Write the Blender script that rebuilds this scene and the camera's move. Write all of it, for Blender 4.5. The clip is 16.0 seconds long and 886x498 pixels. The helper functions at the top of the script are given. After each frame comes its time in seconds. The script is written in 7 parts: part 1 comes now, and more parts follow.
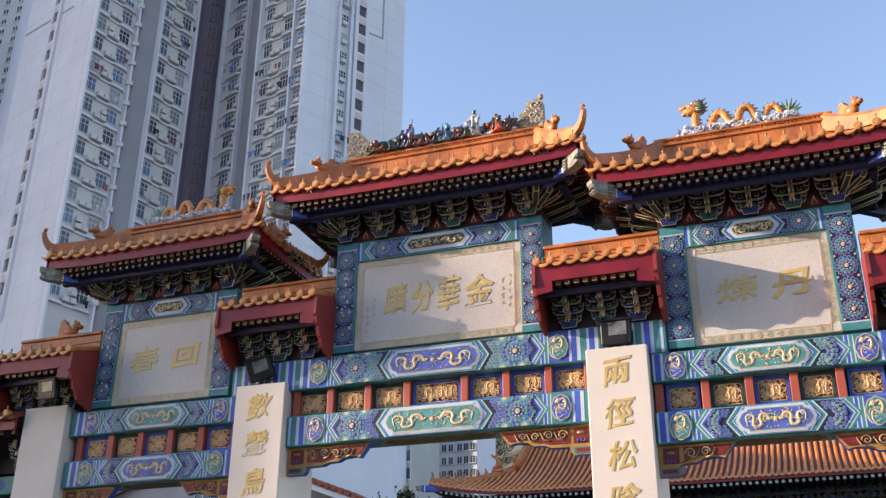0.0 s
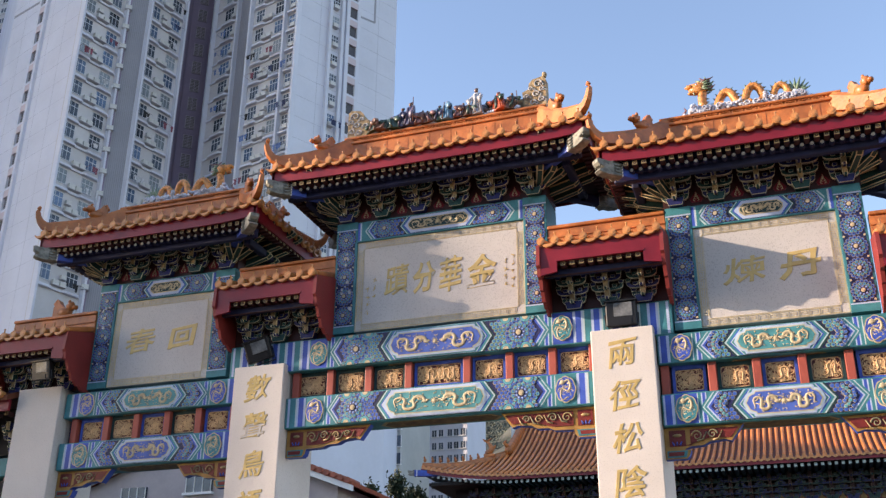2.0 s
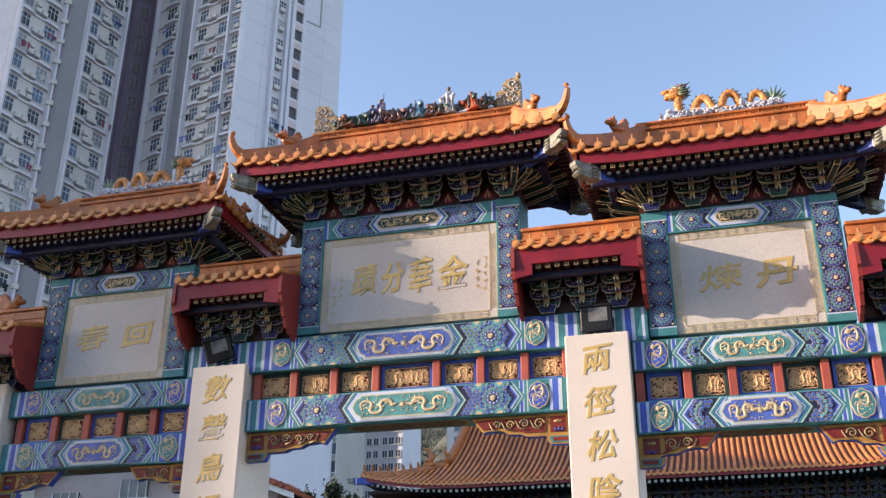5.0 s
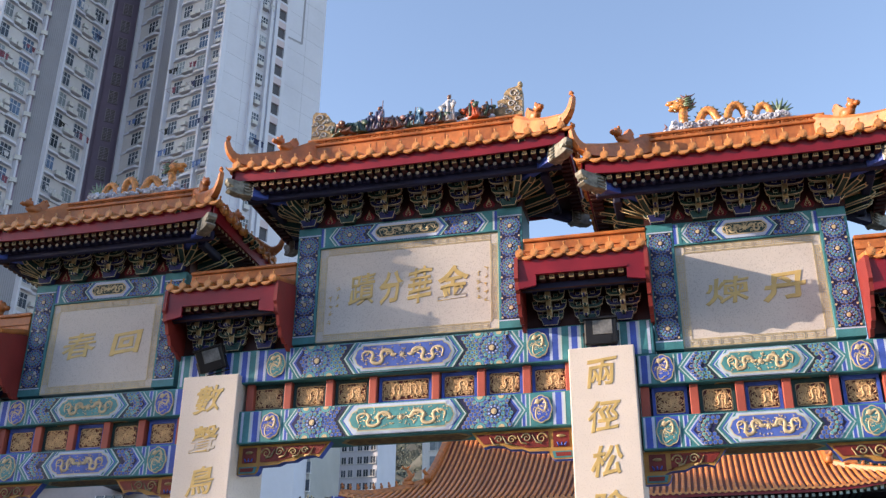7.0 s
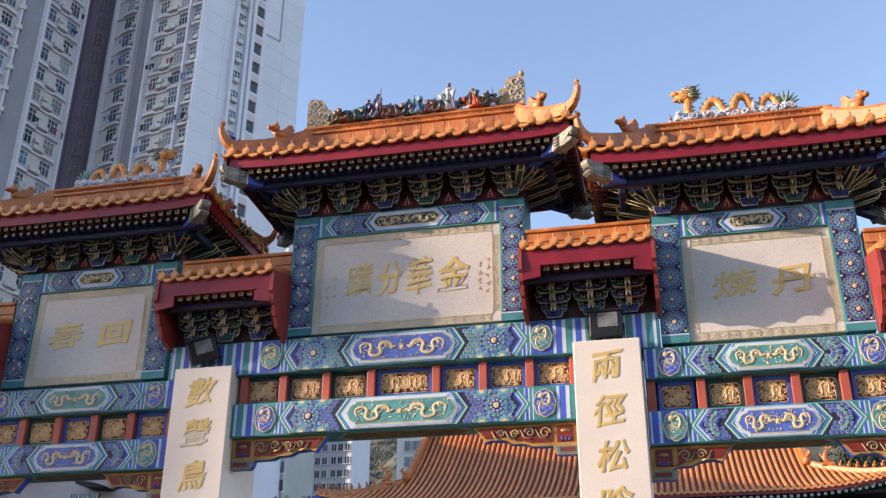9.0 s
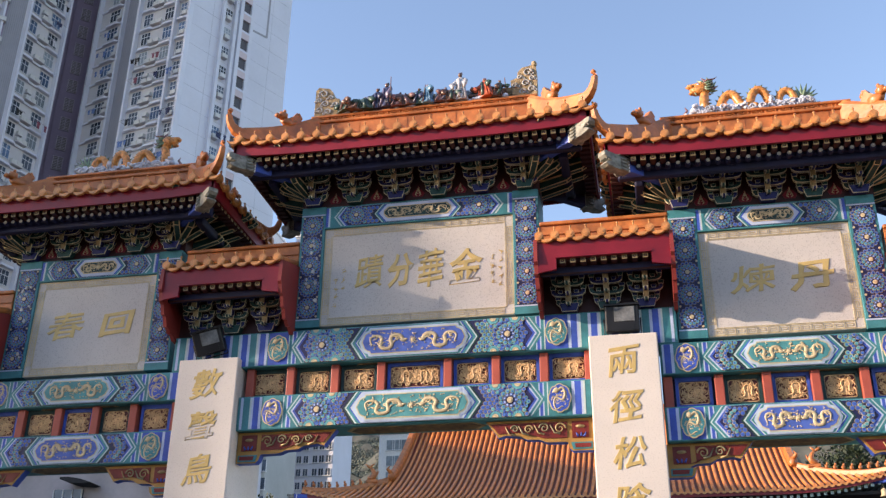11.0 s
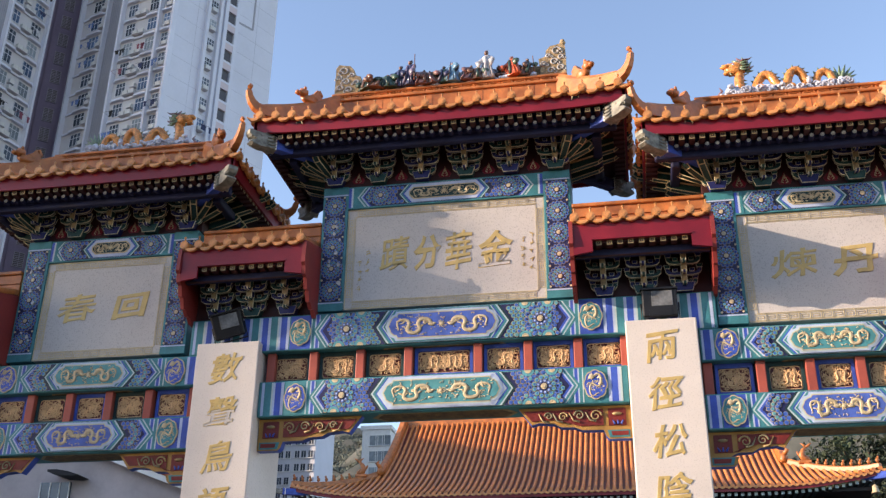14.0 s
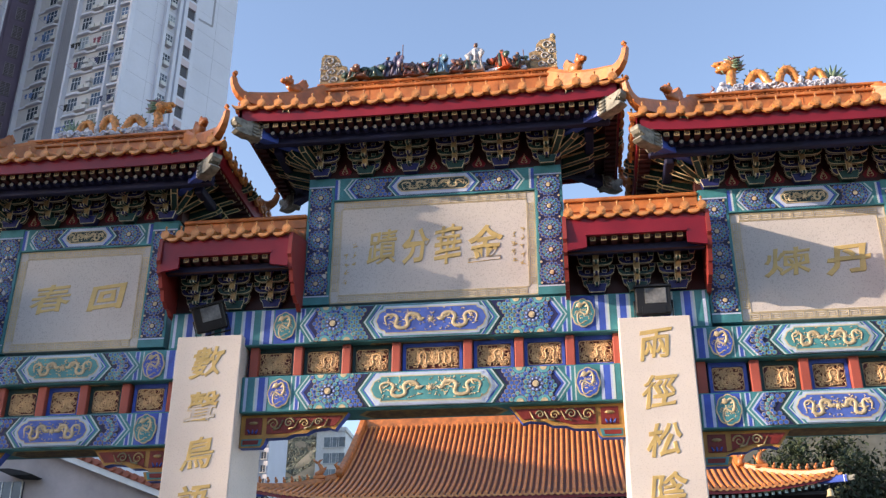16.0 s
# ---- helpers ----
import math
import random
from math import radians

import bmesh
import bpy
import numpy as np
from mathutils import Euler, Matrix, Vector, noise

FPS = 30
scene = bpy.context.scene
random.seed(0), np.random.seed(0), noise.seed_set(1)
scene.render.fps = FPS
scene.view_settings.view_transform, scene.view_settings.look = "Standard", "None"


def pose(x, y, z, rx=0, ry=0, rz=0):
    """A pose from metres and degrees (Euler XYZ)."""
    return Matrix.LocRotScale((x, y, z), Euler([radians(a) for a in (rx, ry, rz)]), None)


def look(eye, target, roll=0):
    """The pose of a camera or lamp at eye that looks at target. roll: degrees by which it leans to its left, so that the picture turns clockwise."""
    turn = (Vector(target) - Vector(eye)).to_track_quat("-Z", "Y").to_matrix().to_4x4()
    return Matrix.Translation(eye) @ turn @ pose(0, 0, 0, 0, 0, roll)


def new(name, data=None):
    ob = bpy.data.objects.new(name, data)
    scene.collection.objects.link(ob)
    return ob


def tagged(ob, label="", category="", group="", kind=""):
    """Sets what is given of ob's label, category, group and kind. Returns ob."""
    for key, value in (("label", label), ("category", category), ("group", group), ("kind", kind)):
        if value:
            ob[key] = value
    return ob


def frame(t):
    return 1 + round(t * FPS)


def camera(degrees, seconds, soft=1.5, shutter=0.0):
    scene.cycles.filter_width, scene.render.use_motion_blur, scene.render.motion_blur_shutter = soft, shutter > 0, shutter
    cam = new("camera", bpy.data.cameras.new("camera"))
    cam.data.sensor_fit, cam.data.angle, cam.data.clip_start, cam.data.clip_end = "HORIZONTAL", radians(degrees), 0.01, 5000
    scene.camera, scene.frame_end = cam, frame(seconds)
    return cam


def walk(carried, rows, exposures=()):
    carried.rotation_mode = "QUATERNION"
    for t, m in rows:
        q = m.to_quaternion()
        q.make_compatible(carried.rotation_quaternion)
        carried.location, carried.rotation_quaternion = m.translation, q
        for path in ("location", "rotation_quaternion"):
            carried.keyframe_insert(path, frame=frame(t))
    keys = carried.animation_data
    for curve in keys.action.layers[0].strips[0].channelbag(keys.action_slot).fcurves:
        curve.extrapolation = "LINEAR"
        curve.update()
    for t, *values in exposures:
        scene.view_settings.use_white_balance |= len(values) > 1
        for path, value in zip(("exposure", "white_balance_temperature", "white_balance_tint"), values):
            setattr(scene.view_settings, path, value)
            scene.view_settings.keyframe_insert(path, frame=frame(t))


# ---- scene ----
cam = camera(47.0, 16.0, soft=1.35)
PATH = [
    (0, (4.163, -11.265, 1.647), (3.535, -9.553, 2.468), 0.4),
    (0.5, (4.129, -11.227, 1.647), (3.503, -9.51, 2.459), 0.3),
    (1, (4.085, -11.188, 1.655), (3.461, -9.466, 2.458), 0.3),
    (1.5, (4.043, -11.167, 1.659), (3.421, -9.442, 2.457), 0.4),
    (2, (3.958, -11.117, 1.657), (3.344, -9.388, 2.453), 0.4),
    (2.5, (3.884, -11.095, 1.659), (3.278, -9.363, 2.454), 0.5),
    (3, (3.807, -11.086, 1.666), (3.21, -9.351, 2.462), 0.5),
    (3.5, (3.728, -11.06, 1.676), (3.147, -9.32, 2.472), 0.5),
    (4, (3.654, -11.036, 1.677), (3.101, -9.288, 2.475), 0.4),
    (6.5, (3.232, -10.772, 1.695), (2.782, -9.015, 2.537), 0.4),
    (7, (3.149, -10.736, 1.688), (2.701, -8.981, 2.535), 0.5),
    (7.5, (3.048, -10.677, 1.696), (2.608, -8.919, 2.543), 0.6),
    (8, (2.972, -10.629, 1.693), (2.541, -8.87, 2.541), 0.5),
    (8.5, (2.887, -10.57, 1.688), (2.472, -8.807, 2.537), 0.4),
    (11, (2.428, -10.356, 1.698), (2.061, -8.583, 2.547), 0.6),
    (11.5, (2.334, -10.309, 1.695), (1.973, -8.534, 2.542), 0.6),
    (12, (2.245, -10.253, 1.695), (1.89, -8.476, 2.542), 0.6),
    (12.5, (2.146, -10.191, 1.7), (1.797, -8.412, 2.545), 0.6),
    (13, (2.05, -10.139, 1.701), (1.707, -8.358, 2.545), 0.6),
    (13.5, (1.958, -10.089, 1.708), (1.62, -8.307, 2.55), 0.5),
    (14, (1.857, -10.054, 1.708), (1.524, -8.271, 2.551), 0.6),
    (14.5, (1.758, -10.024, 1.716), (1.437, -8.239, 2.559), 0.5),
    (15, (1.672, -9.973, 1.715), (1.367, -8.186, 2.56), 0.5),
    (15.5, (1.571, -9.928, 1.708), (1.293, -8.137, 2.554), 0.5),
    (16, (1.47, -9.879, 1.716), (1.223, -8.085, 2.564), 0.3),
]
walk(cam, [(t, look(eye, aim, roll)) for t, eye, aim, roll in PATH],
     exposures=[(0, 1.47, 7150, 20), (16, 1.47, 7150, 20)])

# ---- world, sun ----
SUN_DIR = Vector((-3.1, -1.0, 0.83)).normalized()      # towards the sun
world = bpy.data.worlds.new("world")
scene.world = world
world.use_nodes = True
wn = world.node_tree
sky = wn.nodes.new("ShaderNodeTexSky")
sky.sky_type = "NISHITA"
sky.sun_disc = False
sky.sun_elevation = math.asin(SUN_DIR.z)
sky.sun_rotation = math.atan2(SUN_DIR.x, SUN_DIR.y)
sky.altitude = 50
sky.air_density = 1.0
sky.dust_density = 0.6
sky.ozone_density = 2.0
wbg = wn.nodes["Background"]
wbg.inputs["Strength"].default_value = 0.15
wn.links.new(sky.outputs["Color"], wbg.inputs["Color"])
sun_data = bpy.data.lights.new("sun", "SUN")
sun_data.energy = 3.5
sun_data.angle = radians(0.5)
sun_data.color = (1.0, 0.86, 0.68)
sun = new("sun", sun_data)
sun.matrix_world = look(SUN_DIR * 80, (0, 0, 0))


# ---- materials ----
def mat(name, col, rough=0.5, metal=0.0, var=0.18, scale=3.0, fine=60.0, bump=0.15, coat=0.0, rnd=0.0, fleck=0.0, fleck_scale=160.0, sheen_col=None, spec=0.42):
    """A painted, glazed or stone surface: broad stains, fine grain, relief."""
    m = bpy.data.materials.new(name)
    m.use_nodes = True
    nt = m.node_tree
    b = nt.nodes["Principled BSDF"]
    b.inputs["Metallic"].default_value = metal
    b.inputs["Coat Weight"].default_value = coat
    b.inputs["Coat Roughness"].default_value = 0.12
    b.inputs["Specular IOR Level"].default_value = spec
    tc = nt.nodes.new("ShaderNodeTexCoord")
    big = nt.nodes.new("ShaderNodeTexNoise")
    big.inputs["Scale"].default_value = scale
    big.inputs["Detail"].default_value = 5
    small = nt.nodes.new("ShaderNodeTexNoise")
    small.inputs["Scale"].default_value = fine
    small.inputs["Detail"].default_value = 3
    for n in (big, small):
        nt.links.new(tc.outputs["Object"], n.inputs["Vector"])
    ramp = nt.nodes.new("ShaderNodeValToRGB")
    ramp.color_ramp.elements[0].position = 0.3
    ramp.color_ramp.elements[1].position = 0.72
    lo = [max(0, c * (1 - var * 1.3)) for c in col]
    hi = [min(1, c * (1 + var) + 0.01 * var) for c in col]
    if sheen_col:
        hi = list(sheen_col)
    ramp.color_ramp.elements[0].color = (*lo, 1)
    ramp.color_ramp.elements[1].color = (*hi, 1)
    nt.links.new(big.outputs["Fac"], ramp.inputs["Fac"])
    hsv = nt.nodes.new("ShaderNodeHueSaturation")
    nt.links.new(ramp.outputs["Color"], hsv.inputs["Color"])
    val = nt.nodes.new("ShaderNodeMapRange")
    val.inputs["To Min"].default_value = 1 - var * 0.7
    val.inputs["To Max"].default_value = 1 + var * 0.7
    nt.links.new(small.outputs["Fac"], val.inputs["Value"])
    last = val.outputs["Result"]
    if rnd:
        info = nt.nodes.new("ShaderNodeObjectInfo")
        mr = nt.nodes.new("ShaderNodeMapRange")
        mr.inputs["To Min"].default_value = 1 - rnd
        mr.inputs["To Max"].default_value = 1 + rnd
        nt.links.new(info.outputs["Random"], mr.inputs["Value"])
        mul = nt.nodes.new("ShaderNodeMath")
        mul.operation = "MULTIPLY"
        nt.links.new(last, mul.inputs[0])
        nt.links.new(mr.outputs["Result"], mul.inputs[1])
        last = mul.outputs[0]
    if fleck:
        vor = nt.nodes.new("ShaderNodeTexNoise")
        vor.inputs["Scale"].default_value = fleck_scale
        vor.inputs["Detail"].default_value = 1
        nt.links.new(tc.outputs["Object"], vor.inputs["Vector"])
        fr = nt.nodes.new("ShaderNodeMapRange")
        fr.inputs["From Min"].default_value = 0.56
        fr.inputs["From Max"].default_value = 0.68
        fr.inputs["To Min"].default_value = 1.0
        fr.inputs["To Max"].default_value = 1 - fleck
        nt.links.new(vor.outputs["Fac"], fr.inputs["Value"])
        mul = nt.nodes.new("ShaderNodeMath")
        mul.operation = "MULTIPLY"
        nt.links.new(last, mul.inputs[0])
        nt.links.new(fr.outputs["Result"], mul.inputs[1])
        last = mul.outputs[0]
    nt.links.new(last, hsv.inputs["Value"])
    nt.links.new(hsv.outputs["Color"], b.inputs["Base Color"])
    rr = nt.nodes.new("ShaderNodeMapRange")
    rr.inputs["To Min"].default_value = max(0.04, rough - 0.12)
    rr.inputs["To Max"].default_value = min(1, rough + 0.12)
    nt.links.new(big.outputs["Fac"], rr.inputs["Value"])
    nt.links.new(rr.outputs["Result"], b.inputs["Roughness"])
    if bump:
        bp = nt.nodes.new("ShaderNodeBump")
        bp.inputs["Strength"].default_value = bump
        bp.inputs["Distance"].default_value = 0.01
        nt.links.new(small.outputs["Fac"], bp.inputs["Height"])
        nt.links.new(bp.outputs["Normal"], b.inputs["Normal"])
    return m


STONE = mat("pale granite", (0.62, 0.57, 0.53), 0.65, var=0.07, scale=1.2, fine=90, fleck=0.13, fleck_scale=70)
PLAQUE = mat("grey speckled granite", (0.52, 0.49, 0.47), 0.5, var=0.06, scale=2, fine=120, fleck=0.22, fleck_scale=75)
BLUE = mat("ultramarine paint", (0.035, 0.085, 0.42), 0.5, var=0.25, scale=5)
NAVY = mat("dark blue paint", (0.012, 0.014, 0.075), 0.5, var=0.3, scale=4)
TEAL = mat("turquoise green paint", (0.035, 0.20, 0.235), 0.5, var=0.25, scale=5)
DTEAL = mat("dark green paint", (0.008, 0.04, 0.042), 0.5, var=0.3, scale=5)
PANELB = mat("lighter blue panel paint", (0.06, 0.12, 0.44), 0.5, var=0.25, scale=6)
PANELT = mat("lighter turquoise panel paint", (0.055, 0.25, 0.275), 0.5, var=0.25, scale=6)
LAV = mat("pale lavender paint", (0.40, 0.48, 0.66), 0.55, var=0.12, scale=5)
LIGHT = mat("pale mint paint", (0.43, 0.54, 0.55), 0.55, var=0.12, scale=5)
PETALB = mat("blue violet petal paint", (0.045, 0.13, 0.43), 0.5, var=0.2, scale=9)
PETALT = mat("turquoise petal paint", (0.085, 0.31, 0.36), 0.5, var=0.2, scale=9)
GOLD = mat("gold leaf paint", (0.50, 0.41, 0.26), 0.5, metal=0.06, var=0.22, scale=8)
CARVEGOLD = mat("copper tinged gilding", (0.60, 0.38, 0.20), 0.5, metal=0.06, var=0.25, scale=10)
GOLDTXT = mat("bright gilding", (0.55, 0.395, 0.15), 0.4, metal=0.15, var=0.15, scale=6)
PGOLD = mat("worn pale gilding", (0.58, 0.48, 0.29), 0.5, metal=0.1, var=0.15, scale=8)
CHEEK = mat("deep brick red paint", (0.24, 0.030, 0.026), 0.5, var=0.16, scale=3)
POSTRED = mat("brick red paint", (0.36, 0.075, 0.05), 0.5, var=0.14, scale=3)
CRIMSON = mat("crimson paint", (0.20, 0.006, 0.016), 0.4, var=0.2, scale=2.5)
# red deepened so that the shade under the eaves is in the colour
DRED = mat("red paint with eave shade", (0.040, 0.006, 0.006), 0.55, var=0.3, scale=6)
OCHRE = mat("ochre yellow paint", (0.36, 0.19, 0.045), 0.5, var=0.2, scale=6)
TILE = mat("orange glazed tile", (0.58, 0.19, 0.045), 0.34, var=0.28, scale=3.2, fine=40, coat=0.18, rnd=0.12)
TILEEND = mat("amber glazed tile end", (0.57, 0.245, 0.078), 0.36, var=0.25, scale=14, fine=60, coat=0.15, rnd=0.15)
RIDGE = mat("amber glazed ridge", (0.45, 0.145, 0.036), 0.46, var=0.32, scale=4, fine=26, bump=0.5, coat=0.15)
TROUGH = mat("red brown tile trough", (0.16, 0.045, 0.022), 0.6, var=0.3, scale=5)
GREYSTONE = mat("weathered grey carving", (0.25, 0.245, 0.21), 0.7, var=0.35, scale=14, bump=0.5)
BLACK = mat("black cast metal", (0.010, 0.010, 0.012), 0.4, var=0.2, scale=6)
LENS = mat("dull grey lamp glass", (0.15, 0.16, 0.17), 0.15, var=0.4, scale=9, bump=0.0)
DARK = mat("near-black timber", (0.012, 0.011, 0.013), 0.7, var=0.3, scale=4)
WHITEPT = mat("white paint", (0.78, 0.77, 0.76), 0.6, var=0.06, scale=3)
CLOUD = mat("pale blue white glaze", (0.52, 0.56, 0.66), 0.4, var=0.22, scale=25, bump=0.5, coat=0.3)
DRAGON = mat("orange glazed scales", (0.62, 0.24, 0.05), 0.38, var=0.4, scale=30, fine=110, bump=0.9, coat=0.3)
LEAFG = mat("green glaze", (0.15, 0.22, 0.14), 0.4, var=0.35, scale=25, coat=0.3)
PANELBG = mat("ochre relief clay", (0.36, 0.25, 0.13), 0.6, var=0.4, scale=18, fine=70, bump=1.0)
ROBES = {k: mat(k + " glazed robe", c, 0.4, var=0.35, scale=22, bump=0.4, coat=0.4) for k, c in dict(
    navy=(0.03, 0.035, 0.09), green=(0.03, 0.07, 0.05), brown=(0.17, 0.08, 0.05), blue=(0.12, 0.27, 0.42),
    grey=(0.42, 0.43, 0.46), orange=(0.55, 0.10, 0.03), violet=(0.14, 0.12, 0.20), plum=(0.20, 0.10, 0.10)).items()}


# ---- mesh helpers ----
def box(bm, a, b, mi=0, bevel=0.0):
    r = bmesh.ops.create_cube(bm, size=1)
    vs = r["verts"]
    for v in vs:
        v.co = Vector([(a[i] + b[i]) / 2 + v.co[i] * (b[i] - a[i]) for i in range(3)])
    fs = {f for v in vs for f in v.link_faces}
    for f in fs:
        f.material_index = mi
    if bevel:
        es = list({e for v in vs for e in v.link_edges})
        bmesh.ops.bevel(bm, geom=es, offset=bevel, segments=2, affect="EDGES", profile=0.5)
    return vs


def prism(bm, pts, y0, y1, mi=0, plane="xz", side=None):
    """A flat outline (x, z), or (y, z) with plane 'yz', given thickness between y0 and y1."""
    if plane == "xz":
        A = [bm.verts.new((p[0], y0, p[1])) for p in pts]
        B = [bm.verts.new((p[0], y1, p[1])) for p in pts]
    elif plane == "yz":
        A = [bm.verts.new((y0, p[0], p[1])) for p in pts]
        B = [bm.verts.new((y1, p[0], p[1])) for p in pts]
    else:
        A = [bm.verts.new((p[0], p[1], y0)) for p in pts]
        B = [bm.verts.new((p[0], p[1], y1)) for p in pts]
    fs = [bm.faces.new(A), bm.faces.new(B[::-1])]
    n = len(pts)
    sides = [bm.faces.new((A[i], B[i], B[(i + 1) % n], A[(i + 1) % n])) for i in range(n)]
    for f in fs:
        f.material_index = mi
    for f in sides:
        f.material_index = mi if side is None else side
    return A + B


def tube(bm, path, radii, n=6, mi=0, flat=1.0, cap=True, smooth=True):
    """A round bar along a path; radii one for each point; flat squeezes it across its second axis."""
    path = [Vector(p) for p in path]
    if not hasattr(radii, "__len__"):
        radii = [radii] * len(path)
    rings = []
    ref = Vector((0, 1, 0.03)).normalized()
    for i, p in enumerate(path):
        t = (path[min(i + 1, len(path) - 1)] - path[max(i - 1, 0)]).normalized()
        u = t.cross(ref)
        if u.length < 1e-3:
            u = t.cross(Vector((1, 0, 0)))
        u.normalize()
        w = t.cross(u).normalized()
        rings.append([bm.verts.new(p + (u * math.cos(a) + w * math.sin(a) * flat) * radii[i]) for a in [2 * math.pi * k / n for k in range(n)]])
    for r0, r1 in zip(rings, rings[1:]):
        for k in range(n):
            f = bm.faces.new((r0[k], r0[(k + 1) % n], r1[(k + 1) % n], r1[k]))
            f.material_index = mi
            f.smooth = smooth
    if cap:
        for r in (rings[0][::-1], rings[-1]):
            f = bm.faces.new(r)
            f.material_index = mi


def disc(bm, c, r, y0, y1, n=14, mi=0, rx=1.0, axis="y"):
    pts = [(math.cos(2 * math.pi * k / n) * r * rx, math.sin(2 * math.pi * k / n) * r) for k in range(n)]
    if axis == "y":
        prism(bm, [(c[0] + p[0], c[1] + p[1]) for p in pts], y0, y1, mi)
    else:
        prism(bm, [(c[0] + p[0], c[1] + p[1]) for p in pts], y0, y1, mi, plane="yz")


def blob(bm, c, r, mi=0, seg=8, rough=0.0):
    """A lump with three radii."""
    res = bmesh.ops.create_uvsphere(bm, u_segments=seg, v_segments=max(5, seg - 2), radius=1)
    for v in res["verts"]:
        d = 1 + rough * noise.noise(v.co * 2.3 + Vector(c) * 7)
        v.co = Vector((c[0] + v.co.x * r[0] * d, c[1] + v.co.y * r[1] * d, c[2] + v.co.z * r[2] * d))
    for f in {f for v in res["verts"] for f in v.link_faces}:
        f.material_index = mi
        f.smooth = True
    return res["verts"]


def mesh_of(name, bm, mats):
    bmesh.ops.recalc_face_normals(bm, faces=bm.faces[:])
    me = bpy.data.meshes.new(name)
    bm.to_mesh(me)
    bm.free()
    for m in (mats if isinstance(mats, (list, tuple)) else [mats]):
        me.materials.append(m)
    return me


def part(name, bm, mats, parent, label="", at=None):
    """One mesh object under a thing or under a part."""
    me = bm if isinstance(bm, bpy.types.Mesh) else mesh_of(name, bm, mats)
    ob = new(name, me)
    ob.parent = parent
    if at is not None:
        ob.matrix_basis = at if isinstance(at, Matrix) else Matrix.Translation(at)
    if label:
        tagged(ob, label=label)
    return ob


def thing(name, label, category, at=(0, 0, 0), group="", kind=""):
    ob = new(name)
    ob.location = at
    return tagged(ob, label, category, group, kind)


def solid(name, bm, mats, label, category, group="", kind="", at=None):
    ob = new(name, mesh_of(name, bm, mats))
    if at is not None:
        ob.matrix_basis = at
    return tagged(ob, label, category, group, kind)


# ---- ground ----
bm = bmesh.new()
bmesh.ops.create_grid(bm, x_segments=40, y_segments=40, size=3000)
GROUND = mat("warm grey plaza paving", (0.100, 0.084, 0.066), 0.8, var=0.15, scale=0.3, fine=8)
solid("ground", bm, GROUND, "grey stone plaza paving reaching far away", "ground", kind="structure")

# ---- the archway ----
XC = 0.035
gate = thing("memorial_archway", "painted Chinese ceremonial archway with granite pillars and orange tiled roofs", "archway")
FB = -0.30      # front of the beams


def pillar(x, label):
    bm = bmesh.new()
    box(bm, (x - 0.347, -0.40, 0.45), (x + 0.347, 0.48, 5.35), 0, 0.012)
    p = part("pillar", bm, STONE, gate, label)
    bm = bmesh.new()
    box(bm, (x - 0.47, -0.53, 0.0), (x + 0.47, 0.61, 0.32), 0, 0.02)
    box(bm, (x - 0.41, -0.47, 0.32), (x + 0.41, 0.55, 0.45), 0, 0.03)
    part("plinth", bm, STONE, p)
    return p


PX = (-5.555, -2.254, 2.2475, 5.555)
pillars = [pillar(x, "pale granite square pillar") for x in PX]


def glyph(ch, size, x, y, z, parent, m, thick=0.012, bold=0.02, wide=1.0, tall=1.0, lean=0.0, rise=0.10):
    """One gilded brush-like character, raised from the face: strokes climb to the right and swell."""
    cu = bpy.data.curves.new("character", "FONT")
    cu.body = ch
    cu.size = size
    cu.extrude = thick / 2
    cu.offset = bold * size
    cu.shear = lean
    cu.resolution_u = 4
    cu.bevel_depth = 0.003
    cu.bevel_resolution = 1
    ob = bpy.data.objects.new("character", cu)
    scene.collection.objects.link(ob)
    dg = bpy.context.evaluated_depsgraph_get()
    me = bpy.data.meshes.new_from_object(ob.evaluated_get(dg))
    bpy.data.objects.remove(ob)
    xs = [v.co.x for v in me.vertices]
    ys = [v.co.y for v in me.vertices]
    cx, cy = (min(xs) + max(xs)) / 2, (min(ys) + max(ys)) / 2
    for v in me.vertices:
        gx, gz = v.co.x - cx, v.co.y - cy
        w = noise.noise(Vector((gx / size * 4 + ord(ch) % 17, gz / size * 4, 0.4))) * 0.045 * size
        q = noise.noise(Vector((gx / size * 4, gz / size * 4 + ord(ch) % 13, 5.0))) * 0.045 * size
        v.co = Vector(((gx + w) * wide, -v.co.z, (gz + q) * tall + rise * gx))
    me.materials.clear()
    me.materials.append(m)
    me.name = "character"
    return part("character", me, None, parent, "gilded raised character", (x, y, z))


# ---- painted ornament shared by beams, posts and panels ----
OUTL = mat("tarnished gold outline", (0.34, 0.25, 0.12), 0.5, metal=0.2, var=0.3, scale=20)


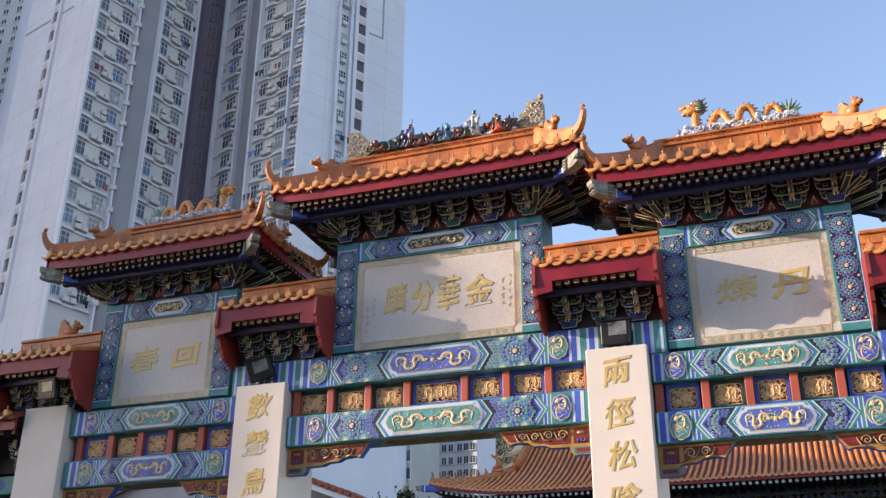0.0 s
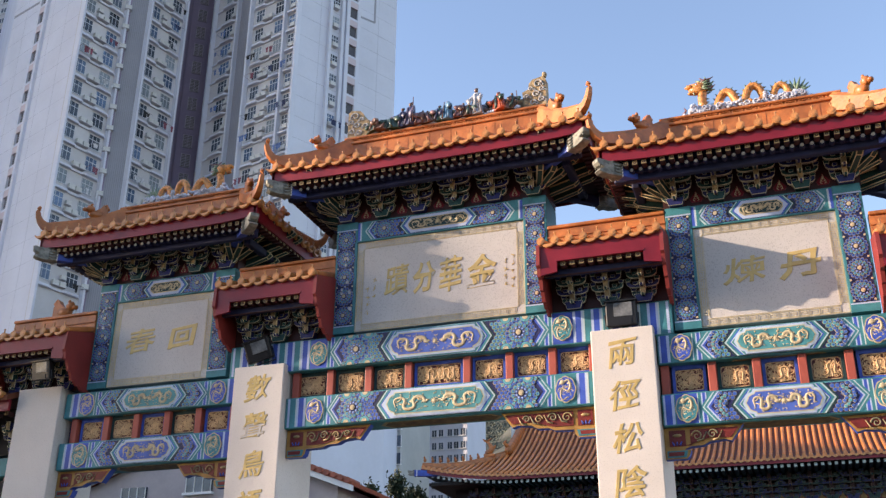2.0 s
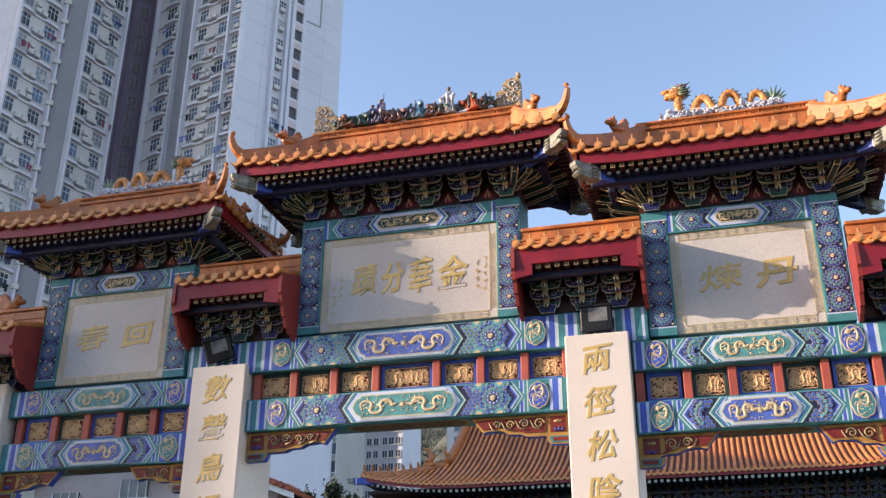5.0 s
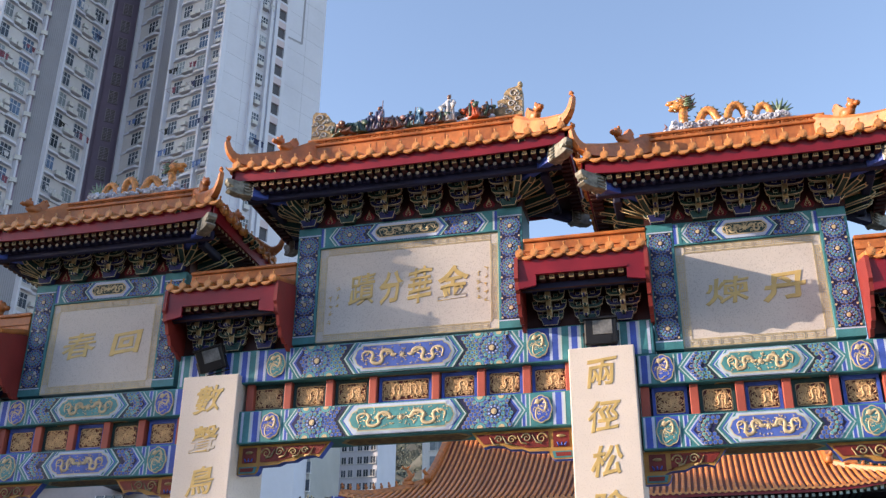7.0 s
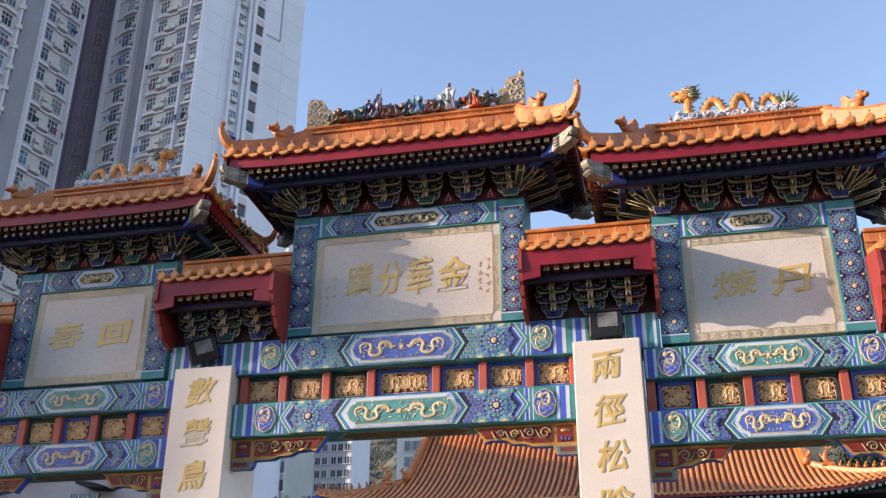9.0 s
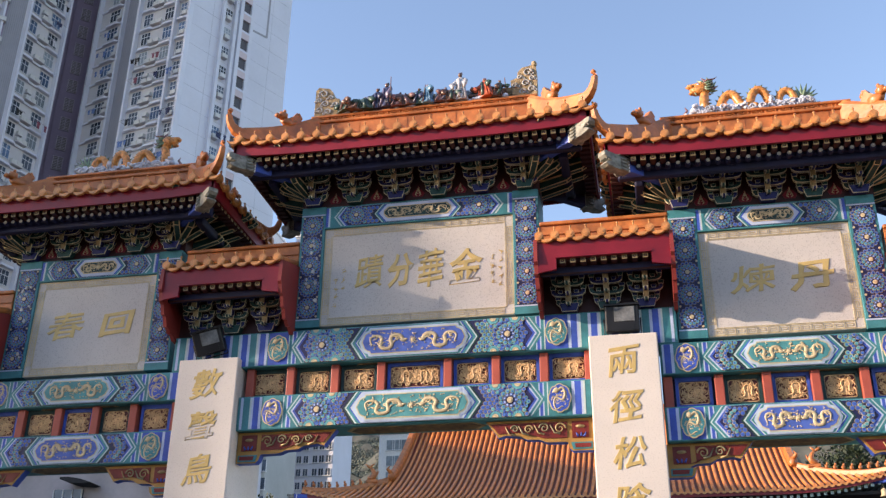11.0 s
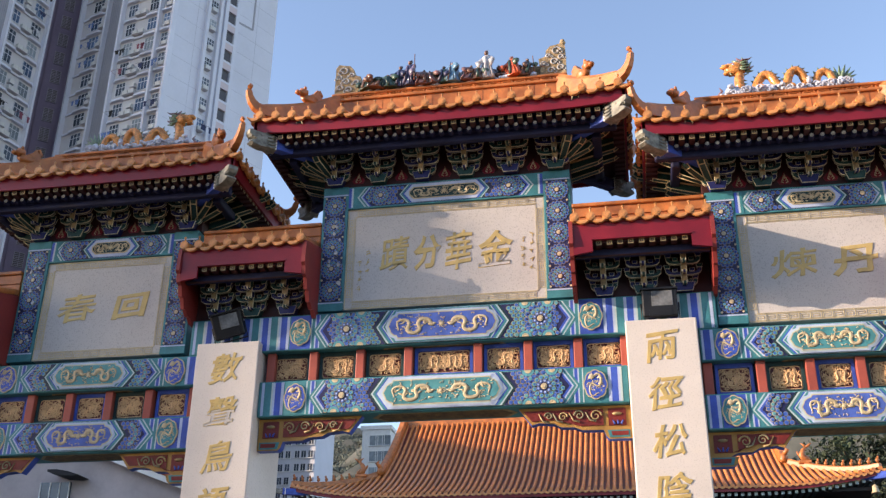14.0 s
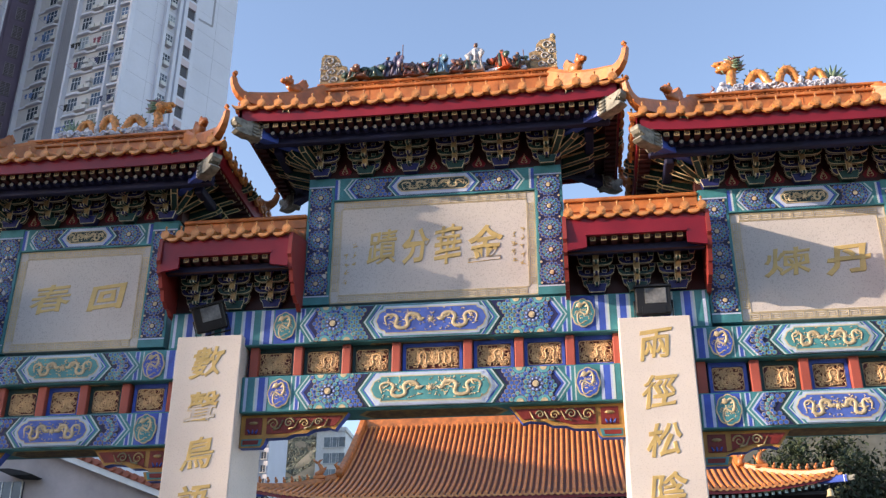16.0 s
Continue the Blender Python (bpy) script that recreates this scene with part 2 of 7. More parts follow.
def rosette_mesh(r, n_in=8, n_out=14):
    """A flower of three rings of scale petals round a gilt centre."""
    bm = bmesh.new()
    disc(bm, (0, 0), r * 1.0, -0.002, 0, 24, 3)
    for ring, (rad, cnt, pr, col) in enumerate(((0.83, n_out + 2, 0.165, 0), (0.58, n_out - 2, 0.15, 1), (0.36, n_in, 0.125, 0))):
        for k in range(cnt):
            a = 2 * math.pi * (k + 0.5 * (ring % 2)) / cnt
            c = (math.cos(a) * r * rad, math.sin(a) * r * rad)
            y = -0.004 - 0.004 * ring
            disc(bm, c, r * pr, y, 0, 8, 2)
            disc(bm, (c[0] * 0.985, c[1] * 0.985), r * pr * 0.84, y - 0.002, 0, 8, col)
            disc(bm, (c[0] * 0.95, c[1] * 0.95), r * pr * 0.42, y - 0.003, 0, 6, (3, 0, 4)[ring])
    disc(bm, (0, 0), r * 0.24, -0.018, 0, 12, 3)
    disc(bm, (0, 0), r * 0.19, -0.022, 0, 12, 5)
    disc(bm, (0, 0), r * 0.11, -0.027, 0, 10, 5)
    return mesh_of("rosette", bm, [PETALB, PETALT, OUTL, NAVY, LAV, GOLD])


ROSE = rosette_mesh(0.172, 9, 14)
ROSE_S = rosette_mesh(0.128)


def petal_fan_mesh(w, h, flip):
    """Scalloped half flower that fills a short chevron field."""
    bm = bmesh.new()
    rng = random.Random(5)
    for ring, (rad, cnt) in enumerate(((0.16, 9), (0.105, 7), (0.05, 4))):
        for k in range(cnt):
            a = -math.pi / 2 + math.pi * (k + 0.5) / cnt
            c = (flip * math.cos(a) * rad * 0.72 - flip * 0.055, math.sin(a) * rad)
            if abs(c[1]) > h / 2 - 0.015:
                continue
            disc(bm, c, 0.0205, -0.005 - ring * 0.002, 0, 8, 2)
            disc(bm, c, 0.0165, -0.008 - ring * 0.002, 0, 8, (0, 1, 0)[ring])
    return mesh_of("petal_fan", bm, [PETALB, PETALT, GOLD])


FAN_R, FAN_L = petal_fan_mesh(0.2, 0.34, 1), petal_fan_mesh(0.2, 0.34, -1)


def meander(n, loops, phi=1.8):
    """Unit-length winding line: points with x from 0 to 1 and z about 0."""
    pts, x, z = [], 0.0, 0.0
    for k in range(n + 1):
        pts.append((x, z))
        a = phi * math.sin(2 * math.pi * loops * (k + 0.5) / n + 0.9)
        x += math.cos(a)
        z += math.sin(a)
    x1 = pts[-1][0]
    zm = sum(p[1] for p in pts) / len(pts)
    return [(p[0] / x1, (p[1] - zm) / x1) for p in pts]


def snake(bm, x0, x1, amp, mi, rad, loops=1.6, y=-0.006, drop=1):
    """A winding relief body with head, feet and whiskers."""
    base = meander(40, loops)
    top = max(abs(p[1]) for p in base)
    s = 1 if x1 > x0 else -1
    pts = [(x0 + (x1 - x0) * p[0], y, drop * p[1] / top * amp) for p in base]
    tube(bm, pts, [rad * (0.35 + 0.75 * min(1, k / 18)) for k in range(41)], 6, mi, 0.7)
    hx, hz = pts[-1][0], pts[-1][2]
    blob(bm, (hx + s * rad * 1.0, y, hz + rad * 0.6), (rad * 1.9, rad * 0.9, rad * 1.35), mi, 7, 0.3)
    tube(bm, [(hx + s * rad * 2, y, hz + rad), (hx + s * rad * 3.6, y, hz + rad * 0.9)], [rad * 0.8, rad * 0.3], 5, mi)
    for d in (0.8, 1.8):
        tube(bm, [(hx, y, hz + rad), (hx - s * rad * 2, y, hz + rad * (1 + d)), (hx - s * rad * 4, y, hz + rad * (1 + d * 0.8))], [rad * 0.5, rad * 0.35, rad * 0.1], 4, mi)
    for u in (10, 18, 26, 33):
        p = pts[u]
        q = -1 if p[2] > 0 else 1
        for d in (-1, 1):
            tube(bm, [p, (p[0] + rad * 1.6 * d, y, p[2] + q * rad * 2.0), (p[0] + rad * 3.4 * d, y, p[2] + q * rad * 2.3)], [rad * 0.55, rad * 0.4, rad * 0.15], 4, mi)


def dragon_pair_mesh(half, h, seed=1):
    bm = bmesh.new()
    snake(bm, -half * 0.88, -half * 0.24, h * 0.34, 0, h * 0.074, 1.6)
    snake(bm, half * 0.88, half * 0.24, h * 0.34, 0, h * 0.074, 1.6)
    blob(bm, (0, -0.008, 0), (0.025, 0.014, 0.025), 0, 8)
    for k in range(8):
        a = k * math.pi / 4
        tube(bm, [(0.024 * math.cos(a), -0.006, 0.024 * math.sin(a)), (0.045 * math.cos(a + 0.4), -0.006, 0.045 * math.sin(a + 0.4))], [0.006, 0.002], 4, 0)
    rng = random.Random(seed)
    for k in range(int(half * 190)):
        x, z = rng.uniform(-half * 0.95, half * 0.95), rng.uniform(-h * 0.43, h * 0.43)
        a = rng.uniform(0, 6.28)
        tube(bm, [(x, -0.004, z), (x + 0.018 * math.cos(a), -0.006, z + 0.012 * math.sin(a)), (x + 0.026 * math.cos(a + 1), -0.004, z + 0.02 * math.sin(a + 1))], [0.004, 0.005, 0.002], 4, 0)
    for v in bm.verts:
        v.co.y *= 0.45
    return mesh_of("dragon_relief", bm, [GOLD])


def medallion_mesh(field):
    bm = bmesh.new()
    lobes = [(math.cos(a) * (0.112 + 0.008 * abs(math.cos(4 * a))), math.sin(a) * (0.142 + 0.012 * abs(math.cos(4 * a)))) for a in [2 * math.pi * k / 48 for k in range(48)]]
    prism(bm, lobes, -0.016, 0, 0)
    prism(bm, [(p[0] * 0.90, p[1] * 0.92) for p in lobes], -0.018, 0, 1)
    base = meander(26, 1.25, 1.9)
    far = max(abs(p[1]) for p in base)
    pts = [(p[1] / far * 0.058, -0.021, 0.075 - 0.17 * p[0]) for p in base]
    tube(bm, pts, [0.0135 * (1 - k / 40) for k in range(27)], 6, 0)
    blob(bm, (pts[0][0], -0.022, 0.08), (0.034, 0.014, 0.026), 0, 8, 0.3)
    rng = random.Random(2)
    for k in range(52):
        a, q = rng.uniform(0, 6.28), rng.uniform(0.25, 0.88)
        x, z, d = 0.09 * q * math.cos(a), 0.125 * q * math.sin(a), rng.uniform(0, 6.28)
        tube(bm, [(x, -0.017, z), (x + 0.014 * math.cos(d), -0.019, z + 0.014 * math.sin(d)), (x + 0.022 * math.cos(d + 1), -0.017, z + 0.022 * math.sin(d + 1))], [0.003, 0.005, 0.002], 4, 0)
    for s in (-1, 1):
        tube(bm, [(0.02 * s, -0.02, 0.06), (0.055 * s, -0.02, 0.075), (0.075 * s, -0.02, 0.05)], [0.008, 0.007, 0.003], 5, 0)
        tube(bm, [(0.03 * s, -0.02, 0.0), (0.065 * s, -0.02, 0.02), (0.08 * s, -0.02, 0.0)], [0.008, 0.006, 0.003], 5, 0)
        tube(bm, [(0.02 * s, -0.02, 0.098), (0.035 * s, -0.02, 0.115)], [0.006, 0.003], 4, 0)
    for v in bm.verts:
        if v.co.y < -0.018:
            v.co.y = -0.018 + (v.co.y + 0.018) * 0.45
    return mesh_of("medallion", bm, [GOLD, field])


MED_B, MED_T = medallion_mesh(BLUE), medallion_mesh(TEAL)


def hexagon(bm, cx, zc, tip, shoulder, h, y, mi):
    """Flat hexagon with pointed ends, thickness back into the beam."""
    t, s, k = tip, tip - shoulder, h / 2
    prism(bm, [(cx - t, zc), (cx - s, zc - k), (cx + s, zc - k), (cx + t, zc), (cx + s, zc + k), (cx - s, zc + k)], y, y + 0.02, mi)


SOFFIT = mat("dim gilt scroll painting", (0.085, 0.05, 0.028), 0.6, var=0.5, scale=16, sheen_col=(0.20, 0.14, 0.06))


def petal_field_mesh(tip, ftip, hh, sgn):
    """Rows of overlapping scale petals that fill a flower field."""
    bm = bmesh.new()
    r = 0.026
    row = 0
    z = -hh / 2 + r
    while z < hh / 2 - r * 0.5:
        x = tip - 0.1 + (row % 2) * r * 0.95
        while x < ftip:
            t = x + 0.12 * abs(z) / (hh / 2)
            if tip + 0.03 < t < ftip - 0.055:
                c = (sgn * x, z)
                disc(bm, c, r * 0.98, -0.003, 0, 8, 2)
                disc(bm, (c[0] + sgn * 0.002, c[1]), r * 0.84, -0.0045, 0, 8, (0, 1)[(row + int(x / r)) % 2])
                disc(bm, (c[0] + sgn * 0.005, c[1]), r * 0.42, -0.0055, 0, 6, 3)
            x += r * 1.9
        z += r * 1.62
        row += 1
    return mesh_of("petal_field", bm, [PETALB, PETALT, OUTL, BLUE])


def painted_beam(name, cx, z0, z1, x0, x1, tip, ftip, medx, field, panel, medal, rosettes, label):
    """A beam painted with a dragon panel, flower fields, chevrons and round medallions."""
    zc, h = (z0 + z1) / 2, z1 - z0
    rim = 2 if (panel is TEAL and rosettes) else 1
    bm = bmesh.new()
    box(bm, (x0, FB, z0), (x1, 0.10, z1), 0, 0.012)
    beam = part(name, bm, TEAL, gate, label)
    # stripes and nested chevrons
    bm = bmesh.new()
    y = FB
    mats = [BLUE, TEAL, LAV, LIGHT, NAVY, DTEAL]
    lim = medx - 0.13
    hh = h - 0.03
    stripe = [(2, 0.03), (0, 0.065), (2, 0.02), (3, 0.02), (1, 0.075)]
    for sgn in (-1, 1):
        end = x1 if sgn > 0 else x0
        x = cx + sgn * (medx + 0.125)
        while abs(x - cx) < abs(end - cx) - 0.015:
            for mi, w in stripe:
                xe = x + sgn * w
                if abs(xe - cx) > abs(end - cx) - 0.004:
                    break
                box(bm, (min(x, xe), y - 0.003, zc - hh / 2), (max(x, xe), y + 0.01, zc + hh / 2), mi)
                x = xe
            else:
                continue
            break
        x = cx + sgn * (medx - 0.115)
        for mi, w in [(3, 0.012), (1, 0.03), (2, 0.014), (0, 0.03), (2, 0.012)]:
            xe = x - sgn * w
            box(bm, (min(x, xe), y - 0.003, zc - hh / 2), (max(x, xe), y + 0.01, zc + hh / 2), mi)
            x = xe
        box(bm, (cx + sgn * medx - 0.112, y - 0.002, zc - hh / 2), (cx + sgn * medx + 0.122, y + 0.01, zc + hh / 2), 0 if medal is MED_T else 1)
    sh = 0.12
    for k, (t, mi) in enumerate([(ftip + 0.085, 1), (ftip + 0.06, 3), (ftip + 0.045, 1), (ftip + 0.02, 2), (ftip, 0), (ftip - 0.025, 4)]):
        hexagon(bm, cx, zc, t, sh, hh - 0.002 * k, y - 0.004 - 0.0015 * k, mi)
    for k, (t, mi) in enumerate([(tip, 5), (tip - 0.022, 3), (tip - 0.04, 1), (tip - 0.070, 0), (tip - 0.085, 3), (tip - 0.097, rim)]):
        hexagon(bm, cx, zc, t, sh, hh - 0.004 * k, y - 0.015 - 0.0015 * k, mi)
    part("band_pattern", bm, mats, beam, "blue, turquoise and white chevron bands")
    # inner panel with cut corners and a raised rim
    bm = bmesh.new()

    def cut(hw, hv, c):
        right = [(hw - c * 1.25, hv), (hw - c * 1.1, hv * 0.80), (hw - c * 0.75, hv * 0.74), (hw - c * 0.38, hv * 0.56), (hw - c * 0.22, hv * 0.30), (hw, 0)]
        right = [(x, -z) for x, z in right] + right[-2::-1]
        return [(cx + x, zc + z) for x, z in right] + [(cx - x, zc + z) for x, z in right[::-1]]
    ph = h * 0.32
    prism(bm, cut(tip - 0.12, ph + 0.034, 0.09), y - 0.027, y, 2)
    prism(bm, cut(tip - 0.133, ph + 0.022, 0.09), y - 0.030, y, 1)
    prism(bm, cut(tip - 0.15, ph + 0.010, 0.085), y - 0.033, y, 3)
    prism(bm, cut(tip - 0.16, ph, 0.08), y - 0.0345, y, 0)
    pn = part("panel", bm, [PANELB if panel is BLUE else PANELT, LIGHT, LAV, GOLD], beam, "sunk panel with gilt rim")
    part("dragon_relief", dragon_pair_mesh(tip - 0.2, ph * 2, int(zc * 100)), None, beam, "gilded relief of two dragons", (cx, y - 0.035, zc))
    for sgn in (-1, 1):
        part("medallion", medal, None, beam, "gilt dragon medallion", (cx + sgn * medx, y - 0.002, zc))
        if rosettes:
            fx = cx + sgn * (tip + ftip - 0.03) / 2
            part("rosette", ROSE, None, beam, "", (fx + sgn * 0.02, y - 0.013, zc))
            for dz in (-1, 1):
                me = half_rose_up if dz < 0 else half_rose_dn
                part("rosette", me, None, beam, "", (fx - sgn * 0.135, y - 0.0125, zc + dz * hh / 2))
                part("rosette", me, None, beam, "", (fx + sgn * 0.10, y - 0.0122, zc + dz * hh / 2))
        else:
            part("petal_fan", FAN_R if sgn > 0 else FAN_L, None, beam, "", (cx + sgn * (tip + ftip - 0.05) / 2 + sgn * 0.0, y - 0.0125, zc))
    for sgn in (-1, 1):
        part("petal_field", petal_field_mesh(tip, ftip, hh, sgn), None, beam, "blue and turquoise scale petals edged with gold", (cx, y - 0.0118, zc))
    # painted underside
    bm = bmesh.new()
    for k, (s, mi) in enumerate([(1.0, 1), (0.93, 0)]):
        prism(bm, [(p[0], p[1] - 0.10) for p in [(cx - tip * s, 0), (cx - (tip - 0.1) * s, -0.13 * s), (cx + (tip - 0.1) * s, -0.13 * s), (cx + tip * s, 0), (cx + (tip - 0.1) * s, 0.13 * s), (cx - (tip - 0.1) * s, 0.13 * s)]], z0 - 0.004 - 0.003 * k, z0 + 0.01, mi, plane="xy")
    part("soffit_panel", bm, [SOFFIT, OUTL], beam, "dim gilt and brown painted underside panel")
    return beam


def half_rosette(up):
    """Half flower cut by the edge of the beam."""
    bm = bmesh.new()
    r = 0.115
    a0 = 0 if up else math.pi
    def arc(rad, y, mi, n=12):
        pts = [(math.cos(a0 + math.pi * k / n) * rad, math.sin(a0 + math.pi * k / n) * rad) for k in range(n + 1)]
        prism(bm, pts, y, 0, mi)
    arc(r, -0.003, 3)
    for k in range(6):
        a = a0 + math.pi * (k + 0.5) / 6
        c = (math.cos(a) * r * 0.78, math.sin(a) * r * 0.78)
        disc(bm, c, r * 0.2, -0.006, 0, 8, 2)
        disc(bm, c, r * 0.16, -0.008, 0, 8, k % 2)
    arc(r * 0.55, -0.009, 1)
    arc(r * 0.3, -0.012, 2)
    return mesh_of("rosette", bm, [PETALB, PETALT, GOLD, NAVY])


half_rose_up, half_rose_dn = half_rosette(True), half_rosette(False)

beams = [
    painted_beam("upper_beam", XC, 5.253, 5.655, XC - 2.77, XC + 2.77, 0.72, 1.31, 1.53, NAVY, BLUE, MED_T, True, "upper beam painted blue and turquoise with gilded dragons"),
    painted_beam("lower_beam", XC, 4.545, 4.924, -1.905, 1.90, 0.75, 1.31, 1.54, NAVY, TEAL, MED_B, True, "lower beam painted blue and turquoise with gilded dragons"),
]
for s in (-1, 1):
    beams.append(painted_beam("upper_beam", s * 3.853, 4.922, 5.257, s * 3.9 - 1.29, s * 3.9 + 1.29, 0.55, 0.76, 0.985, NAVY, TEAL, MED_B, False, "side beam painted blue and turquoise with gilded dragons"))
    beams.append(painted_beam("lower_beam", s * 3.853, 4.240, 4.590, s * 3.9 - 1.29, s * 3.9 + 1.29, 0.53, 0.76, 0.985, NAVY, BLUE, MED_T, False, "lower side beam painted blue and turquoise with gilded dragons"))


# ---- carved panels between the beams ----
# the shade behind the openwork is put into this red
PANELRED = mat("red lacquer with carving shade", (0.11, 0.014, 0.010), 0.5, var=0.25, scale=8)


def carving_mesh(w, h, seed):
    bm = bmesh.new()
    rng = random.Random(seed)
    c = 0.03
    def rr(hw, hv):
        return [(-hw + c, -hv), (hw - c, -hv), (hw - c * 0.3, -hv + c * 0.3), (hw, -hv + c), (hw, hv - c), (hw - c * 0.3, hv - c * 0.3), (hw - c, hv), (-hw + c, hv), (-hw + c * 0.3, hv - c * 0.3), (-hw, hv - c), (-hw, -hv + c), (-hw + c * 0.3, -hv + c * 0.3)]
    prism(bm, rr(w / 2, h / 2), -0.012, 0.01, 0)
    prism(bm, rr(w / 2 - 0.010, h / 2 - 0.010), -0.0135, 0.0, 1)
    for k in range(int(w * h * 2700)):
        x, z = rng.uniform(-w / 2 + 0.028, w / 2 - 0.028), rng.uniform(-h / 2 + 0.028, h / 2 - 0.028)
        a, d = rng.uniform(0, 6.28), rng.uniform(-1.5, 1.5)
        pts = []
        for i in range(5):
            pts.append((max(-w / 2 + 0.016, min(w / 2 - 0.016, x)), -0.018 - 0.006 * rng.random(), max(-h / 2 + 0.016, min(h / 2 - 0.016, z))))
            x += 0.014 * math.cos(a)
            z += 0.014 * math.sin(a)
            a += d * 0.55
        tube(bm, pts, [0.0025, 0.0048, 0.0056, 0.0044, 0.0025], 5, 0, 0.9)
    tmp = [(-w * 0.42, w * 0.30)] if w < 0.5 else [(-w * 0.44, -w * 0.10), (w * 0.44, w * 0.10)]
    for a, b in tmp:
        snake(bm, a, b, h * 0.29, 0, 0.0075, 1.8, -0.026)
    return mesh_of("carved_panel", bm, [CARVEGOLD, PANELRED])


CARVE = [carving_mesh(0.345, 0.235, 3), carving_mesh(0.345, 0.235, 8)]
CARVE_W = carving_mesh(0.55, 0.235, 5)
CARVE_S = [carving_mesh(0.30, 0.235, 11), carving_mesh(0.30, 0.235, 14)]


def carved_band(cx, z0, z1, x0, x1, posts, panels):
    """Red posts and gilded openwork panels in dark frames."""
    bm = bmesh.new()
    box(bm, (x0, -0.14, z0), (x1, 0.14, z1))
    back = part("panel_band", bm, NAVY, gate, "dark blue band between the beams")
    for x in posts:
        bm = bmesh.new()
        box(bm, (x - 0.045, -0.245, z0), (x + 0.045, -0.13, z1), 0, 0.008)
        part("post", bm, POSTRED, back, "brick red short post")
    for i, (x, me, w) in enumerate(panels):
        bm = bmesh.new()
        zc, hv = (z0 + z1) / 2, (z1 - z0) / 2
        for a, b in (((x - w / 2 - 0.03, z0), (x + w / 2 + 0.03, zc - 0.12)), ((x - w / 2 - 0.03, zc + 0.12), (x + w / 2 + 0.03, z1)),
                     ((x - w / 2 - 0.03, zc - 0.12), (x - w / 2 + 0.002, zc + 0.12)), ((x + w / 2 - 0.002, zc - 0.12), (x + w / 2 + 0.03, zc + 0.12))):
            box(bm, (a[0], -0.19, a[1]), (b[0], -0.135, b[1]))
        part("panel_surround", bm, (BLUE, DTEAL)[i % 2], back)
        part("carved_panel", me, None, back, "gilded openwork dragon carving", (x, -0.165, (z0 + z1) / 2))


posts_c = [XC + s * v for v in (0.365, 0.88, 1.385, 1.85) for s in (-1, 1)]
panels_c = [(XC, CARVE_W, 0.55)] + [(XC + s * (0.622 + 0.508 * k), CARVE[k % 2], 0.345) for k in range(3) for s in (-1, 1)]
carved_band(XC, 4.924, 5.253, -1.905, 1.90, posts_c, panels_c)
for s in (-1, 1):
    cx = s * 3.853
    carved_band(cx, 4.590, 4.922, s * 3.9 - 1.29, s * 3.9 + 1.29, [cx + v for v in (-1.19, -0.69, -0.23, 0.23, 0.69, 1.19)],
                [(cx + v, CARVE_S[k % 2], 0.30) for k, v in enumerate((-0.94, -0.46, 0.0, 0.46, 0.94))])


DCRIM = mat("deep red paint", (0.16, 0.014, 0.010), 0.5, var=0.25, scale=8)


# ---- carved corner brackets under the lower beams ----
def spiral(bm, cx, cz, r, turns, y, mi, s=1, rad=0.010):
    pts = [(cx + s * r * (1 - k / 26) * math.cos(k * turns * 2 * math.pi / 24), y, cz + r * (1 - k / 26) * math.sin(k * turns * 2 * math.pi / 24)) for k in range(23)]
    tube(bm, pts, [rad * (1 - k / 36) for k in range(23)], 6, mi)


SCROLLG = mat("dull olive scroll paint", (0.22, 0.19, 0.11), 0.55, var=0.3, scale=18)


def corner_bracket_mesh(L):
    """Runs from the pillar at x = 0 out to x = L, hanging below z = 0."""
    bm = bmesh.new()
    out = [(0, 0), (L, 0), (L - 0.13, -0.17), (L - 0.2, -0.15), (L - 0.35, -0.165), (L - 0.42, -0.20), (L - 0.55, -0.205), (L - 0.62, -0.235), (0.27, -0.24), (0.25, -0.30), (0.22, -0.33), (0, -0.33)]
    prism(bm, out, -0.10, 0.0, 0, side=1)
    prism(bm, [(0.27, -0.03), (L - 0.05, -0.03), (L - 0.135, -0.135), (L - 0.35, -0.125), (L - 0.5, -0.165), (L - 0.6, -0.195), (0.27, -0.195)], -0.108, -0.09, 2)
    prism(bm, [(0.05, -0.03), (0.22, -0.03), (0.22, -0.2), (0.05, -0.2)], -0.108, -0.09, 2)
    prism(bm, [(0.02, -0.245), (0.235, -0.245), (0.215, -0.315), (0.02, -0.315)], -0.108, -0.09, 3)
    prism(bm, [(0.035, -0.258), (0.2, -0.258), (0.19, -0.30), (0.035, -0.30)], -0.112, -0.09, 2)
    for k, x in enumerate((0.34, 0.50, 0.66, 0.80)):
        if x > L - 0.2:
            break
        spiral(bm, x, -0.10 + 0.01 * (k % 2), 0.058 - 0.006 * k, 1.6, -0.115, 4 if k % 2 else 5, 1 if k % 2 else -1)
        tube(bm, [(x, -0.115, -0.155), (x + 0.06, -0.115, -0.14), (x + 0.1, -0.115, -0.06)], [0.012, 0.01, 0.005], 5, 5 if k % 2 else 4)
    for k in range(3):
        tube(bm, [(0.10 + 0.03 * k, -0.112, -0.19), (0.08 + 0.05 * k, -0.112, -0.15)], [0.012, 0.006], 5, 1)
    blob(bm, (0.135, -0.112, -0.085), (0.05, 0.012, 0.018), 5, 7)
    return mesh_of("corner_bracket", bm, [OCHRE, BLUE, DCRIM, TEAL, SCROLLG, OUTL])


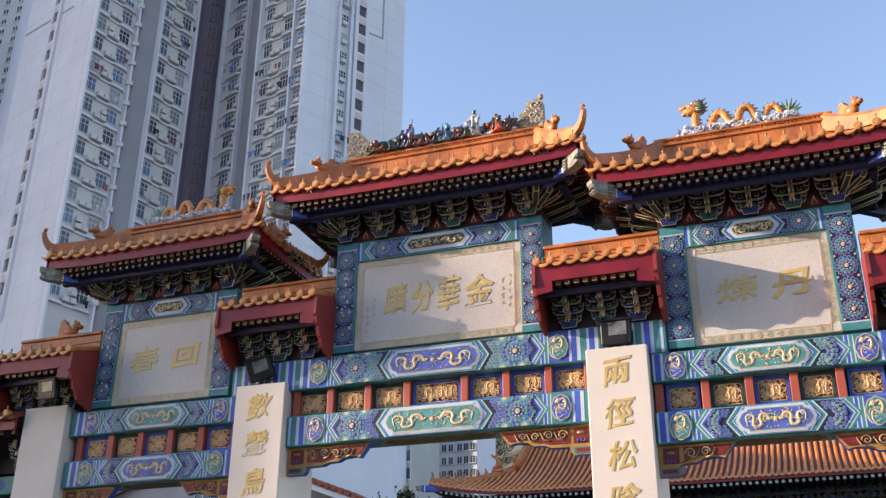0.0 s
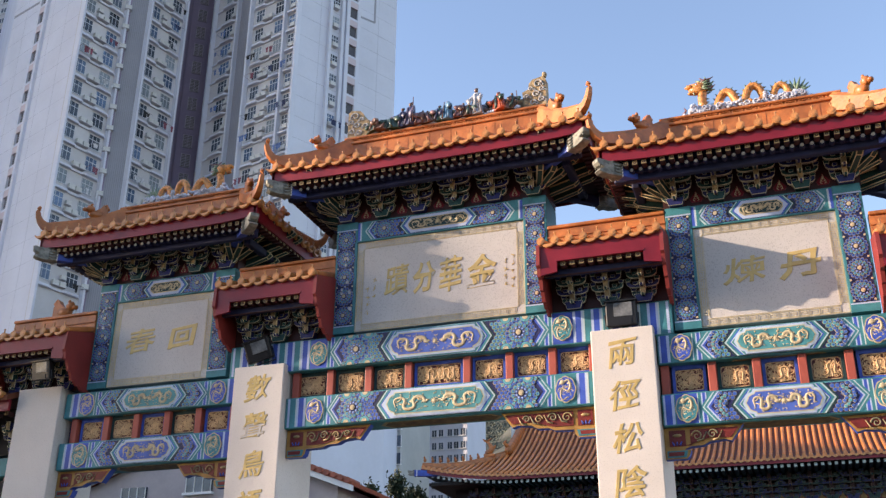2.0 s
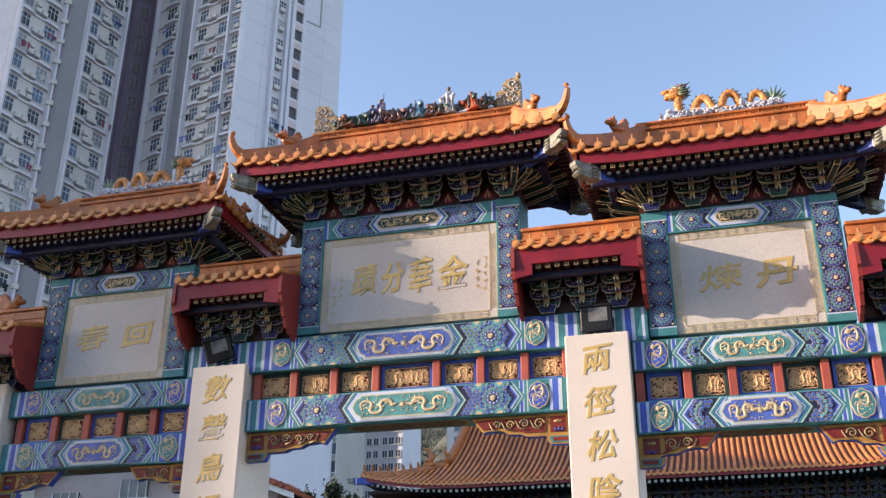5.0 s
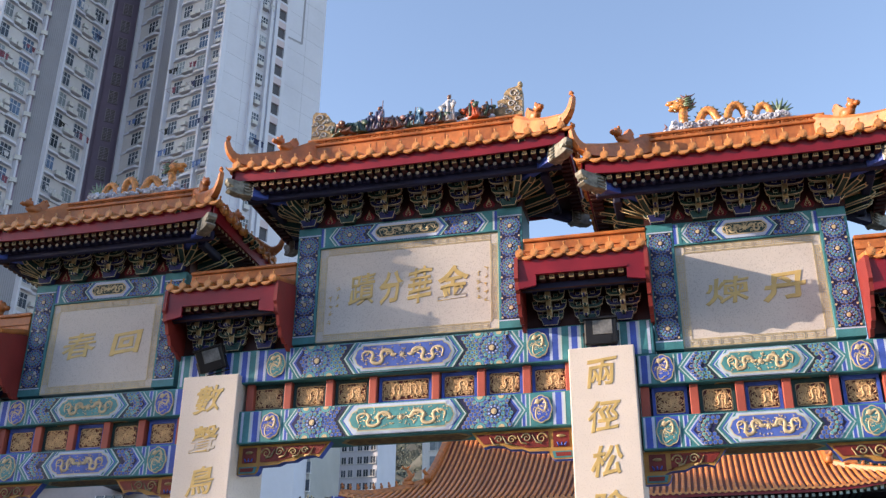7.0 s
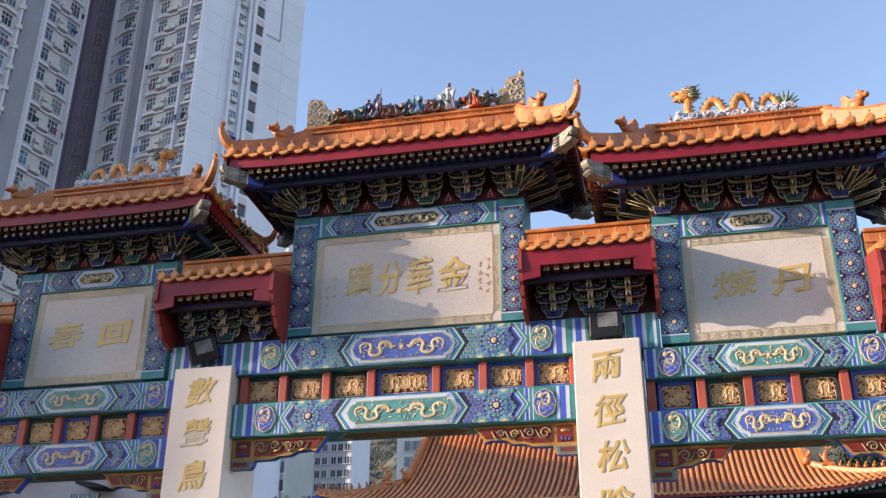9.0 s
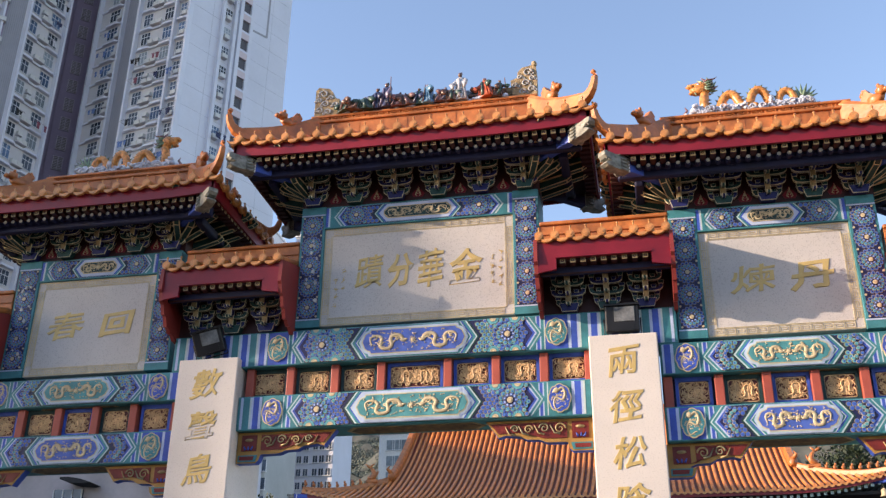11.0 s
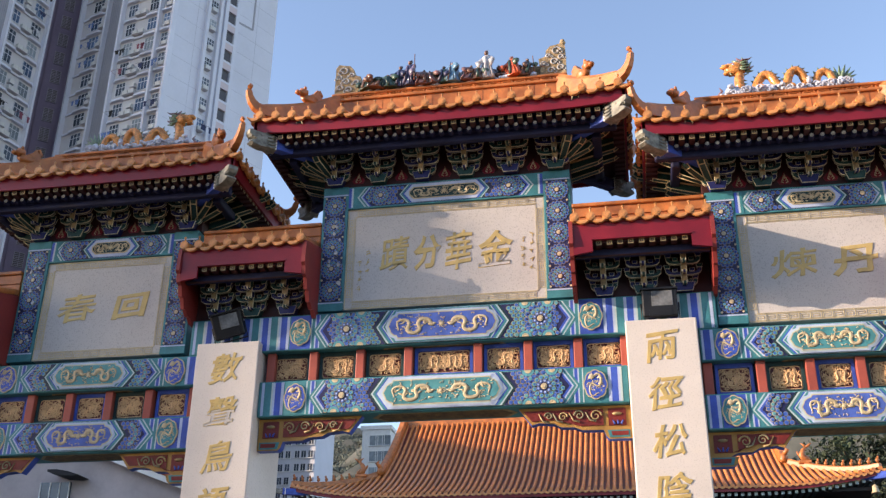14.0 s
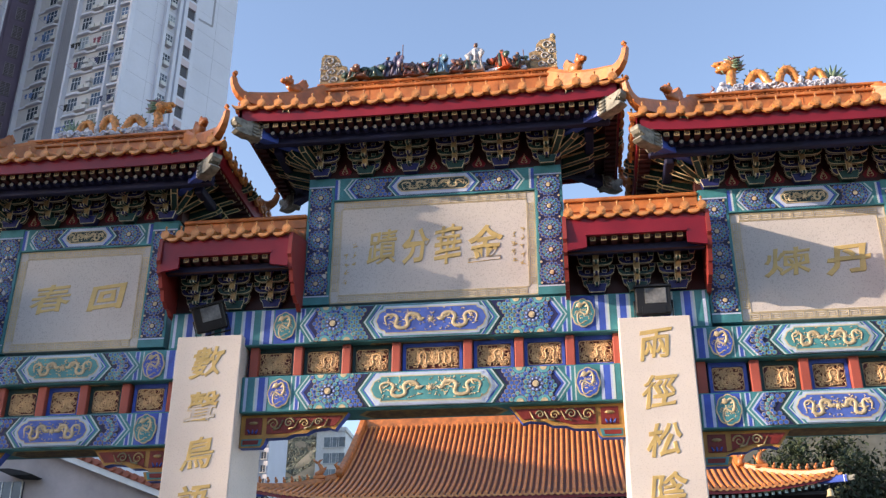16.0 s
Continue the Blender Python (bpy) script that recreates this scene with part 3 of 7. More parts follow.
CB_C, CB_S = corner_bracket_mesh(1.10), corner_bracket_mesh(0.82)
FLIP = Matrix.Diagonal((-1, 1, 1, 1))
for me, x, z, flip in ((CB_C, -1.90, 4.541, 0), (CB_C, 1.90, 4.541, 1), (CB_S, 2.60, 4.236, 0), (CB_S, 5.20, 4.236, 1), (CB_S, -5.20, 4.236, 0), (CB_S, -2.60, 4.236, 1)):
    m = Matrix.Translation((x, -0.12, z))
    part("corner_bracket", me, None, gate, "red and ochre carved scroll bracket", m @ FLIP if flip else m)


# ---- name plaques with their posts and lintels ----
FLAKE = mat("chalky bare primer", (0.55, 0.54, 0.52), 0.8, var=0.2, scale=20)


def key_border_mesh(hw, hv):
    bm = bmesh.new()
    for d, t in ((0.006, 0.008), (0.092, 0.005)):
        for a, b in (((-hw + d, -hv + d), (hw - d, -hv + d + t)), ((-hw + d, hv - d - t), (hw - d, hv - d)), ((-hw + d, -hv + d), (-hw + d + t, hv - d)), ((hw - d - t, -hv + d), (hw - d, hv - d))):
            box(bm, (a[0], -0.003, a[1]), (b[0], 0.004, b[1]))
    u = 0.105
    strokes = [((0.0, 0.0), (0.0, 0.042)), ((0.0, 0.042), (0.066, 0.042)), ((0.066, 0.042), (0.066, 0.021)), ((0.066, 0.021), (0.022, 0.021)), ((0.0, 0.0), (0.087, 0.0)), ((0.087, 0.0), (0.087, 0.062)), ((0.087, 0.062), (-0.018, 0.062))]
    def line(p, q, along, sgn):
        t = 0.0032
        a = (min(p[0], q[0]) - t, min(p[1], q[1]) - t)
        b = (max(p[0], q[0]) + t, max(p[1], q[1]) + t)
        if along:
            box(bm, (a[0], -0.003, a[1]), (b[0], 0.004, b[1]))
    for side in range(4):
        length = 2 * (hw if side % 2 == 0 else hv) - 0.16
        n = int(length / u)
        for k in range(n):
            s0 = -n * u / 2 + k * u
            for (p, q) in strokes:
                pts = []
                for (s, t) in (p, q):
                    s, t = s0 + s, t + 0.02
                    pts.append({0: (s, -hv + t), 1: (hw - t, s), 2: (-s, hv - t), 3: (-hw + t, -s)}[side])
                line(pts[0], pts[1], True, 1)
    return mesh_of("key_border", bm, [PGOLD])


PF = -0.235      # face of the plaques


def plaque(cx, hw, z0, z1, ztop, text, label):
    zc = (z0 + z1) / 2
    bm = bmesh.new()
    box(bm, (cx - hw, PF, z0), (cx + hw, 0.20, z1))
    pl = part("plaque", bm, PLAQUE, gate, label)
    part("key_border", key_border_mesh(hw, (z1 - z0) / 2), None, pl, "pale gilt key pattern border", (cx, PF - 0.002, zc))
    for ch, dx, dz, size, bold, wide, tall in text:
        glyph(ch, size, cx + dx, PF - 0.001, zc + dz, pl, GOLDTXT, 0.006, bold + 0.006, wide, tall, 0.08)
    # posts
    for s in (-1, 1):
        x0, x1 = cx + s * hw, cx + s * (hw + 0.29)
        a, b = min(x0, x1), max(x0, x1)
        bm = bmesh.new()
        box(bm, (a, -0.26, z0 - 0.012), (b, 0.26, ztop), 0, 0.006)
        for za, zb, mi in ((z0 - 0.01, z0 + 0.03, 2), (z0 + 0.03, z0 + 0.075, 0), (z0 + 0.075, z0 + 0.09, 3), (ztop - 0.05, ztop - 0.004, 2), (ztop - 0.10, ztop - 0.05, 0), (ztop - 0.115, ztop - 0.10, 3)):
            box(bm, (a + 0.002, -0.2635, za), (b - 0.002, -0.25, zb), mi)
        box(bm, (a + 0.03, -0.263, z0 + 0.095), (b - 0.03, -0.25, ztop - 0.12), 1)
        po = part("plaque_post", bm, [TEAL, NAVY, TEAL, LAV], gate, "turquoise post painted with blue rosettes")
        n = 5
        span = ztop - 0.12 - z0 - 0.095
        for k in range(n):
            part("rosette", ROSE_S, None, po, "", ((a + b) / 2, -0.2635, z0 + 0.095 + span * (k + 0.5) / n))
        for k in range(n + 1):
            for sx in (-1, 1):
                bm = bmesh.new()
                disc(bm, (0, 0), 0.012, -0.008, 0, 8, 0)
                part("gilt_stud", bm, GOLD, po, "", ((a + b) / 2 + sx * 0.105, -0.2635, min(ztop - 0.14, max(z0 + 0.115, z0 + 0.095 + span * k / n))))
    # lintel
    bm = bmesh.new()
    la, lb = cx - hw, cx + hw
    za, zb = z1, ztop - 0.01
    zl, h = (za + zb) / 2, zb - za
    box(bm, (la, -0.255, za), (lb, 0.2, zb), 1)
    box(bm, (la, -0.262, za + 0.002), (lb, -0.24, za + 0.018), 1)
    ft, tp = hw * 0.86, hw * 0.48
    for k, (t, mi) in enumerate([(ft + 0.05, 3), (ft + 0.03, 1), (ft + 0.01, 2), (ft - 0.01, 0), (ft - 0.03, 4), (tp, 5), (tp - 0.02, 3), (tp - 0.035, 1), (tp - 0.055, 0), (tp - 0.075, 2)]):
        hexagon(bm, cx, zl, t, 0.09, h - 0.03 - 0.003 * k, -0.2565 - 0.0015 * k, mi)
    for s in (-1, 1):
        x = cx + s * (hw - 0.006)
        for mi, w in ((0, 0.03), (2, 0.012), (3, 0.01), (1, 0.03)):
            xe = x - s * w
            box(bm, (min(x, xe), -0.259, za + 0.015), (max(x, xe), -0.245, zb - 0.015), mi)
            x = xe
    li = part("lintel", bm, [BLUE, TEAL, LAV, LIGHT, NAVY, DTEAL], gate, "painted lintel with gilt dragons")
    bm = bmesh.new()
    for d, y, mi in ((0.0, -0.275, 1), (0.012, -0.277, 0)):
        hw2, hv2, c = tp - 0.13 - d, h * 0.27 - d, 0.05
        prism(bm, [(cx - hw2, zl - hv2 + c), (cx - hw2 + c, zl - hv2), (cx + hw2 - c, zl - hv2), (cx + hw2, zl - hv2 + c), (cx + hw2, zl + hv2 - c), (cx + hw2 - c, zl + hv2), (cx - hw2 + c, zl + hv2), (cx - hw2, zl + hv2 - c)], y, -0.25, mi)
    part("panel", bm, [DTEAL, GOLD], li)
    part("dragon_relief", dragon_pair_mesh(tp - 0.15, h * 0.5, 31), None, li, "gilded dragons", (cx, -0.278, zl))
    for s in (-1, 1):
        part("rosette", ROSE_S, None, li, "", (cx + s * (tp + ft - 0.03) / 2, -0.2672, zl))
        part("petal_field", petal_field_mesh(tp, ft + 0.02, h - 0.05, s), None, li, "blue and turquoise scale petals edged with gold", (cx, -0.2640, zl))


plaque(XC, 1.095, 5.705, 6.905, 7.195,
       [("蹟", -0.545, 0.03, 0.37, -0.004, 0.88, 1.12), ("分", -0.185, 0.02, 0.37, 0.014, 0.78, 1.12), ("華", 0.16, 0.02, 0.40, -0.001, 0.78, 1.18), ("金", 0.565, 0.02, 0.41, 0.008, 0.90, 1.06)],
       "grey granite name plaque with gilded characters and key border")
plaque(3.87, 0.765, 5.315, 6.50, 6.785, [("煉", -0.256, 0.025, 0.37, -0.002, 1.28, 0.86), ("丹", 0.33, 0.02, 0.38, 0.014, 1.18, 0.88)], "grey granite plaque with two gilded characters")
plaque(-3.865, 0.765, 5.315, 6.50, 6.785, [("春", -0.317, 0.013, 0.42, 0.0, 1.10, 0.82), ("回", 0.334, 0.005, 0.37, 0.018, 1.14, 0.82)], "grey granite plaque with two gilded characters")
# small signatures beside the large characters, unreadable: plain strokes
rng = random.Random(6)
for x, z, n in ((-0.93, 6.25, 4), (-0.84, 6.36, 3), (0.86, 6.40, 4), (0.95, 6.47, 5)):
    for k in range(n):
        bm = bmesh.new()
        zz = z - k * 0.10
        for j in range(4):
            a, q = rng.uniform(-0.5, 1.9), rng.uniform(0.014, 0.030)
            c, d = (rng.uniform(-0.010, 0.010), rng.uniform(-0.022, 0.022)), (math.cos(a) * q, math.sin(a) * q)
            n = (-d[1] / q * 0.0035, d[0] / q * 0.0035)
            prism(bm, [(c[0] - d[0] - n[0], c[1] - d[1] - n[1]), (c[0] + d[0], c[1] + d[1]), (c[0] + d[0] * 0.7 + n[0], c[1] + d[1] * 0.7 + n[1]), (c[0] - d[0] + n[0], c[1] - d[1] + n[1])], -0.003 - 0.0004 * j, 0.003)
        part("inscription_mark", bm, GOLDTXT, gate, "small gilt inscription mark", (XC + x, PF - 0.001, zz))
for p, x, text in ((1, -2.254, "數聲鳥語"), (2, 2.2475, "兩徑松陰")):
    for k, ch in enumerate(text):
        glyph(ch, 0.330, x - 0.003, -0.400, 5.065 - 0.468 * k, pillars[p], GOLDTXT, 0.006, 0.011, 1.0, 1.0, 0.14, 0.12)


# flaked paint on two of the turquoise posts
rng = random.Random(31)
for cx0, zlo, zhi, n in ((-4.775, 5.95, 6.45, 9), (-4.775, 5.45, 5.7, 3), (-1.205, 5.9, 6.75, 10), (-1.205, 6.2, 6.5, 4)):
    for k in range(n):
        bm = bmesh.new()
        r = rng.uniform(0.008, 0.024)
        pts = []
        for j in range(9):
            a = 2 * math.pi * j / 9
            q = r * rng.uniform(0.45, 1.25)
            pts.append((q * math.cos(a), 1.3 * q * math.sin(a)))
        prism(bm, pts, -0.003, 0.02)
        part("flaked_patch", bm, FLAKE, gate, "pale patch of flaked paint", (cx0 + rng.uniform(-0.06, 0.11), -0.2875, rng.uniform(zlo, zhi)))


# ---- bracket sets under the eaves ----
# navy, bracket blue and green are darkened to carry the shade under the eaves
DNAVY = mat("navy paint with eave shade", (0.006, 0.008, 0.045), 0.6, var=0.3, scale=4)
RAFTEND = mat("pale pearl paint", (0.50, 0.50, 0.46), 0.5, var=0.3, scale=30)
BRBLUE = mat("bracket blue with eave shade", (0.010, 0.014, 0.10), 0.5, var=0.3, scale=6)
BRGREEN = mat("bracket green with eave shade", (0.008, 0.050, 0.048), 0.5, var=0.3, scale=6)


def bow(w, t, lift):
    """Outline of a slim arm whose ends bend straight up, centred at x = 0, z from 0."""
    h = w / 2
    right = [(h * 0.50, 0), (h * 0.80, t * 0.35), (h * 0.97, t * 1.2), (h, t + lift), (h - 0.032, t + lift), (h - 0.036, t * 1.5), (h * 0.66, t)]
    return right + [(-x, z) for x, z in right[::-1]]


def grow(pts, d):
    cx = sum(p[0] for p in pts) / len(pts)
    cz = sum(p[1] for p in pts) / len(pts)
    out = []
    for x, z in pts:
        v = Vector((x - cx, z - cz))
        v = v + Vector((math.copysign(d, v.x), math.copysign(d, v.y)))
        out.append((cx + v.x, cz + v.y))
    return out


def bracket_mesh(a, b, widths, edge, face):
    """Tiers of upturned arms with small bearing blocks and square noses, each edged with a thin gold line."""
    bm = bmesh.new()

    def edged(pts, y, back, mi, front=None):
        prism(bm, grow(pts, -0.002), y + 0.011, back, mi)
        prism(bm, grow(pts, 0.003), back - 0.008, back, 2)
        prism(bm, grow(pts, 0.008), y, y + 0.013, 2)
        prism(bm, grow(pts, -0.0045), y - 0.003, y, mi if front is None else front)

    edged([(-0.07, 0), (0.07, 0), (0.098, 0.075), (-0.098, 0.075)], -0.10, 0.08, 1)
    for k, w in enumerate(widths):
        y, z, c = -0.06 - 0.066 * k, 0.066 + 0.092 * k, k % 2
        edged([(p[0], p[1] + z) for p in bow(w, 0.030, 0.040)], y, y + 0.05, (0, 1)[c])
        for s in (-1, 1):
            x = s * (w / 2 - 0.016)
            edged([(x - 0.017, z + 0.073), (x + 0.017, z + 0.073), (x + 0.026, z + 0.098), (x - 0.026, z + 0.098)], y - 0.008, y + 0.055, (1, 0)[c])
        # inner pair of blocks beside the nose
        for s in (-1, 1):
            x = s * w * 0.24
            edged([(x - 0.014, z + 0.034), (x + 0.014, z + 0.034), (x + 0.02, z + 0.056), (x - 0.02, z + 0.056)], y - 0.004, y + 0.05, (0, 1)[c])
        # forward arm: square nose above, slanting tongue below
        edged([(-0.021, z + 0.01), (0.021, z + 0.01), (0.021, z + 0.115), (-0.021, z + 0.115)], y - 0.085, y + 0.02, (1, 0)[c], 3)
        prism(bm, [(y - 0.03, z - 0.012), (y - 0.125, z - 0.030), (y - 0.14, z - 0.008), (y - 0.03, z + 0.03)], -0.016, 0.016, (0, 1)[c], plane="yz")
        for s in (-1, 1):
            tube(bm, [(s * 0.017, y - 0.03, z - 0.013), (s * 0.017, y - 0.126, z - 0.031), (s * 0.017, y - 0.142, z - 0.006)], 0.0042, 4, 2)
    return mesh_of("bracket_set", bm, [a, b, edge, face])


# edging of the temple brackets, dulled to hold the shade of its eaves
DULLEDGE = mat("bracket edging with eave shade", (0.13, 0.115, 0.07), 0.6, var=0.3, scale=6)
BRGOLD = mat("aged gold edging", (0.66, 0.60, 0.42), 0.5, metal=0.0, var=0.25, scale=14)
NOSE = mat("ochre brown nose paint", (0.30, 0.21, 0.10), 0.5, var=0.35, scale=25)
W_MAIN, W_PENT = (0.29, 0.38, 0.41, 0.32), (0.26, 0.35, 0.33)
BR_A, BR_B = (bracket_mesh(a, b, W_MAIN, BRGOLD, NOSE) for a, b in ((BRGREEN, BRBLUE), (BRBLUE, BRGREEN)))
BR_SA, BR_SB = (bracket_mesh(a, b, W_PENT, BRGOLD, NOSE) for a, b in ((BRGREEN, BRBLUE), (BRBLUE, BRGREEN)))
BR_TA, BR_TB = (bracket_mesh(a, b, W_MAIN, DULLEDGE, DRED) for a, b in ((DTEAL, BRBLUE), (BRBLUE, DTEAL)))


def arm_mesh(L, rise):
    """A long rising corner arm with gold edges, pointing to -y."""
    bm = bmesh.new()
    prof = [(0, 0), (-L, rise), (-L - 0.05, rise + 0.04), (-L - 0.02, rise + 0.085), (0, 0.09)]
    prism(bm, prof, -0.034, 0.034, 0, plane="yz")
    for s in (-1, 1):
        x = s * 0.034
        for a, b in ((prof[0], prof[1]), (prof[3], prof[4])):
            tube(bm, [(x, a[0], a[1]), (x, b[0], b[1])], 0.006, 4, 1)
    for a, b in ((prof[1], prof[2]), (prof[2], prof[3])):
        for s in (-1, 1):
            tube(bm, [(s * 0.034, a[0], a[1]), (s * 0.034, b[0], b[1])], 0.007, 4, 1)
    for p in (prof[1], prof[3]):
        tube(bm, [(-0.034, p[0], p[1]), (0.034, p[0], p[1])], 0.007, 4, 1)
    return mesh_of("corner_arm", bm, [BRGREEN, PGOLD])


ARMS = [arm_mesh(0.34, 0.10), arm_mesh(0.52, 0.14), arm_mesh(0.68, 0.17)]


def beast_head_mesh():
    """Carved dragon-head beam end, snout to +x."""
    bm = bmesh.new()
    prof = [(-0.13, -0.075), (-0.13, 0.085), (-0.06, 0.105), (0.0, 0.095), (0.05, 0.07), (0.10, 0.075), (0.15, 0.105), (0.185, 0.09), (0.18, 0.05), (0.15, 0.025), (0.08, 0.012), (0.07, -0.008), (0.15, -0.02), (0.165, -0.045), (0.13, -0.062), (0.05, -0.075)]
    vs = prism(bm, prof, -0.058, 0.058, 0)
    bmesh.ops.bevel(bm, geom=[e for e in bm.edges if abs(e.verts[0].co.y - e.verts[1].co.y) < 1e-4], offset=0.014, segments=2, affect="EDGES", profile=0.5)
    for s in (-1, 1):
        blob(bm, (0.045, 0.05 * s, 0.055), (0.024, 0.016, 0.02), 0, 7)
        blob(bm, (0.16, 0.04 * s, 0.085), (0.02, 0.018, 0.016), 0, 6)
        tube(bm, [(0.0, 0.05 * s, 0.085), (-0.07, 0.06 * s, 0.12), (-0.13, 0.06 * s, 0.10)], [0.016, 0.013, 0.004], 6, 0)
        for k in range(4):
            tube(bm, [(-0.02, 0.058 * s, 0.05 - 0.035 * k), (-0.07, 0.07 * s, 0.045 - 0.04 * k), (-0.125, 0.062 * s, 0.06 - 0.035 * k)], [0.014, 0.016, 0.004], 5, 0)
        for k in range(3):
            tube(bm, [(0.09 + 0.03 * k, 0.045 * s, 0.022), (0.092 + 0.03 * k, 0.045 * s, -0.004)], [0.009, 0.002], 5, 0)
    return mesh_of("dragon_head", bm, [GREYSTONE])


HEAD = beast_head_mesh()


def tile_end_meshes(r):
    bm = bmesh.new()
    disc(bm, (0, 0), r, -0.02, 0.06, 14, 0)
    disc(bm, (0, 0), r * 0.80, -0.025, 0, 12, 0)
    disc(bm, (0, 0), r * 0.45, -0.029, 0, 10, 0)
    # nail cap above the tile
    tube(bm, [(0, 0.0, r * 0.8), (0, 0.0, r * 1.75)], [r * 0.24, r * 0.17], 7, 0)
    blob(bm, (0, 0.0, r * 1.92), (r * 0.30, r * 0.30, r * 0.30), 0, 7)
    a = mesh_of("tile_end", bm, [TILEEND])
    bm = bmesh.new()
    up = [(0.078 * math.cos(a), 0.014 + 0.024 * math.sin(a)) for a in [math.pi + math.pi * k / 8 for k in range(9)]]
    dn = [(0.086 * math.cos(a), 0.014 + 0.066 * abs(math.sin(a)) ** 1.5 * -1) for a in [math.pi + math.pi * k / 10 for k in range(11)]]
    prism(bm, up + dn[::-1], -0.014, 0.012, 0)
    prism(bm, [(p[0] * 0.85, p[1] * 0.85 - 0.004) for p in up + dn[::-1]], -0.019, -0.01, 0)
    b = mesh_of("drip_tile", bm, [TILEEND])
    return a, b


TEND, DRIP = tile_end_meshes(0.047)
TURN_R, TURN_L = pose(0, 0, 0, 0, 0, 90), pose(0, 0, 0, 0, 0, -90)

bm = bmesh.new()
box(bm, (-0.028, -0.10, -0.026), (0.028, 0.02, 0.026), 0)
box(bm, (-0.027, -0.103, -0.025), (0.027, -0.09, 0.025), 1)
box(bm, (-0.015, -0.105, -0.013), (0.015, -0.09, 0.013), 0)
box(bm, (-0.006, -0.107, -0.005), (0.006, -0.09, 0.005), 1)
RAFT_SQ = mesh_of("flying_rafter", bm, [DRED, OUTL])
bm = bmesh.new()
disc(bm, (0, 0), 0.030, -0.05, 0.03, 10, 0)
disc(bm, (0, 0), 0.021, -0.056, -0.04, 10, 1)
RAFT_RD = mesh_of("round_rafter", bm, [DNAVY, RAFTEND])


def ridge_beast_mesh():
    """A crouching beast with a raised head and a curled tail."""
    bm = bmesh.new()
    blob(bm, (0, 0, 0.045), (0.085, 0.045, 0.05), 0, 8, 0.4)
    blob(bm, (0.07, 0, 0.095), (0.048, 0.04, 0.045), 0, 8, 0.4)
    blob(bm, (0.115, 0, 0.085), (0.03, 0.028, 0.022), 0, 7, 0.3)
    blob(bm, (0.06, 0.02, 0.14), (0.016, 0.012, 0.02), 0, 6)
    blob(bm, (0.06, -0.02, 0.14), (0.016, 0.012, 0.02), 0, 6)
    prism(bm, [(-0.11, 0.0), (0.02, 0.02), (0.01, 0.09), (-0.03, 0.12), (-0.06, 0.17), (-0.085, 0.13), (-0.11, 0.10)], -0.028, 0.028, 0)
    tube(bm, [(-0.07, 0, 0.10), (-0.11, 0, 0.14), (-0.09, 0, 0.175), (-0.06, 0, 0.16)], [0.03, 0.024, 0.018, 0.008], 6, 0)
    return mesh_of("ridge_beast", bm, [RIDGE])


BEAST = ridge_beast_mesh()


def sweep(bm, path, w, h, mi=0):
    """A bar of width w and height h (lists) along a path, standing upright."""
    rings = []
    for i, p in enumerate(path):
        p = Vector(p)
        t = (Vector(path[min(i + 1, len(path) - 1)]) - Vector(path[max(i - 1, 0)]))
        s = t.cross(Vector((0, 0, 1)))
        s = s.normalized() if s.length > 1e-4 else Vector((0, 1, 0))
        u = s.cross(t).normalized()
        a, b = w[i] / 2, h[i] / 2
        rings.append([bm.verts.new(p + s * x + u * z) for x, z in ((-a, -b), (a, -b), (a, b * 0.6), (a * 0.6, b), (-a * 0.6, b), (-a, b * 0.6))])
    n = 6
    for r0, r1 in zip(rings, rings[1:]):
        for k in range(n):
            f = bm.faces.new((r0[k], r0[(k + 1) % n], r1[(k + 1) % n], r1[k]))
            f.material_index = mi
    bm.faces.new(rings[0])
    bm.faces.new(rings[-1][::-1])




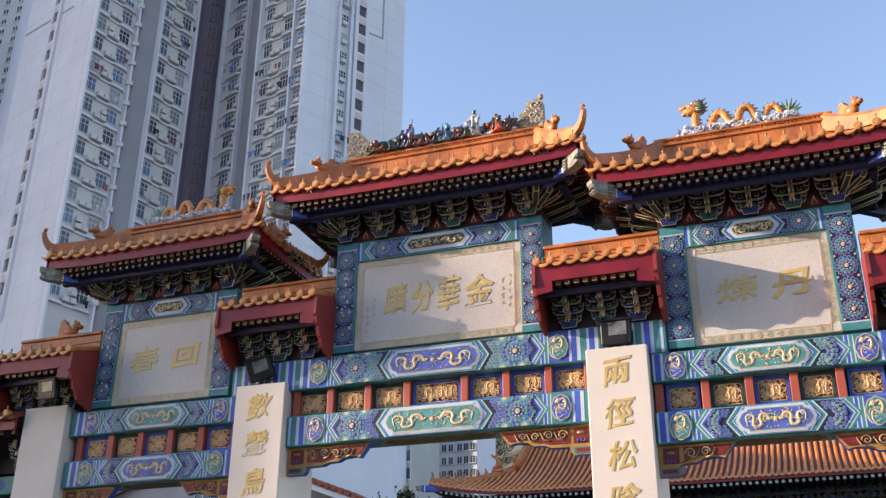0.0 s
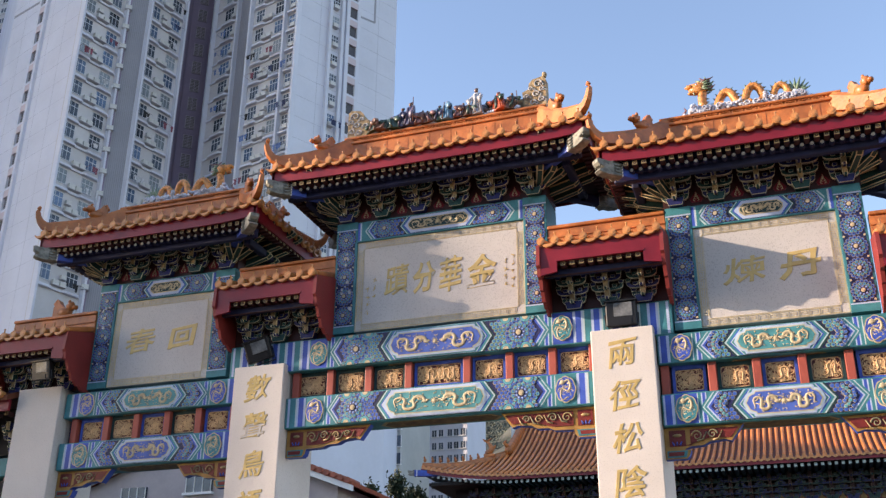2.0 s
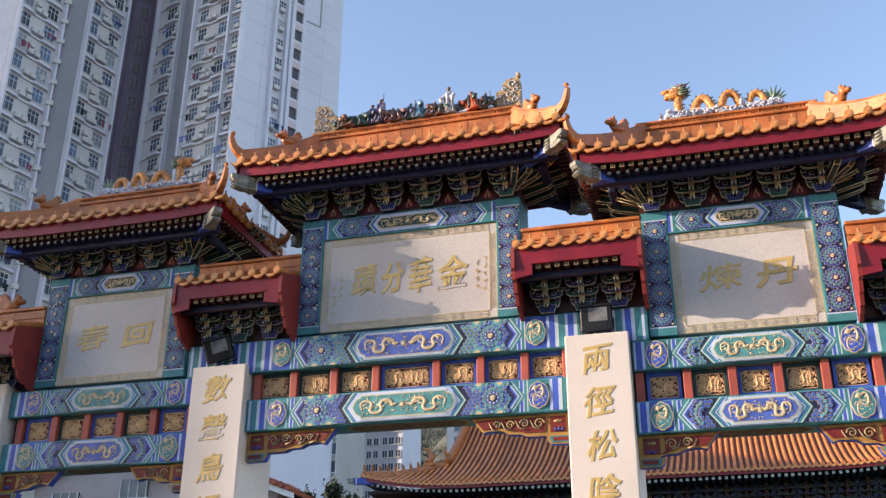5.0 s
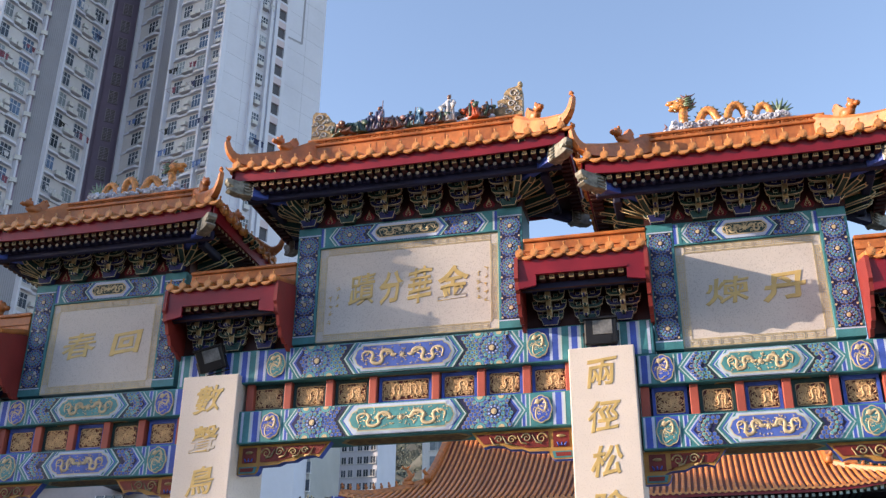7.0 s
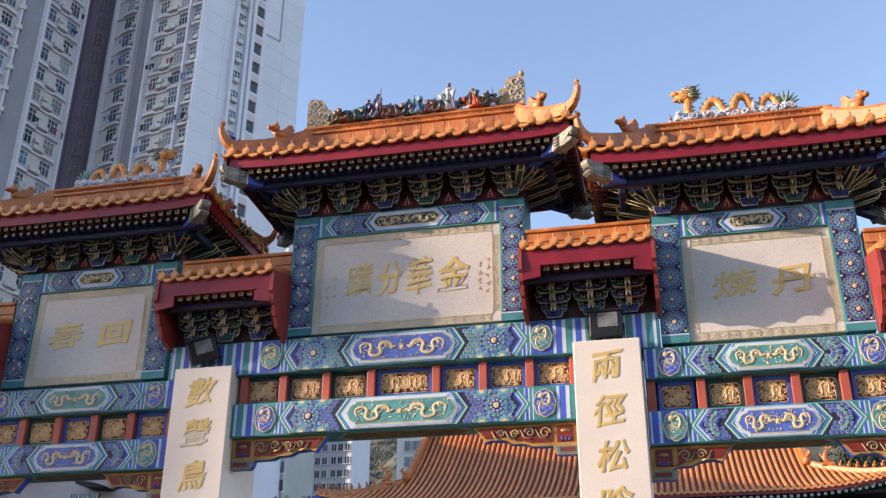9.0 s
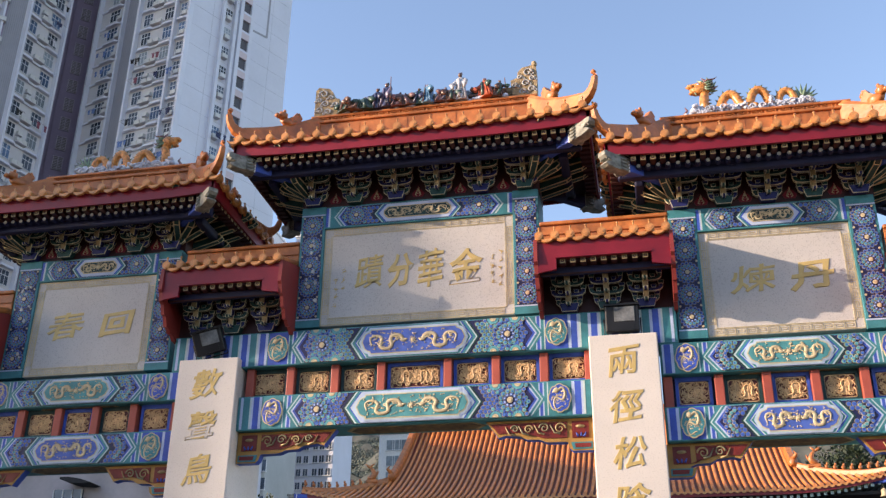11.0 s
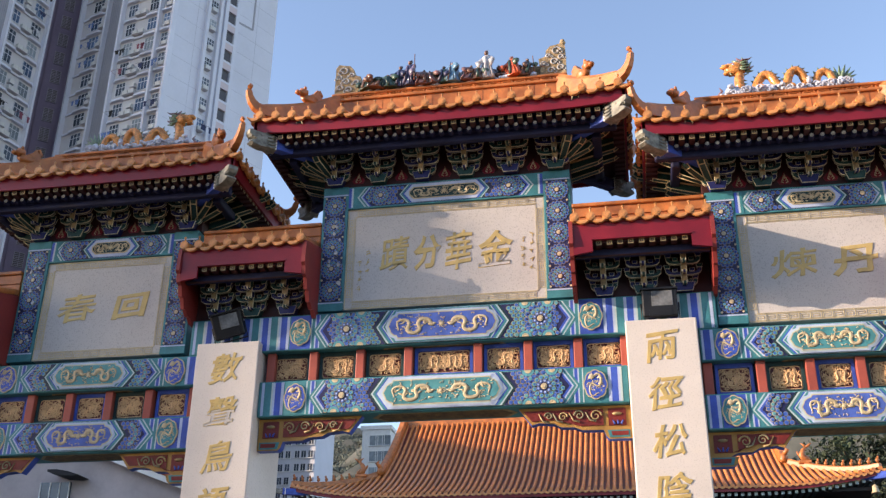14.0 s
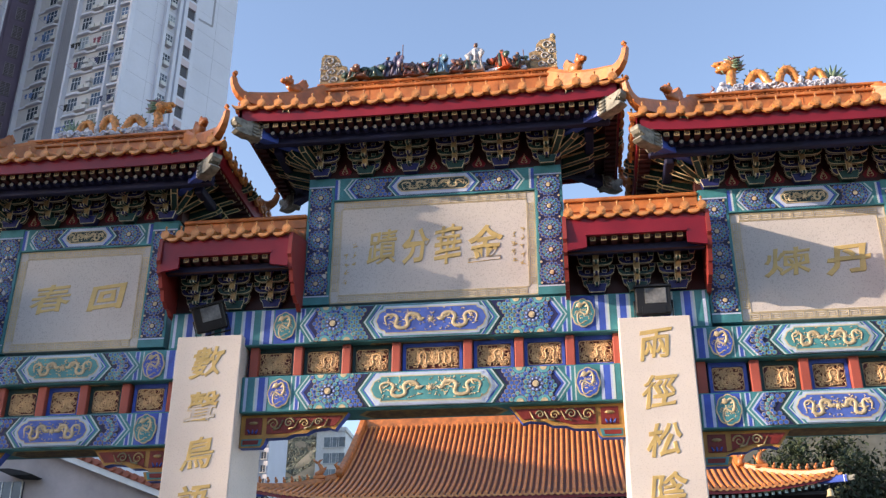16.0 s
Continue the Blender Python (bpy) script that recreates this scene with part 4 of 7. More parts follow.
def main_roof(cx, half, ze, ridge_half, zr, zlint, posts, nsets, label):
    """Hipped tile roof: eave discs at height ze, ridge top zr, over the lintel top zlint."""
    D = 0.93
    zf = ze - 0.07                     # top of the red board

    def eave(u):
        return 0.05 * abs(u) ** 5

    # tiled slopes
    bm = bmesh.new()
    NX, NS = 24, 5
    zb = zr - 0.38
    for sy in (-1, 1):
        grid = []
        for j in range(NS + 1):
            v = j / NS
            row = []
            for i in range(NX + 1):
                u = -1 + 2 * i / NX
                x = u * (half * (1 - v) + ridge_half * v)
                row.append(bm.verts.new((cx + x, sy * (D * (1 - v) + 0.12 * v), (ze - 0.03) + eave(u) * (1 - v) + (zb - ze) * (v ** 1.25))))
            grid.append(row)
        for j in range(NS):
            for i in range(NX):
                bm.faces.new((grid[j][i], grid[j][i + 1], grid[j + 1][i + 1], grid[j + 1][i]))
    for sx in (-1, 1):
        grid = []
        for j in range(NS + 1):
            v = j / NS
            grid.append([bm.verts.new((cx + sx * (half * (1 - v) + ridge_half * v), (-1 + 2 * i / 10) * (D * (1 - v) + 0.12 * v), (ze - 0.03) + eave(-1 + 2 * i / 10) * (1 - v) + (zb - ze) * (v ** 1.25))) for i in range(11)])
        for j in range(NS):
            for i in range(10):
                bm.faces.new((grid[j][i], grid[j][i + 1], grid[j + 1][i + 1], grid[j + 1][i]))
    roof = part("roof", bm, TROUGH, gate, label)
    # barrel tiles
    n = int(round(2 * half / 0.188))
    bm = bmesh.new()
    def barrel(p0, p1, p2):
        tube(bm, [p0, p1, p2], 0.046, 8, 0)
    pitch = 2 * half / n
    for k in range(n):
        u = -1 + (2 * k + 1) / n
        x = u * half
        lim = 1.0 if abs(x) < ridge_half else (half - abs(x)) / (half - ridge_half)
        for sy in (-1, 1):
            pts = []
            for v in (0, lim * 0.5, lim):
                pts.append((cx + x, sy * (D * (1 - v) + 0.12 * v), ze + eave(u) * (1 - v) + (zb - ze) * (v ** 1.25)))
            barrel(*pts)
        part("tile_end", TEND, None, roof, "", (cx + x, -D - 0.012, ze + eave(u)))
    ns = 10
    for k in range(ns):
        y = -D + (k + 0.5) * 2 * D / ns
        for sx in (-1, 1):
            lim = 1 - max(0, abs(y) - 0.12) / (D - 0.12)
            lim = max(0.12, (D - abs(y)) / (D - 0.12)) if abs(y) > 0.12 else 1
            pts = [(cx + sx * (half * (1 - v) + ridge_half * v), y, ze + eave(y / D) * (1 - v) + (zb - ze) * (v ** 1.25)) for v in (0, lim * 0.5, lim)]
            barrel(*pts)
            part("tile_end", TEND, None, roof, "", Matrix.Translation((cx + sx * (half + 0.012), y, ze + eave(y / D))) @ (TURN_R if sx > 0 else TURN_L))
            part("drip_tile", DRIP, None, roof, "", Matrix.Translation((cx + sx * (half + 0.006), y + D / ns, ze - 0.03 + eave(y / D))) @ (TURN_R if sx > 0 else TURN_L))
    part("barrel_tiles", bm, TILE, roof)
    for k in range(n + 1):
        u = max(-0.985, min(0.985, -1 + 2 * k / n))
        part("drip_tile", DRIP, None, roof, "", (cx + u * half, -D - 0.006, ze - 0.028 + eave(u)))
    # main ridge with a moulded foot and cap
    bm = bmesh.new()
    R = ridge_half
    box(bm, (cx - R, -0.13, zb - 0.05), (cx + R, 0.13, zr - 0.10), 0, 0.01)
    box(bm, (cx - R - 0.02, -0.155, zr - 0.115), (cx + R + 0.02, 0.155, zr - 0.075), 0, 0.012)
    box(bm, (cx - R, -0.12, zr - 0.08), (cx + R, 0.12, zr - 0.03), 0, 0.006)
    box(bm, (cx - R - 0.02, -0.15, zr - 0.035), (cx + R + 0.02, 0.15, zr), 0, 0.012)
    for k in range(int(R * 2 / 0.3) + 1):
        x = cx - R + k * 0.3
        box(bm, (x, -0.134, zb - 0.05), (x + 0.007, -0.12, zr - 0.115), 0)
    rd = part("main_ridge", bm, RIDGE, roof, "amber glazed ridge with scroll relief")
    bm = bmesh.new()
    for k in range(int(R * 2 / 0.075)):
        x = cx - R + 0.04 + k * 0.075
        s = 1 if k % 2 else -1
        pts = [(x + 0.036 * s * (1 - i / 11) * math.cos(i * 0.75), -0.128, zr - 0.055 + 0.022 * (1 - i / 11) * math.sin(i * 0.75)) for i in range(9)]
        tube(bm, pts, 0.0085, 4, 0)
    part("scroll_relief", bm, RIDGE, roof)
    # hip ridges that end in horns
    for sx in (-1, 1):
        for sy in (-1, 1):
            bm = bmesh.new()
            A = Vector((cx + sx * (R - 0.10), sy * 0.06, zr - 0.09))
            C = Vector((cx + sx * (half - 0.10), sy * (D - 0.10), ze + 0.17))
            T = Vector((cx + sx * (half + 0.045), sy * (D + 0.0), ze + 0.43))
            path, ww, hh = [], [], []
            for i in range(9):
                v = i / 8
                p = A.lerp(C, v)
                p.z -= 0.05 * math.sin(math.pi * v)
                path.append(p)
                ww.append(0.11 - 0.02 * v)
                hh.append(0.22 - 0.07 * v)
            dirn = Vector((sx * 0.75, sy * 0.66, 0))
            for i, (f, dz) in enumerate(((0.05, 0.0), (0.11, 0.025), (0.16, 0.075), (0.19, 0.135), (0.205, 0.20), (0.20, 0.255), (0.185, 0.29))):
                p = C + dirn * f + Vector((0, 0, dz))
                path.append(p)
                ww.append((0.085, 0.075, 0.066, 0.058, 0.05, 0.044, 0.03)[i])
                hh.append((0.13, 0.11, 0.09, 0.074, 0.062, 0.055, 0.035)[i])
            sweep(bm, path, ww, hh)
            part("hip_ridge", bm, RIDGE, roof, "amber hip ridge ending in an upturned horn")
            m = Matrix.Translation(A.lerp(C, 0.45) + Vector((0, 0, 0.02))) @ pose(0, 0, 0, 0, 0, math.degrees(math.atan2(C.y - A.y, C.x - A.x))) @ Matrix.Scale(1.35, 4)
            part("ridge_beast", BEAST, None, roof, "small glazed ridge beast", m)
    # red board under the tiles, rafters and purlins
    bm = bmesh.new()
    for sy in (-1, 1):
        rings = []
        for i in range(25):
            u = -1 + 2 * i / 24
            x, z, y = cx + u * (half - 0.02), eave(u), sy * (D - 0.03)
            rings.append([bm.verts.new(c) for c in ((x, y, zf - 0.125 + z), (x, y, zf + 0.045 + z), (x, y - sy * 0.03, zf + 0.045 + z), (x, y - sy * 0.03, zf - 0.125 + z))])
        for r0, r1 in zip(rings, rings[1:]):
            for q in range(4):
                bm.faces.new((r0[q], r0[(q + 1) % 4], r1[(q + 1) % 4], r1[q]))
    for sx in (-1, 1):
        x = cx + sx * (half - 0.03)
        box(bm, (min(x, x - sx * 0.03), -D + 0.03, zf - 0.12), (max(x, x - sx * 0.03), D - 0.03, zf + 0.075))
    part("eave_board", bm, CRIMSON, roof, "crimson painted eave board")
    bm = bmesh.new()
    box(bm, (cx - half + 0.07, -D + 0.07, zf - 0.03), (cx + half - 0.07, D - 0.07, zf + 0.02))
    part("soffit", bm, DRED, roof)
    nr = int((2 * half - 0.3) / 0.102)
    for k in range(nr):
        x = cx - (nr - 1) * 0.051 + k * 0.102
        part("flying_rafter", RAFT_SQ, None, roof, "", (x, -0.755, zf - 0.140))
        if abs(x - cx) < half - 0.26:
            part("round_rafter", RAFT_RD, None, roof, "", (x + 0.05, -0.715, zf - 0.182))
    for k in range(14):
        y = -0.66 + k * 0.1015
        for sx in (-1, 1):
            part("flying_rafter", RAFT_SQ, None, roof, "", Matrix.Translation((cx + sx * (half - 0.16), y, zf - 0.125)) @ (TURN_R if sx > 0 else TURN_L))
    w = posts + 0.15
    # purlins and filler strips in navy that has the eave shade in its colour
    bm = bmesh.new()
    zp = zf - 0.30
    box(bm, (cx - half + 0.14, -0.67, zp + 0.03), (cx + half - 0.14, -0.585, zp + 0.19), 1, 0.02)
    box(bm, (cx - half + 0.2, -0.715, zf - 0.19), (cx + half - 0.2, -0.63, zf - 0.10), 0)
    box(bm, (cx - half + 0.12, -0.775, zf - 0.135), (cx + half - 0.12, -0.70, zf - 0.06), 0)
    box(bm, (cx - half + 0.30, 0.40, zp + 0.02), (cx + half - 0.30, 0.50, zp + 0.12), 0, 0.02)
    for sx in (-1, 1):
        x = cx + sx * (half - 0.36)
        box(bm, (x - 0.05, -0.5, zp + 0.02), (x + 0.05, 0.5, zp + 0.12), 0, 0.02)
    part("purlin", bm, [DNAVY, DNAVY], roof, "blue purlin darkened for eave shade")
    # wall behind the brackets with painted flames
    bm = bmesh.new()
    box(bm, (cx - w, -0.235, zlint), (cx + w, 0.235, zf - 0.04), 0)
    wall = part("bracket_wall", bm, DRED, gate, "red boards darkened for shade between the bracket sets")
    xs = [cx - posts + 2 * posts * k / (nsets - 1) for k in range(nsets)]
    for k, x in enumerate(xs):
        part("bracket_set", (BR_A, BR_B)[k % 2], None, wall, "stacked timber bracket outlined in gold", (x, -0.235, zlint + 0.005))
        if k:
            xm = (x + xs[k - 1]) / 2
            bm = bmesh.new()
            prism(bm, [(-0.055, 0.02), (0.055, 0.02), (0.075, 0.06), (0.045, 0.10), (0.02, 0.12), (0, 0.165), (-0.02, 0.12), (-0.045, 0.10), (-0.075, 0.06)], -0.004, 0.002, 0)
            for i in range(3):
                for q in (-1, 1):
                    x0, z0 = q * (0.03 - 0.011 * i), 0.045 + 0.026 * i
                    tube(bm, [(x0 * 0.4, -0.006, z0 - 0.012), (x0, -0.006, z0), (x0 * 0.9, -0.006, z0 + 0.03)], [0.004, 0.007, 0.002], 5, 1)
            tube(bm, [(0, -0.006, 0.10), (0.006, -0.006, 0.125), (0, -0.006, 0.15)], [0.007, 0.006, 0.002], 5, 1)
            part("flame_panel", bm, [CRIMSON, GOLD], wall, "", (xm, -0.238, zlint + 0.02))
    # corner fans and beast heads
    for sx in (-1, 1):
        for tier in range(3):
            for ang in (18, 45, 72):
                L = tier if ang != 45 else tier
                m = Matrix.Translation((cx + sx * (posts + 0.05), -0.22, zlint + 0.09 + 0.10 * tier)) @ pose(0, 0, 0, 0, 0, sx * ang)
                part("corner_arm", ARMS[L], None, wall, "", m)
            for y in (-0.02, 0.18):
                m = Matrix.Translation((cx + sx * (posts + 0.12), y, zlint + 0.09 + 0.10 * tier)) @ pose(0, 0, 0, 0, 0, sx * 90)
                part("corner_arm", ARMS[tier], None, wall, "", m)
        for sy in (-1, 1):
            a = math.degrees(math.atan2(sy * 0.55, sx * 0.62))
            base = Vector((cx + sx * (half - 0.16), sy * (D - 0.10), zf - 0.19))
            bm = bmesh.new()
            box(bm, (-0.62, -0.05, -0.065), (-0.06, 0.05, 0.065), 0, 0.008)
            box(bm, (-0.10, -0.058, -0.078), (-0.085, 0.058, 0.078), 1)
            # rear beams get navy in place of blue, shade put into their colour
            cb = part("corner_beam", bm, [BLUE if sy < 0 else NAVY, WHITEPT], roof, "blue corner beam", Matrix.Translation(base) @ pose(0, 0, 0, 0, 0, a))
            part("dragon_head", HEAD, None, roof, "grey carved dragon head beam end", Matrix.Translation(base + Vector((sx * 0.03, sy * 0.02, 0))) @ pose(0, 0, 0, 0, -6 * 0, a) @ Matrix.Scale(1.05, 4))
    return roof


main_roof(XC, 2.06, 7.765, 1.39, 8.545, 7.195, 1.24, 6, "hipped roof of orange glazed tiles")
main_roof(3.87, 1.69, 7.335, 1.02, 8.045, 6.785, 0.92, 5, "smaller hipped roof of orange glazed tiles")
main_roof(-3.86, 1.69, 7.335, 1.02, 8.045, 6.785, 0.92, 5, "smaller hipped roof of orange glazed tiles")


# ---- little lean-to roofs over the pillars ----
def pent_roof(x0, x1, dz=0.0):
    cx, hw = (x0 + x1) / 2, (x1 - x0) / 2
    ze = 6.335 + dz
    bm = bmesh.new()
    vs = []
    for v in range(6):
        f = v / 5
        vs.append((-0.78 + 0.55 * f, ze - 0.03 + 0.17 * f ** 1.1))
    prism(bm, vs + [(y, z - 0.03) for y, z in vs[::-1]], x0 + 0.005, x1 - 0.005, 0, plane="yz")
    roof = part("pent_roof", bm, TROUGH, gate, "small lean-to roof of orange tiles above a pillar")
    n = 8
    bm = bmesh.new()
    for k in range(n + 1):
        x = x0 + 0.045 + (x1 - x0 - 0.09) * k / n
        tube(bm, [(x, y, z + 0.03) for y, z in vs], 0.044, 8, 0)
        part("tile_end", TEND, None, roof, "", (x, -0.795, ze))
        if k:
            xm = x - (x1 - x0 - 0.09) / n / 2
            part("drip_tile", DRIP, None, roof, "", (xm, -0.79, ze - 0.028))
    part("barrel_tiles", bm, TILE, roof)
    bm = bmesh.new()
    box(bm, (x0, -0.25, ze + 0.05), (x1, -0.12, ze + 0.385), 0, 0.008)
    box(bm, (x0, -0.275, ze + 0.385), (x1, -0.10, ze + 0.43), 0, 0.012)
    box(bm, (x0, -0.265, ze + 0.27), (x1, -0.25, ze + 0.29), 0)
    part("ridge", bm, RIDGE, roof, "plain glazed ridge course")
    # stepped crimson board
    bm = bmesh.new()
    zt, zm, zl = ze - 0.035, ze - 0.235, ze - 0.40
    prism(bm, [(x0 + 0.02, zt), (x1 - 0.02, zt), (x1 - 0.02, zl), (x1 - 0.21, zl + 0.03), (x1 - 0.21, zm), (x0 + 0.21, zm), (x0 + 0.21, zl + 0.03), (x0 + 0.02, zl)], -0.765, -0.735, 0)
    box(bm, (x0 + 0.2, -0.775, zm - 0.012), (x1 - 0.2, -0.73, zm + 0.012), 0)
    part("eave_board", bm, CRIMSON, roof, "stepped crimson eave board")
    # cheek boards with a scalloped front edge
    for s, x in ((-1, x0), (1, x1)):
        bm = bmesh.new()
        prof = [(-0.78, ze - 0.03), (-0.22, ze + 0.12), (-0.22, 5.60 + dz), (-0.34, 5.605 + dz), (-0.41, 5.66 + dz), (-0.46, 5.645 + dz), (-0.53, 5.70 + dz), (-0.57, 5.69 + dz), (-0.62, 5.80 + dz), (-0.66, 5.80 + dz), (-0.70, 5.91 + dz), (-0.75, 5.93 + dz), (-0.77, 6.02 + dz), (-0.80, 6.05 + dz)]
        prism(bm, prof, x - 0.02, x + 0.02, 0, plane="yz")
        part("cheek_board", bm, CHEEK, roof, "deep red cheek board")
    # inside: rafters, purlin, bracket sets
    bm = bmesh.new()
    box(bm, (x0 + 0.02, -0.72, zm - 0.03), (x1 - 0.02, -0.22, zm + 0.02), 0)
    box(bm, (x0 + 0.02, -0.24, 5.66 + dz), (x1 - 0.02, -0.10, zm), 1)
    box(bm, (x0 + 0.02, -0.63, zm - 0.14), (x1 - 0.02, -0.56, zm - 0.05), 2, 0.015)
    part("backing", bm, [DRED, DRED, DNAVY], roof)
    m = int((x1 - x0 - 0.44) / 0.105)
    for k in range(m):
        x = cx + (k - (m - 1) / 2) * 0.105
        part("flying_rafter", RAFT_SQ, None, roof, "", (x, -0.63, zm - 0.035))
        part("round_rafter", RAFT_RD, None, roof, "", (x, -0.56, zm - 0.055))
    for k in range(3):
        part("bracket_set", (BR_SA, BR_SB)[k % 2], None, roof, "", (cx + (k - 1) * 0.40, -0.25, 5.665 + dz))
    return roof


pent_roof(1.425, 2.81)
pent_roof(-2.745, -1.355)
pent_roof(4.955, 6.33, -0.34)
po = pent_roof(-6.33, -4.945, -0.34)
part("ridge_beast", BEAST, None, po, "small glazed ridge beast", Matrix.Translation((-5.55, -0.19, 6.42)) @ Matrix.Scale(1.5, 4))


# ---- floodlights on the pillars ----
def floodlight(m):
    lamp = thing("floodlight", "black floodlight with a square grey glass on a pillar top", "floodlight", group="floodlights on the pillars")
    bm = bmesh.new()
    box(bm, (-0.155, -0.035, -0.13), (0.155, 0.05, 0.13), 0, 0.015)
    housing = part("housing", bm, BLACK, lamp)
    bm = bmesh.new()
    box(bm, (-0.165, -0.055, 0.118), (0.165, 0.03, 0.135), 0)
    part("visor", bm, BLACK, housing)
    bm = bmesh.new()
    box(bm, (-0.10, -0.04, -0.125), (0.10, -0.034, -0.06), 0)
    part("gear_cover", bm, BLACK, housing)
    bm = bmesh.new()
    box(bm, (-0.005, 0.05, -0.10), (0.005, 0.085, 0.10), 0)
    fin = mesh_of("cooling_fin", bm, [BLACK])
    for k in range(7):
        part("cooling_fin", fin, None, housing, "", (-0.125 + k * 0.042, 0, 0))
    bm = bmesh.new()
    box(bm, (-0.07, -0.041, -0.035), (0.115, -0.03, 0.105), 0, 0.003)
    part("glass", bm, LENS, lamp, "dull grey lamp glass")
    bm = bmesh.new()
    tube(bm, [(-0.165, 0.0, 0.0), (-0.165, 0.0, -0.165), (0.165, 0.0, -0.165), (0.165, 0.0, 0.0)], 0.008, 6, 0)
    part("yoke", bm, BLACK, lamp)
    lamp.matrix_basis = m
    return lamp


floodlight(Matrix.Translation((2.255, -0.36, 5.53)) @ pose(0, 0, 0, 4, 0, 0) @ Matrix.Scale(1.12, 4))
floodlight(Matrix.Translation((-2.27, -0.42, 5.54)) @ pose(0, 0, 0, 16, -16, 8) @ Matrix.Scale(1.06, 4))
floodlight(Matrix.Translation((-5.35, -0.66, 5.50)) @ pose(0, 0, 0, 10, 0, -4) @ Matrix.Scale(0.98, 4))


# ---- glazed dragons on the side ridges ----
def ridge_dragon(cx, z, s, label):
    """s = 1: head towards -x."""
    bm = bmesh.new()
    X = lambda u: cx + s * u
    rng = random.Random(4)
    for k in range(110):
        u = -0.72 + 1.44 * k / 109
        blob(bm, (X(u + rng.uniform(-0.02, 0.02)), rng.uniform(-0.07, 0.04), z + rng.uniform(0.0, 0.09)), (rng.uniform(0.025, 0.05), 0.045, rng.uniform(0.022, 0.042)), 1, 7, 0.4)
    for u, h in ((-0.40, 0.12), (-0.10, 0.17), (0.22, 0.17), (0.50, 0.14), (0.62, 0.11), (-0.58, 0.14), (0.36, 0.08)):
        for k in range(12):
            blob(bm, (X(u + rng.uniform(-0.06, 0.06)), rng.uniform(-0.10, 0.02), z + h * rng.uniform(0.3, 1)), (0.030, 0.028, 0.024), 1, 7, 0.5)
    for k in range(40):
        spiral(bm, X(rng.uniform(-0.72, 0.70)), z + rng.uniform(0.02, 0.085), rng.uniform(0.022, 0.042), 1.4, rng.uniform(-0.125, -0.085), 1, rng.choice((-1, 1)), 0.012)
    # upright neck, a low bend, then three arches sinking into the clouds
    ctrl = [(-0.50, 0.34), (-0.515, 0.24), (-0.50, 0.13), (-0.43, 0.075), (-0.36, 0.11), (-0.31, 0.22), (-0.245, 0.295), (-0.17, 0.265), (-0.13, 0.16), (-0.08, 0.08),
            (-0.02, 0.12), (0.02, 0.24), (0.085, 0.305), (0.155, 0.265), (0.19, 0.16), (0.24, 0.085), (0.30, 0.13), (0.335, 0.24), (0.40, 0.285), (0.465, 0.23), (0.49, 0.12), (0.56, 0.08)]
    pts, rr = [], []
    for k in range(49):
        g = k / 48 * (len(ctrl) - 1)
        i = min(len(ctrl) - 2, int(g))
        f = g - i
        p0, p1, p2, p3 = (Vector(ctrl[min(len(ctrl) - 1, max(0, i + j))]) for j in (-1, 0, 1, 2))
        c = p1 + 0.5 * f * ((p2 - p0) + f * ((2 * p0 - 5 * p1 + 4 * p2 - p3) + f * (3 * (p1 - p2) + p3 - p0)))
        pts.append((X(c.x), -0.02 + 0.03 * math.sin(k / 5), z + c.y))
        rr.append(0.056 - 0.014 * k / 48)
    tube(bm, pts, rr, 9, 0)
    for k in range(2, 46):
        p, q = Vector(pts[k]), Vector(pts[k + 1])
        t = (q - p).normalized()
        nrm = Vector((-t.z, 0, t.x)) * (1 if s > 0 else -1)
        if nrm.z < 0:
            nrm = -nrm
        r = rr[k]
        a = p + nrm * r * 0.85
        tube(bm, [a, a + nrm * 0.040 + t * 0.008], [0.017, 0.002], 4, 2)
    # head
    hx, hz = -0.53, z + 0.405
    blob(bm, (X(hx - 0.01), -0.02, hz), (0.115, 0.075, 0.08), 0, 9, 0.45)
    for j in range(9):
        a = radians(-40 + 26 * j)
        tube(bm, [(X(hx + 0.05), -0.03, hz), (X(hx + 0.05 + 0.09 * math.cos(a)), -0.04, hz + 0.09 * math.sin(a)), (X(hx + 0.05 + 0.14 * math.cos(a + 0.3)), -0.04, hz + 0.14 * math.sin(a + 0.3))], [0.03, 0.022, 0.004], 5, (2, 3)[j % 2])
    blob(bm, (X(hx - 0.105), -0.02, hz + 0.035), (0.075, 0.05, 0.034), 0, 8, 0.3)
    blob(bm, (X(hx - 0.095), -0.02, hz - 0.05), (0.06, 0.04, 0.02), 0, 8, 0.2)
    blob(bm, (X(hx - 0.14), -0.02, hz + 0.055), (0.02, 0.024, 0.017), 0, 6)
    for d in (-1, 1):
        blob(bm, (X(hx - 0.035), -0.02 + d * 0.04, hz + 0.035), (0.016, 0.014, 0.016), 1, 6)
        tube(bm, [(X(hx), -0.02 + d * 0.03, hz + 0.04), (X(hx + 0.07), -0.02 + d * 0.05, hz + 0.085), (X(hx + 0.14), -0.02 + d * 0.06, hz + 0.08), (X(hx + 0.18), -0.02 + d * 0.06, hz + 0.105)], [0.015, 0.012, 0.010, 0.003], 6, 3)
        for j in range(4):
            tube(bm, [(X(hx + 0.02), -0.02 + d * 0.03, hz - 0.02 + 0.02 * j), (X(hx + 0.09), -0.02 + d * 0.055, hz - 0.05 + 0.035 * j), (X(hx + 0.14), -0.02 + d * 0.05, hz - 0.04 + 0.04 * j)], [0.018, 0.014, 0.002], 5, 2)
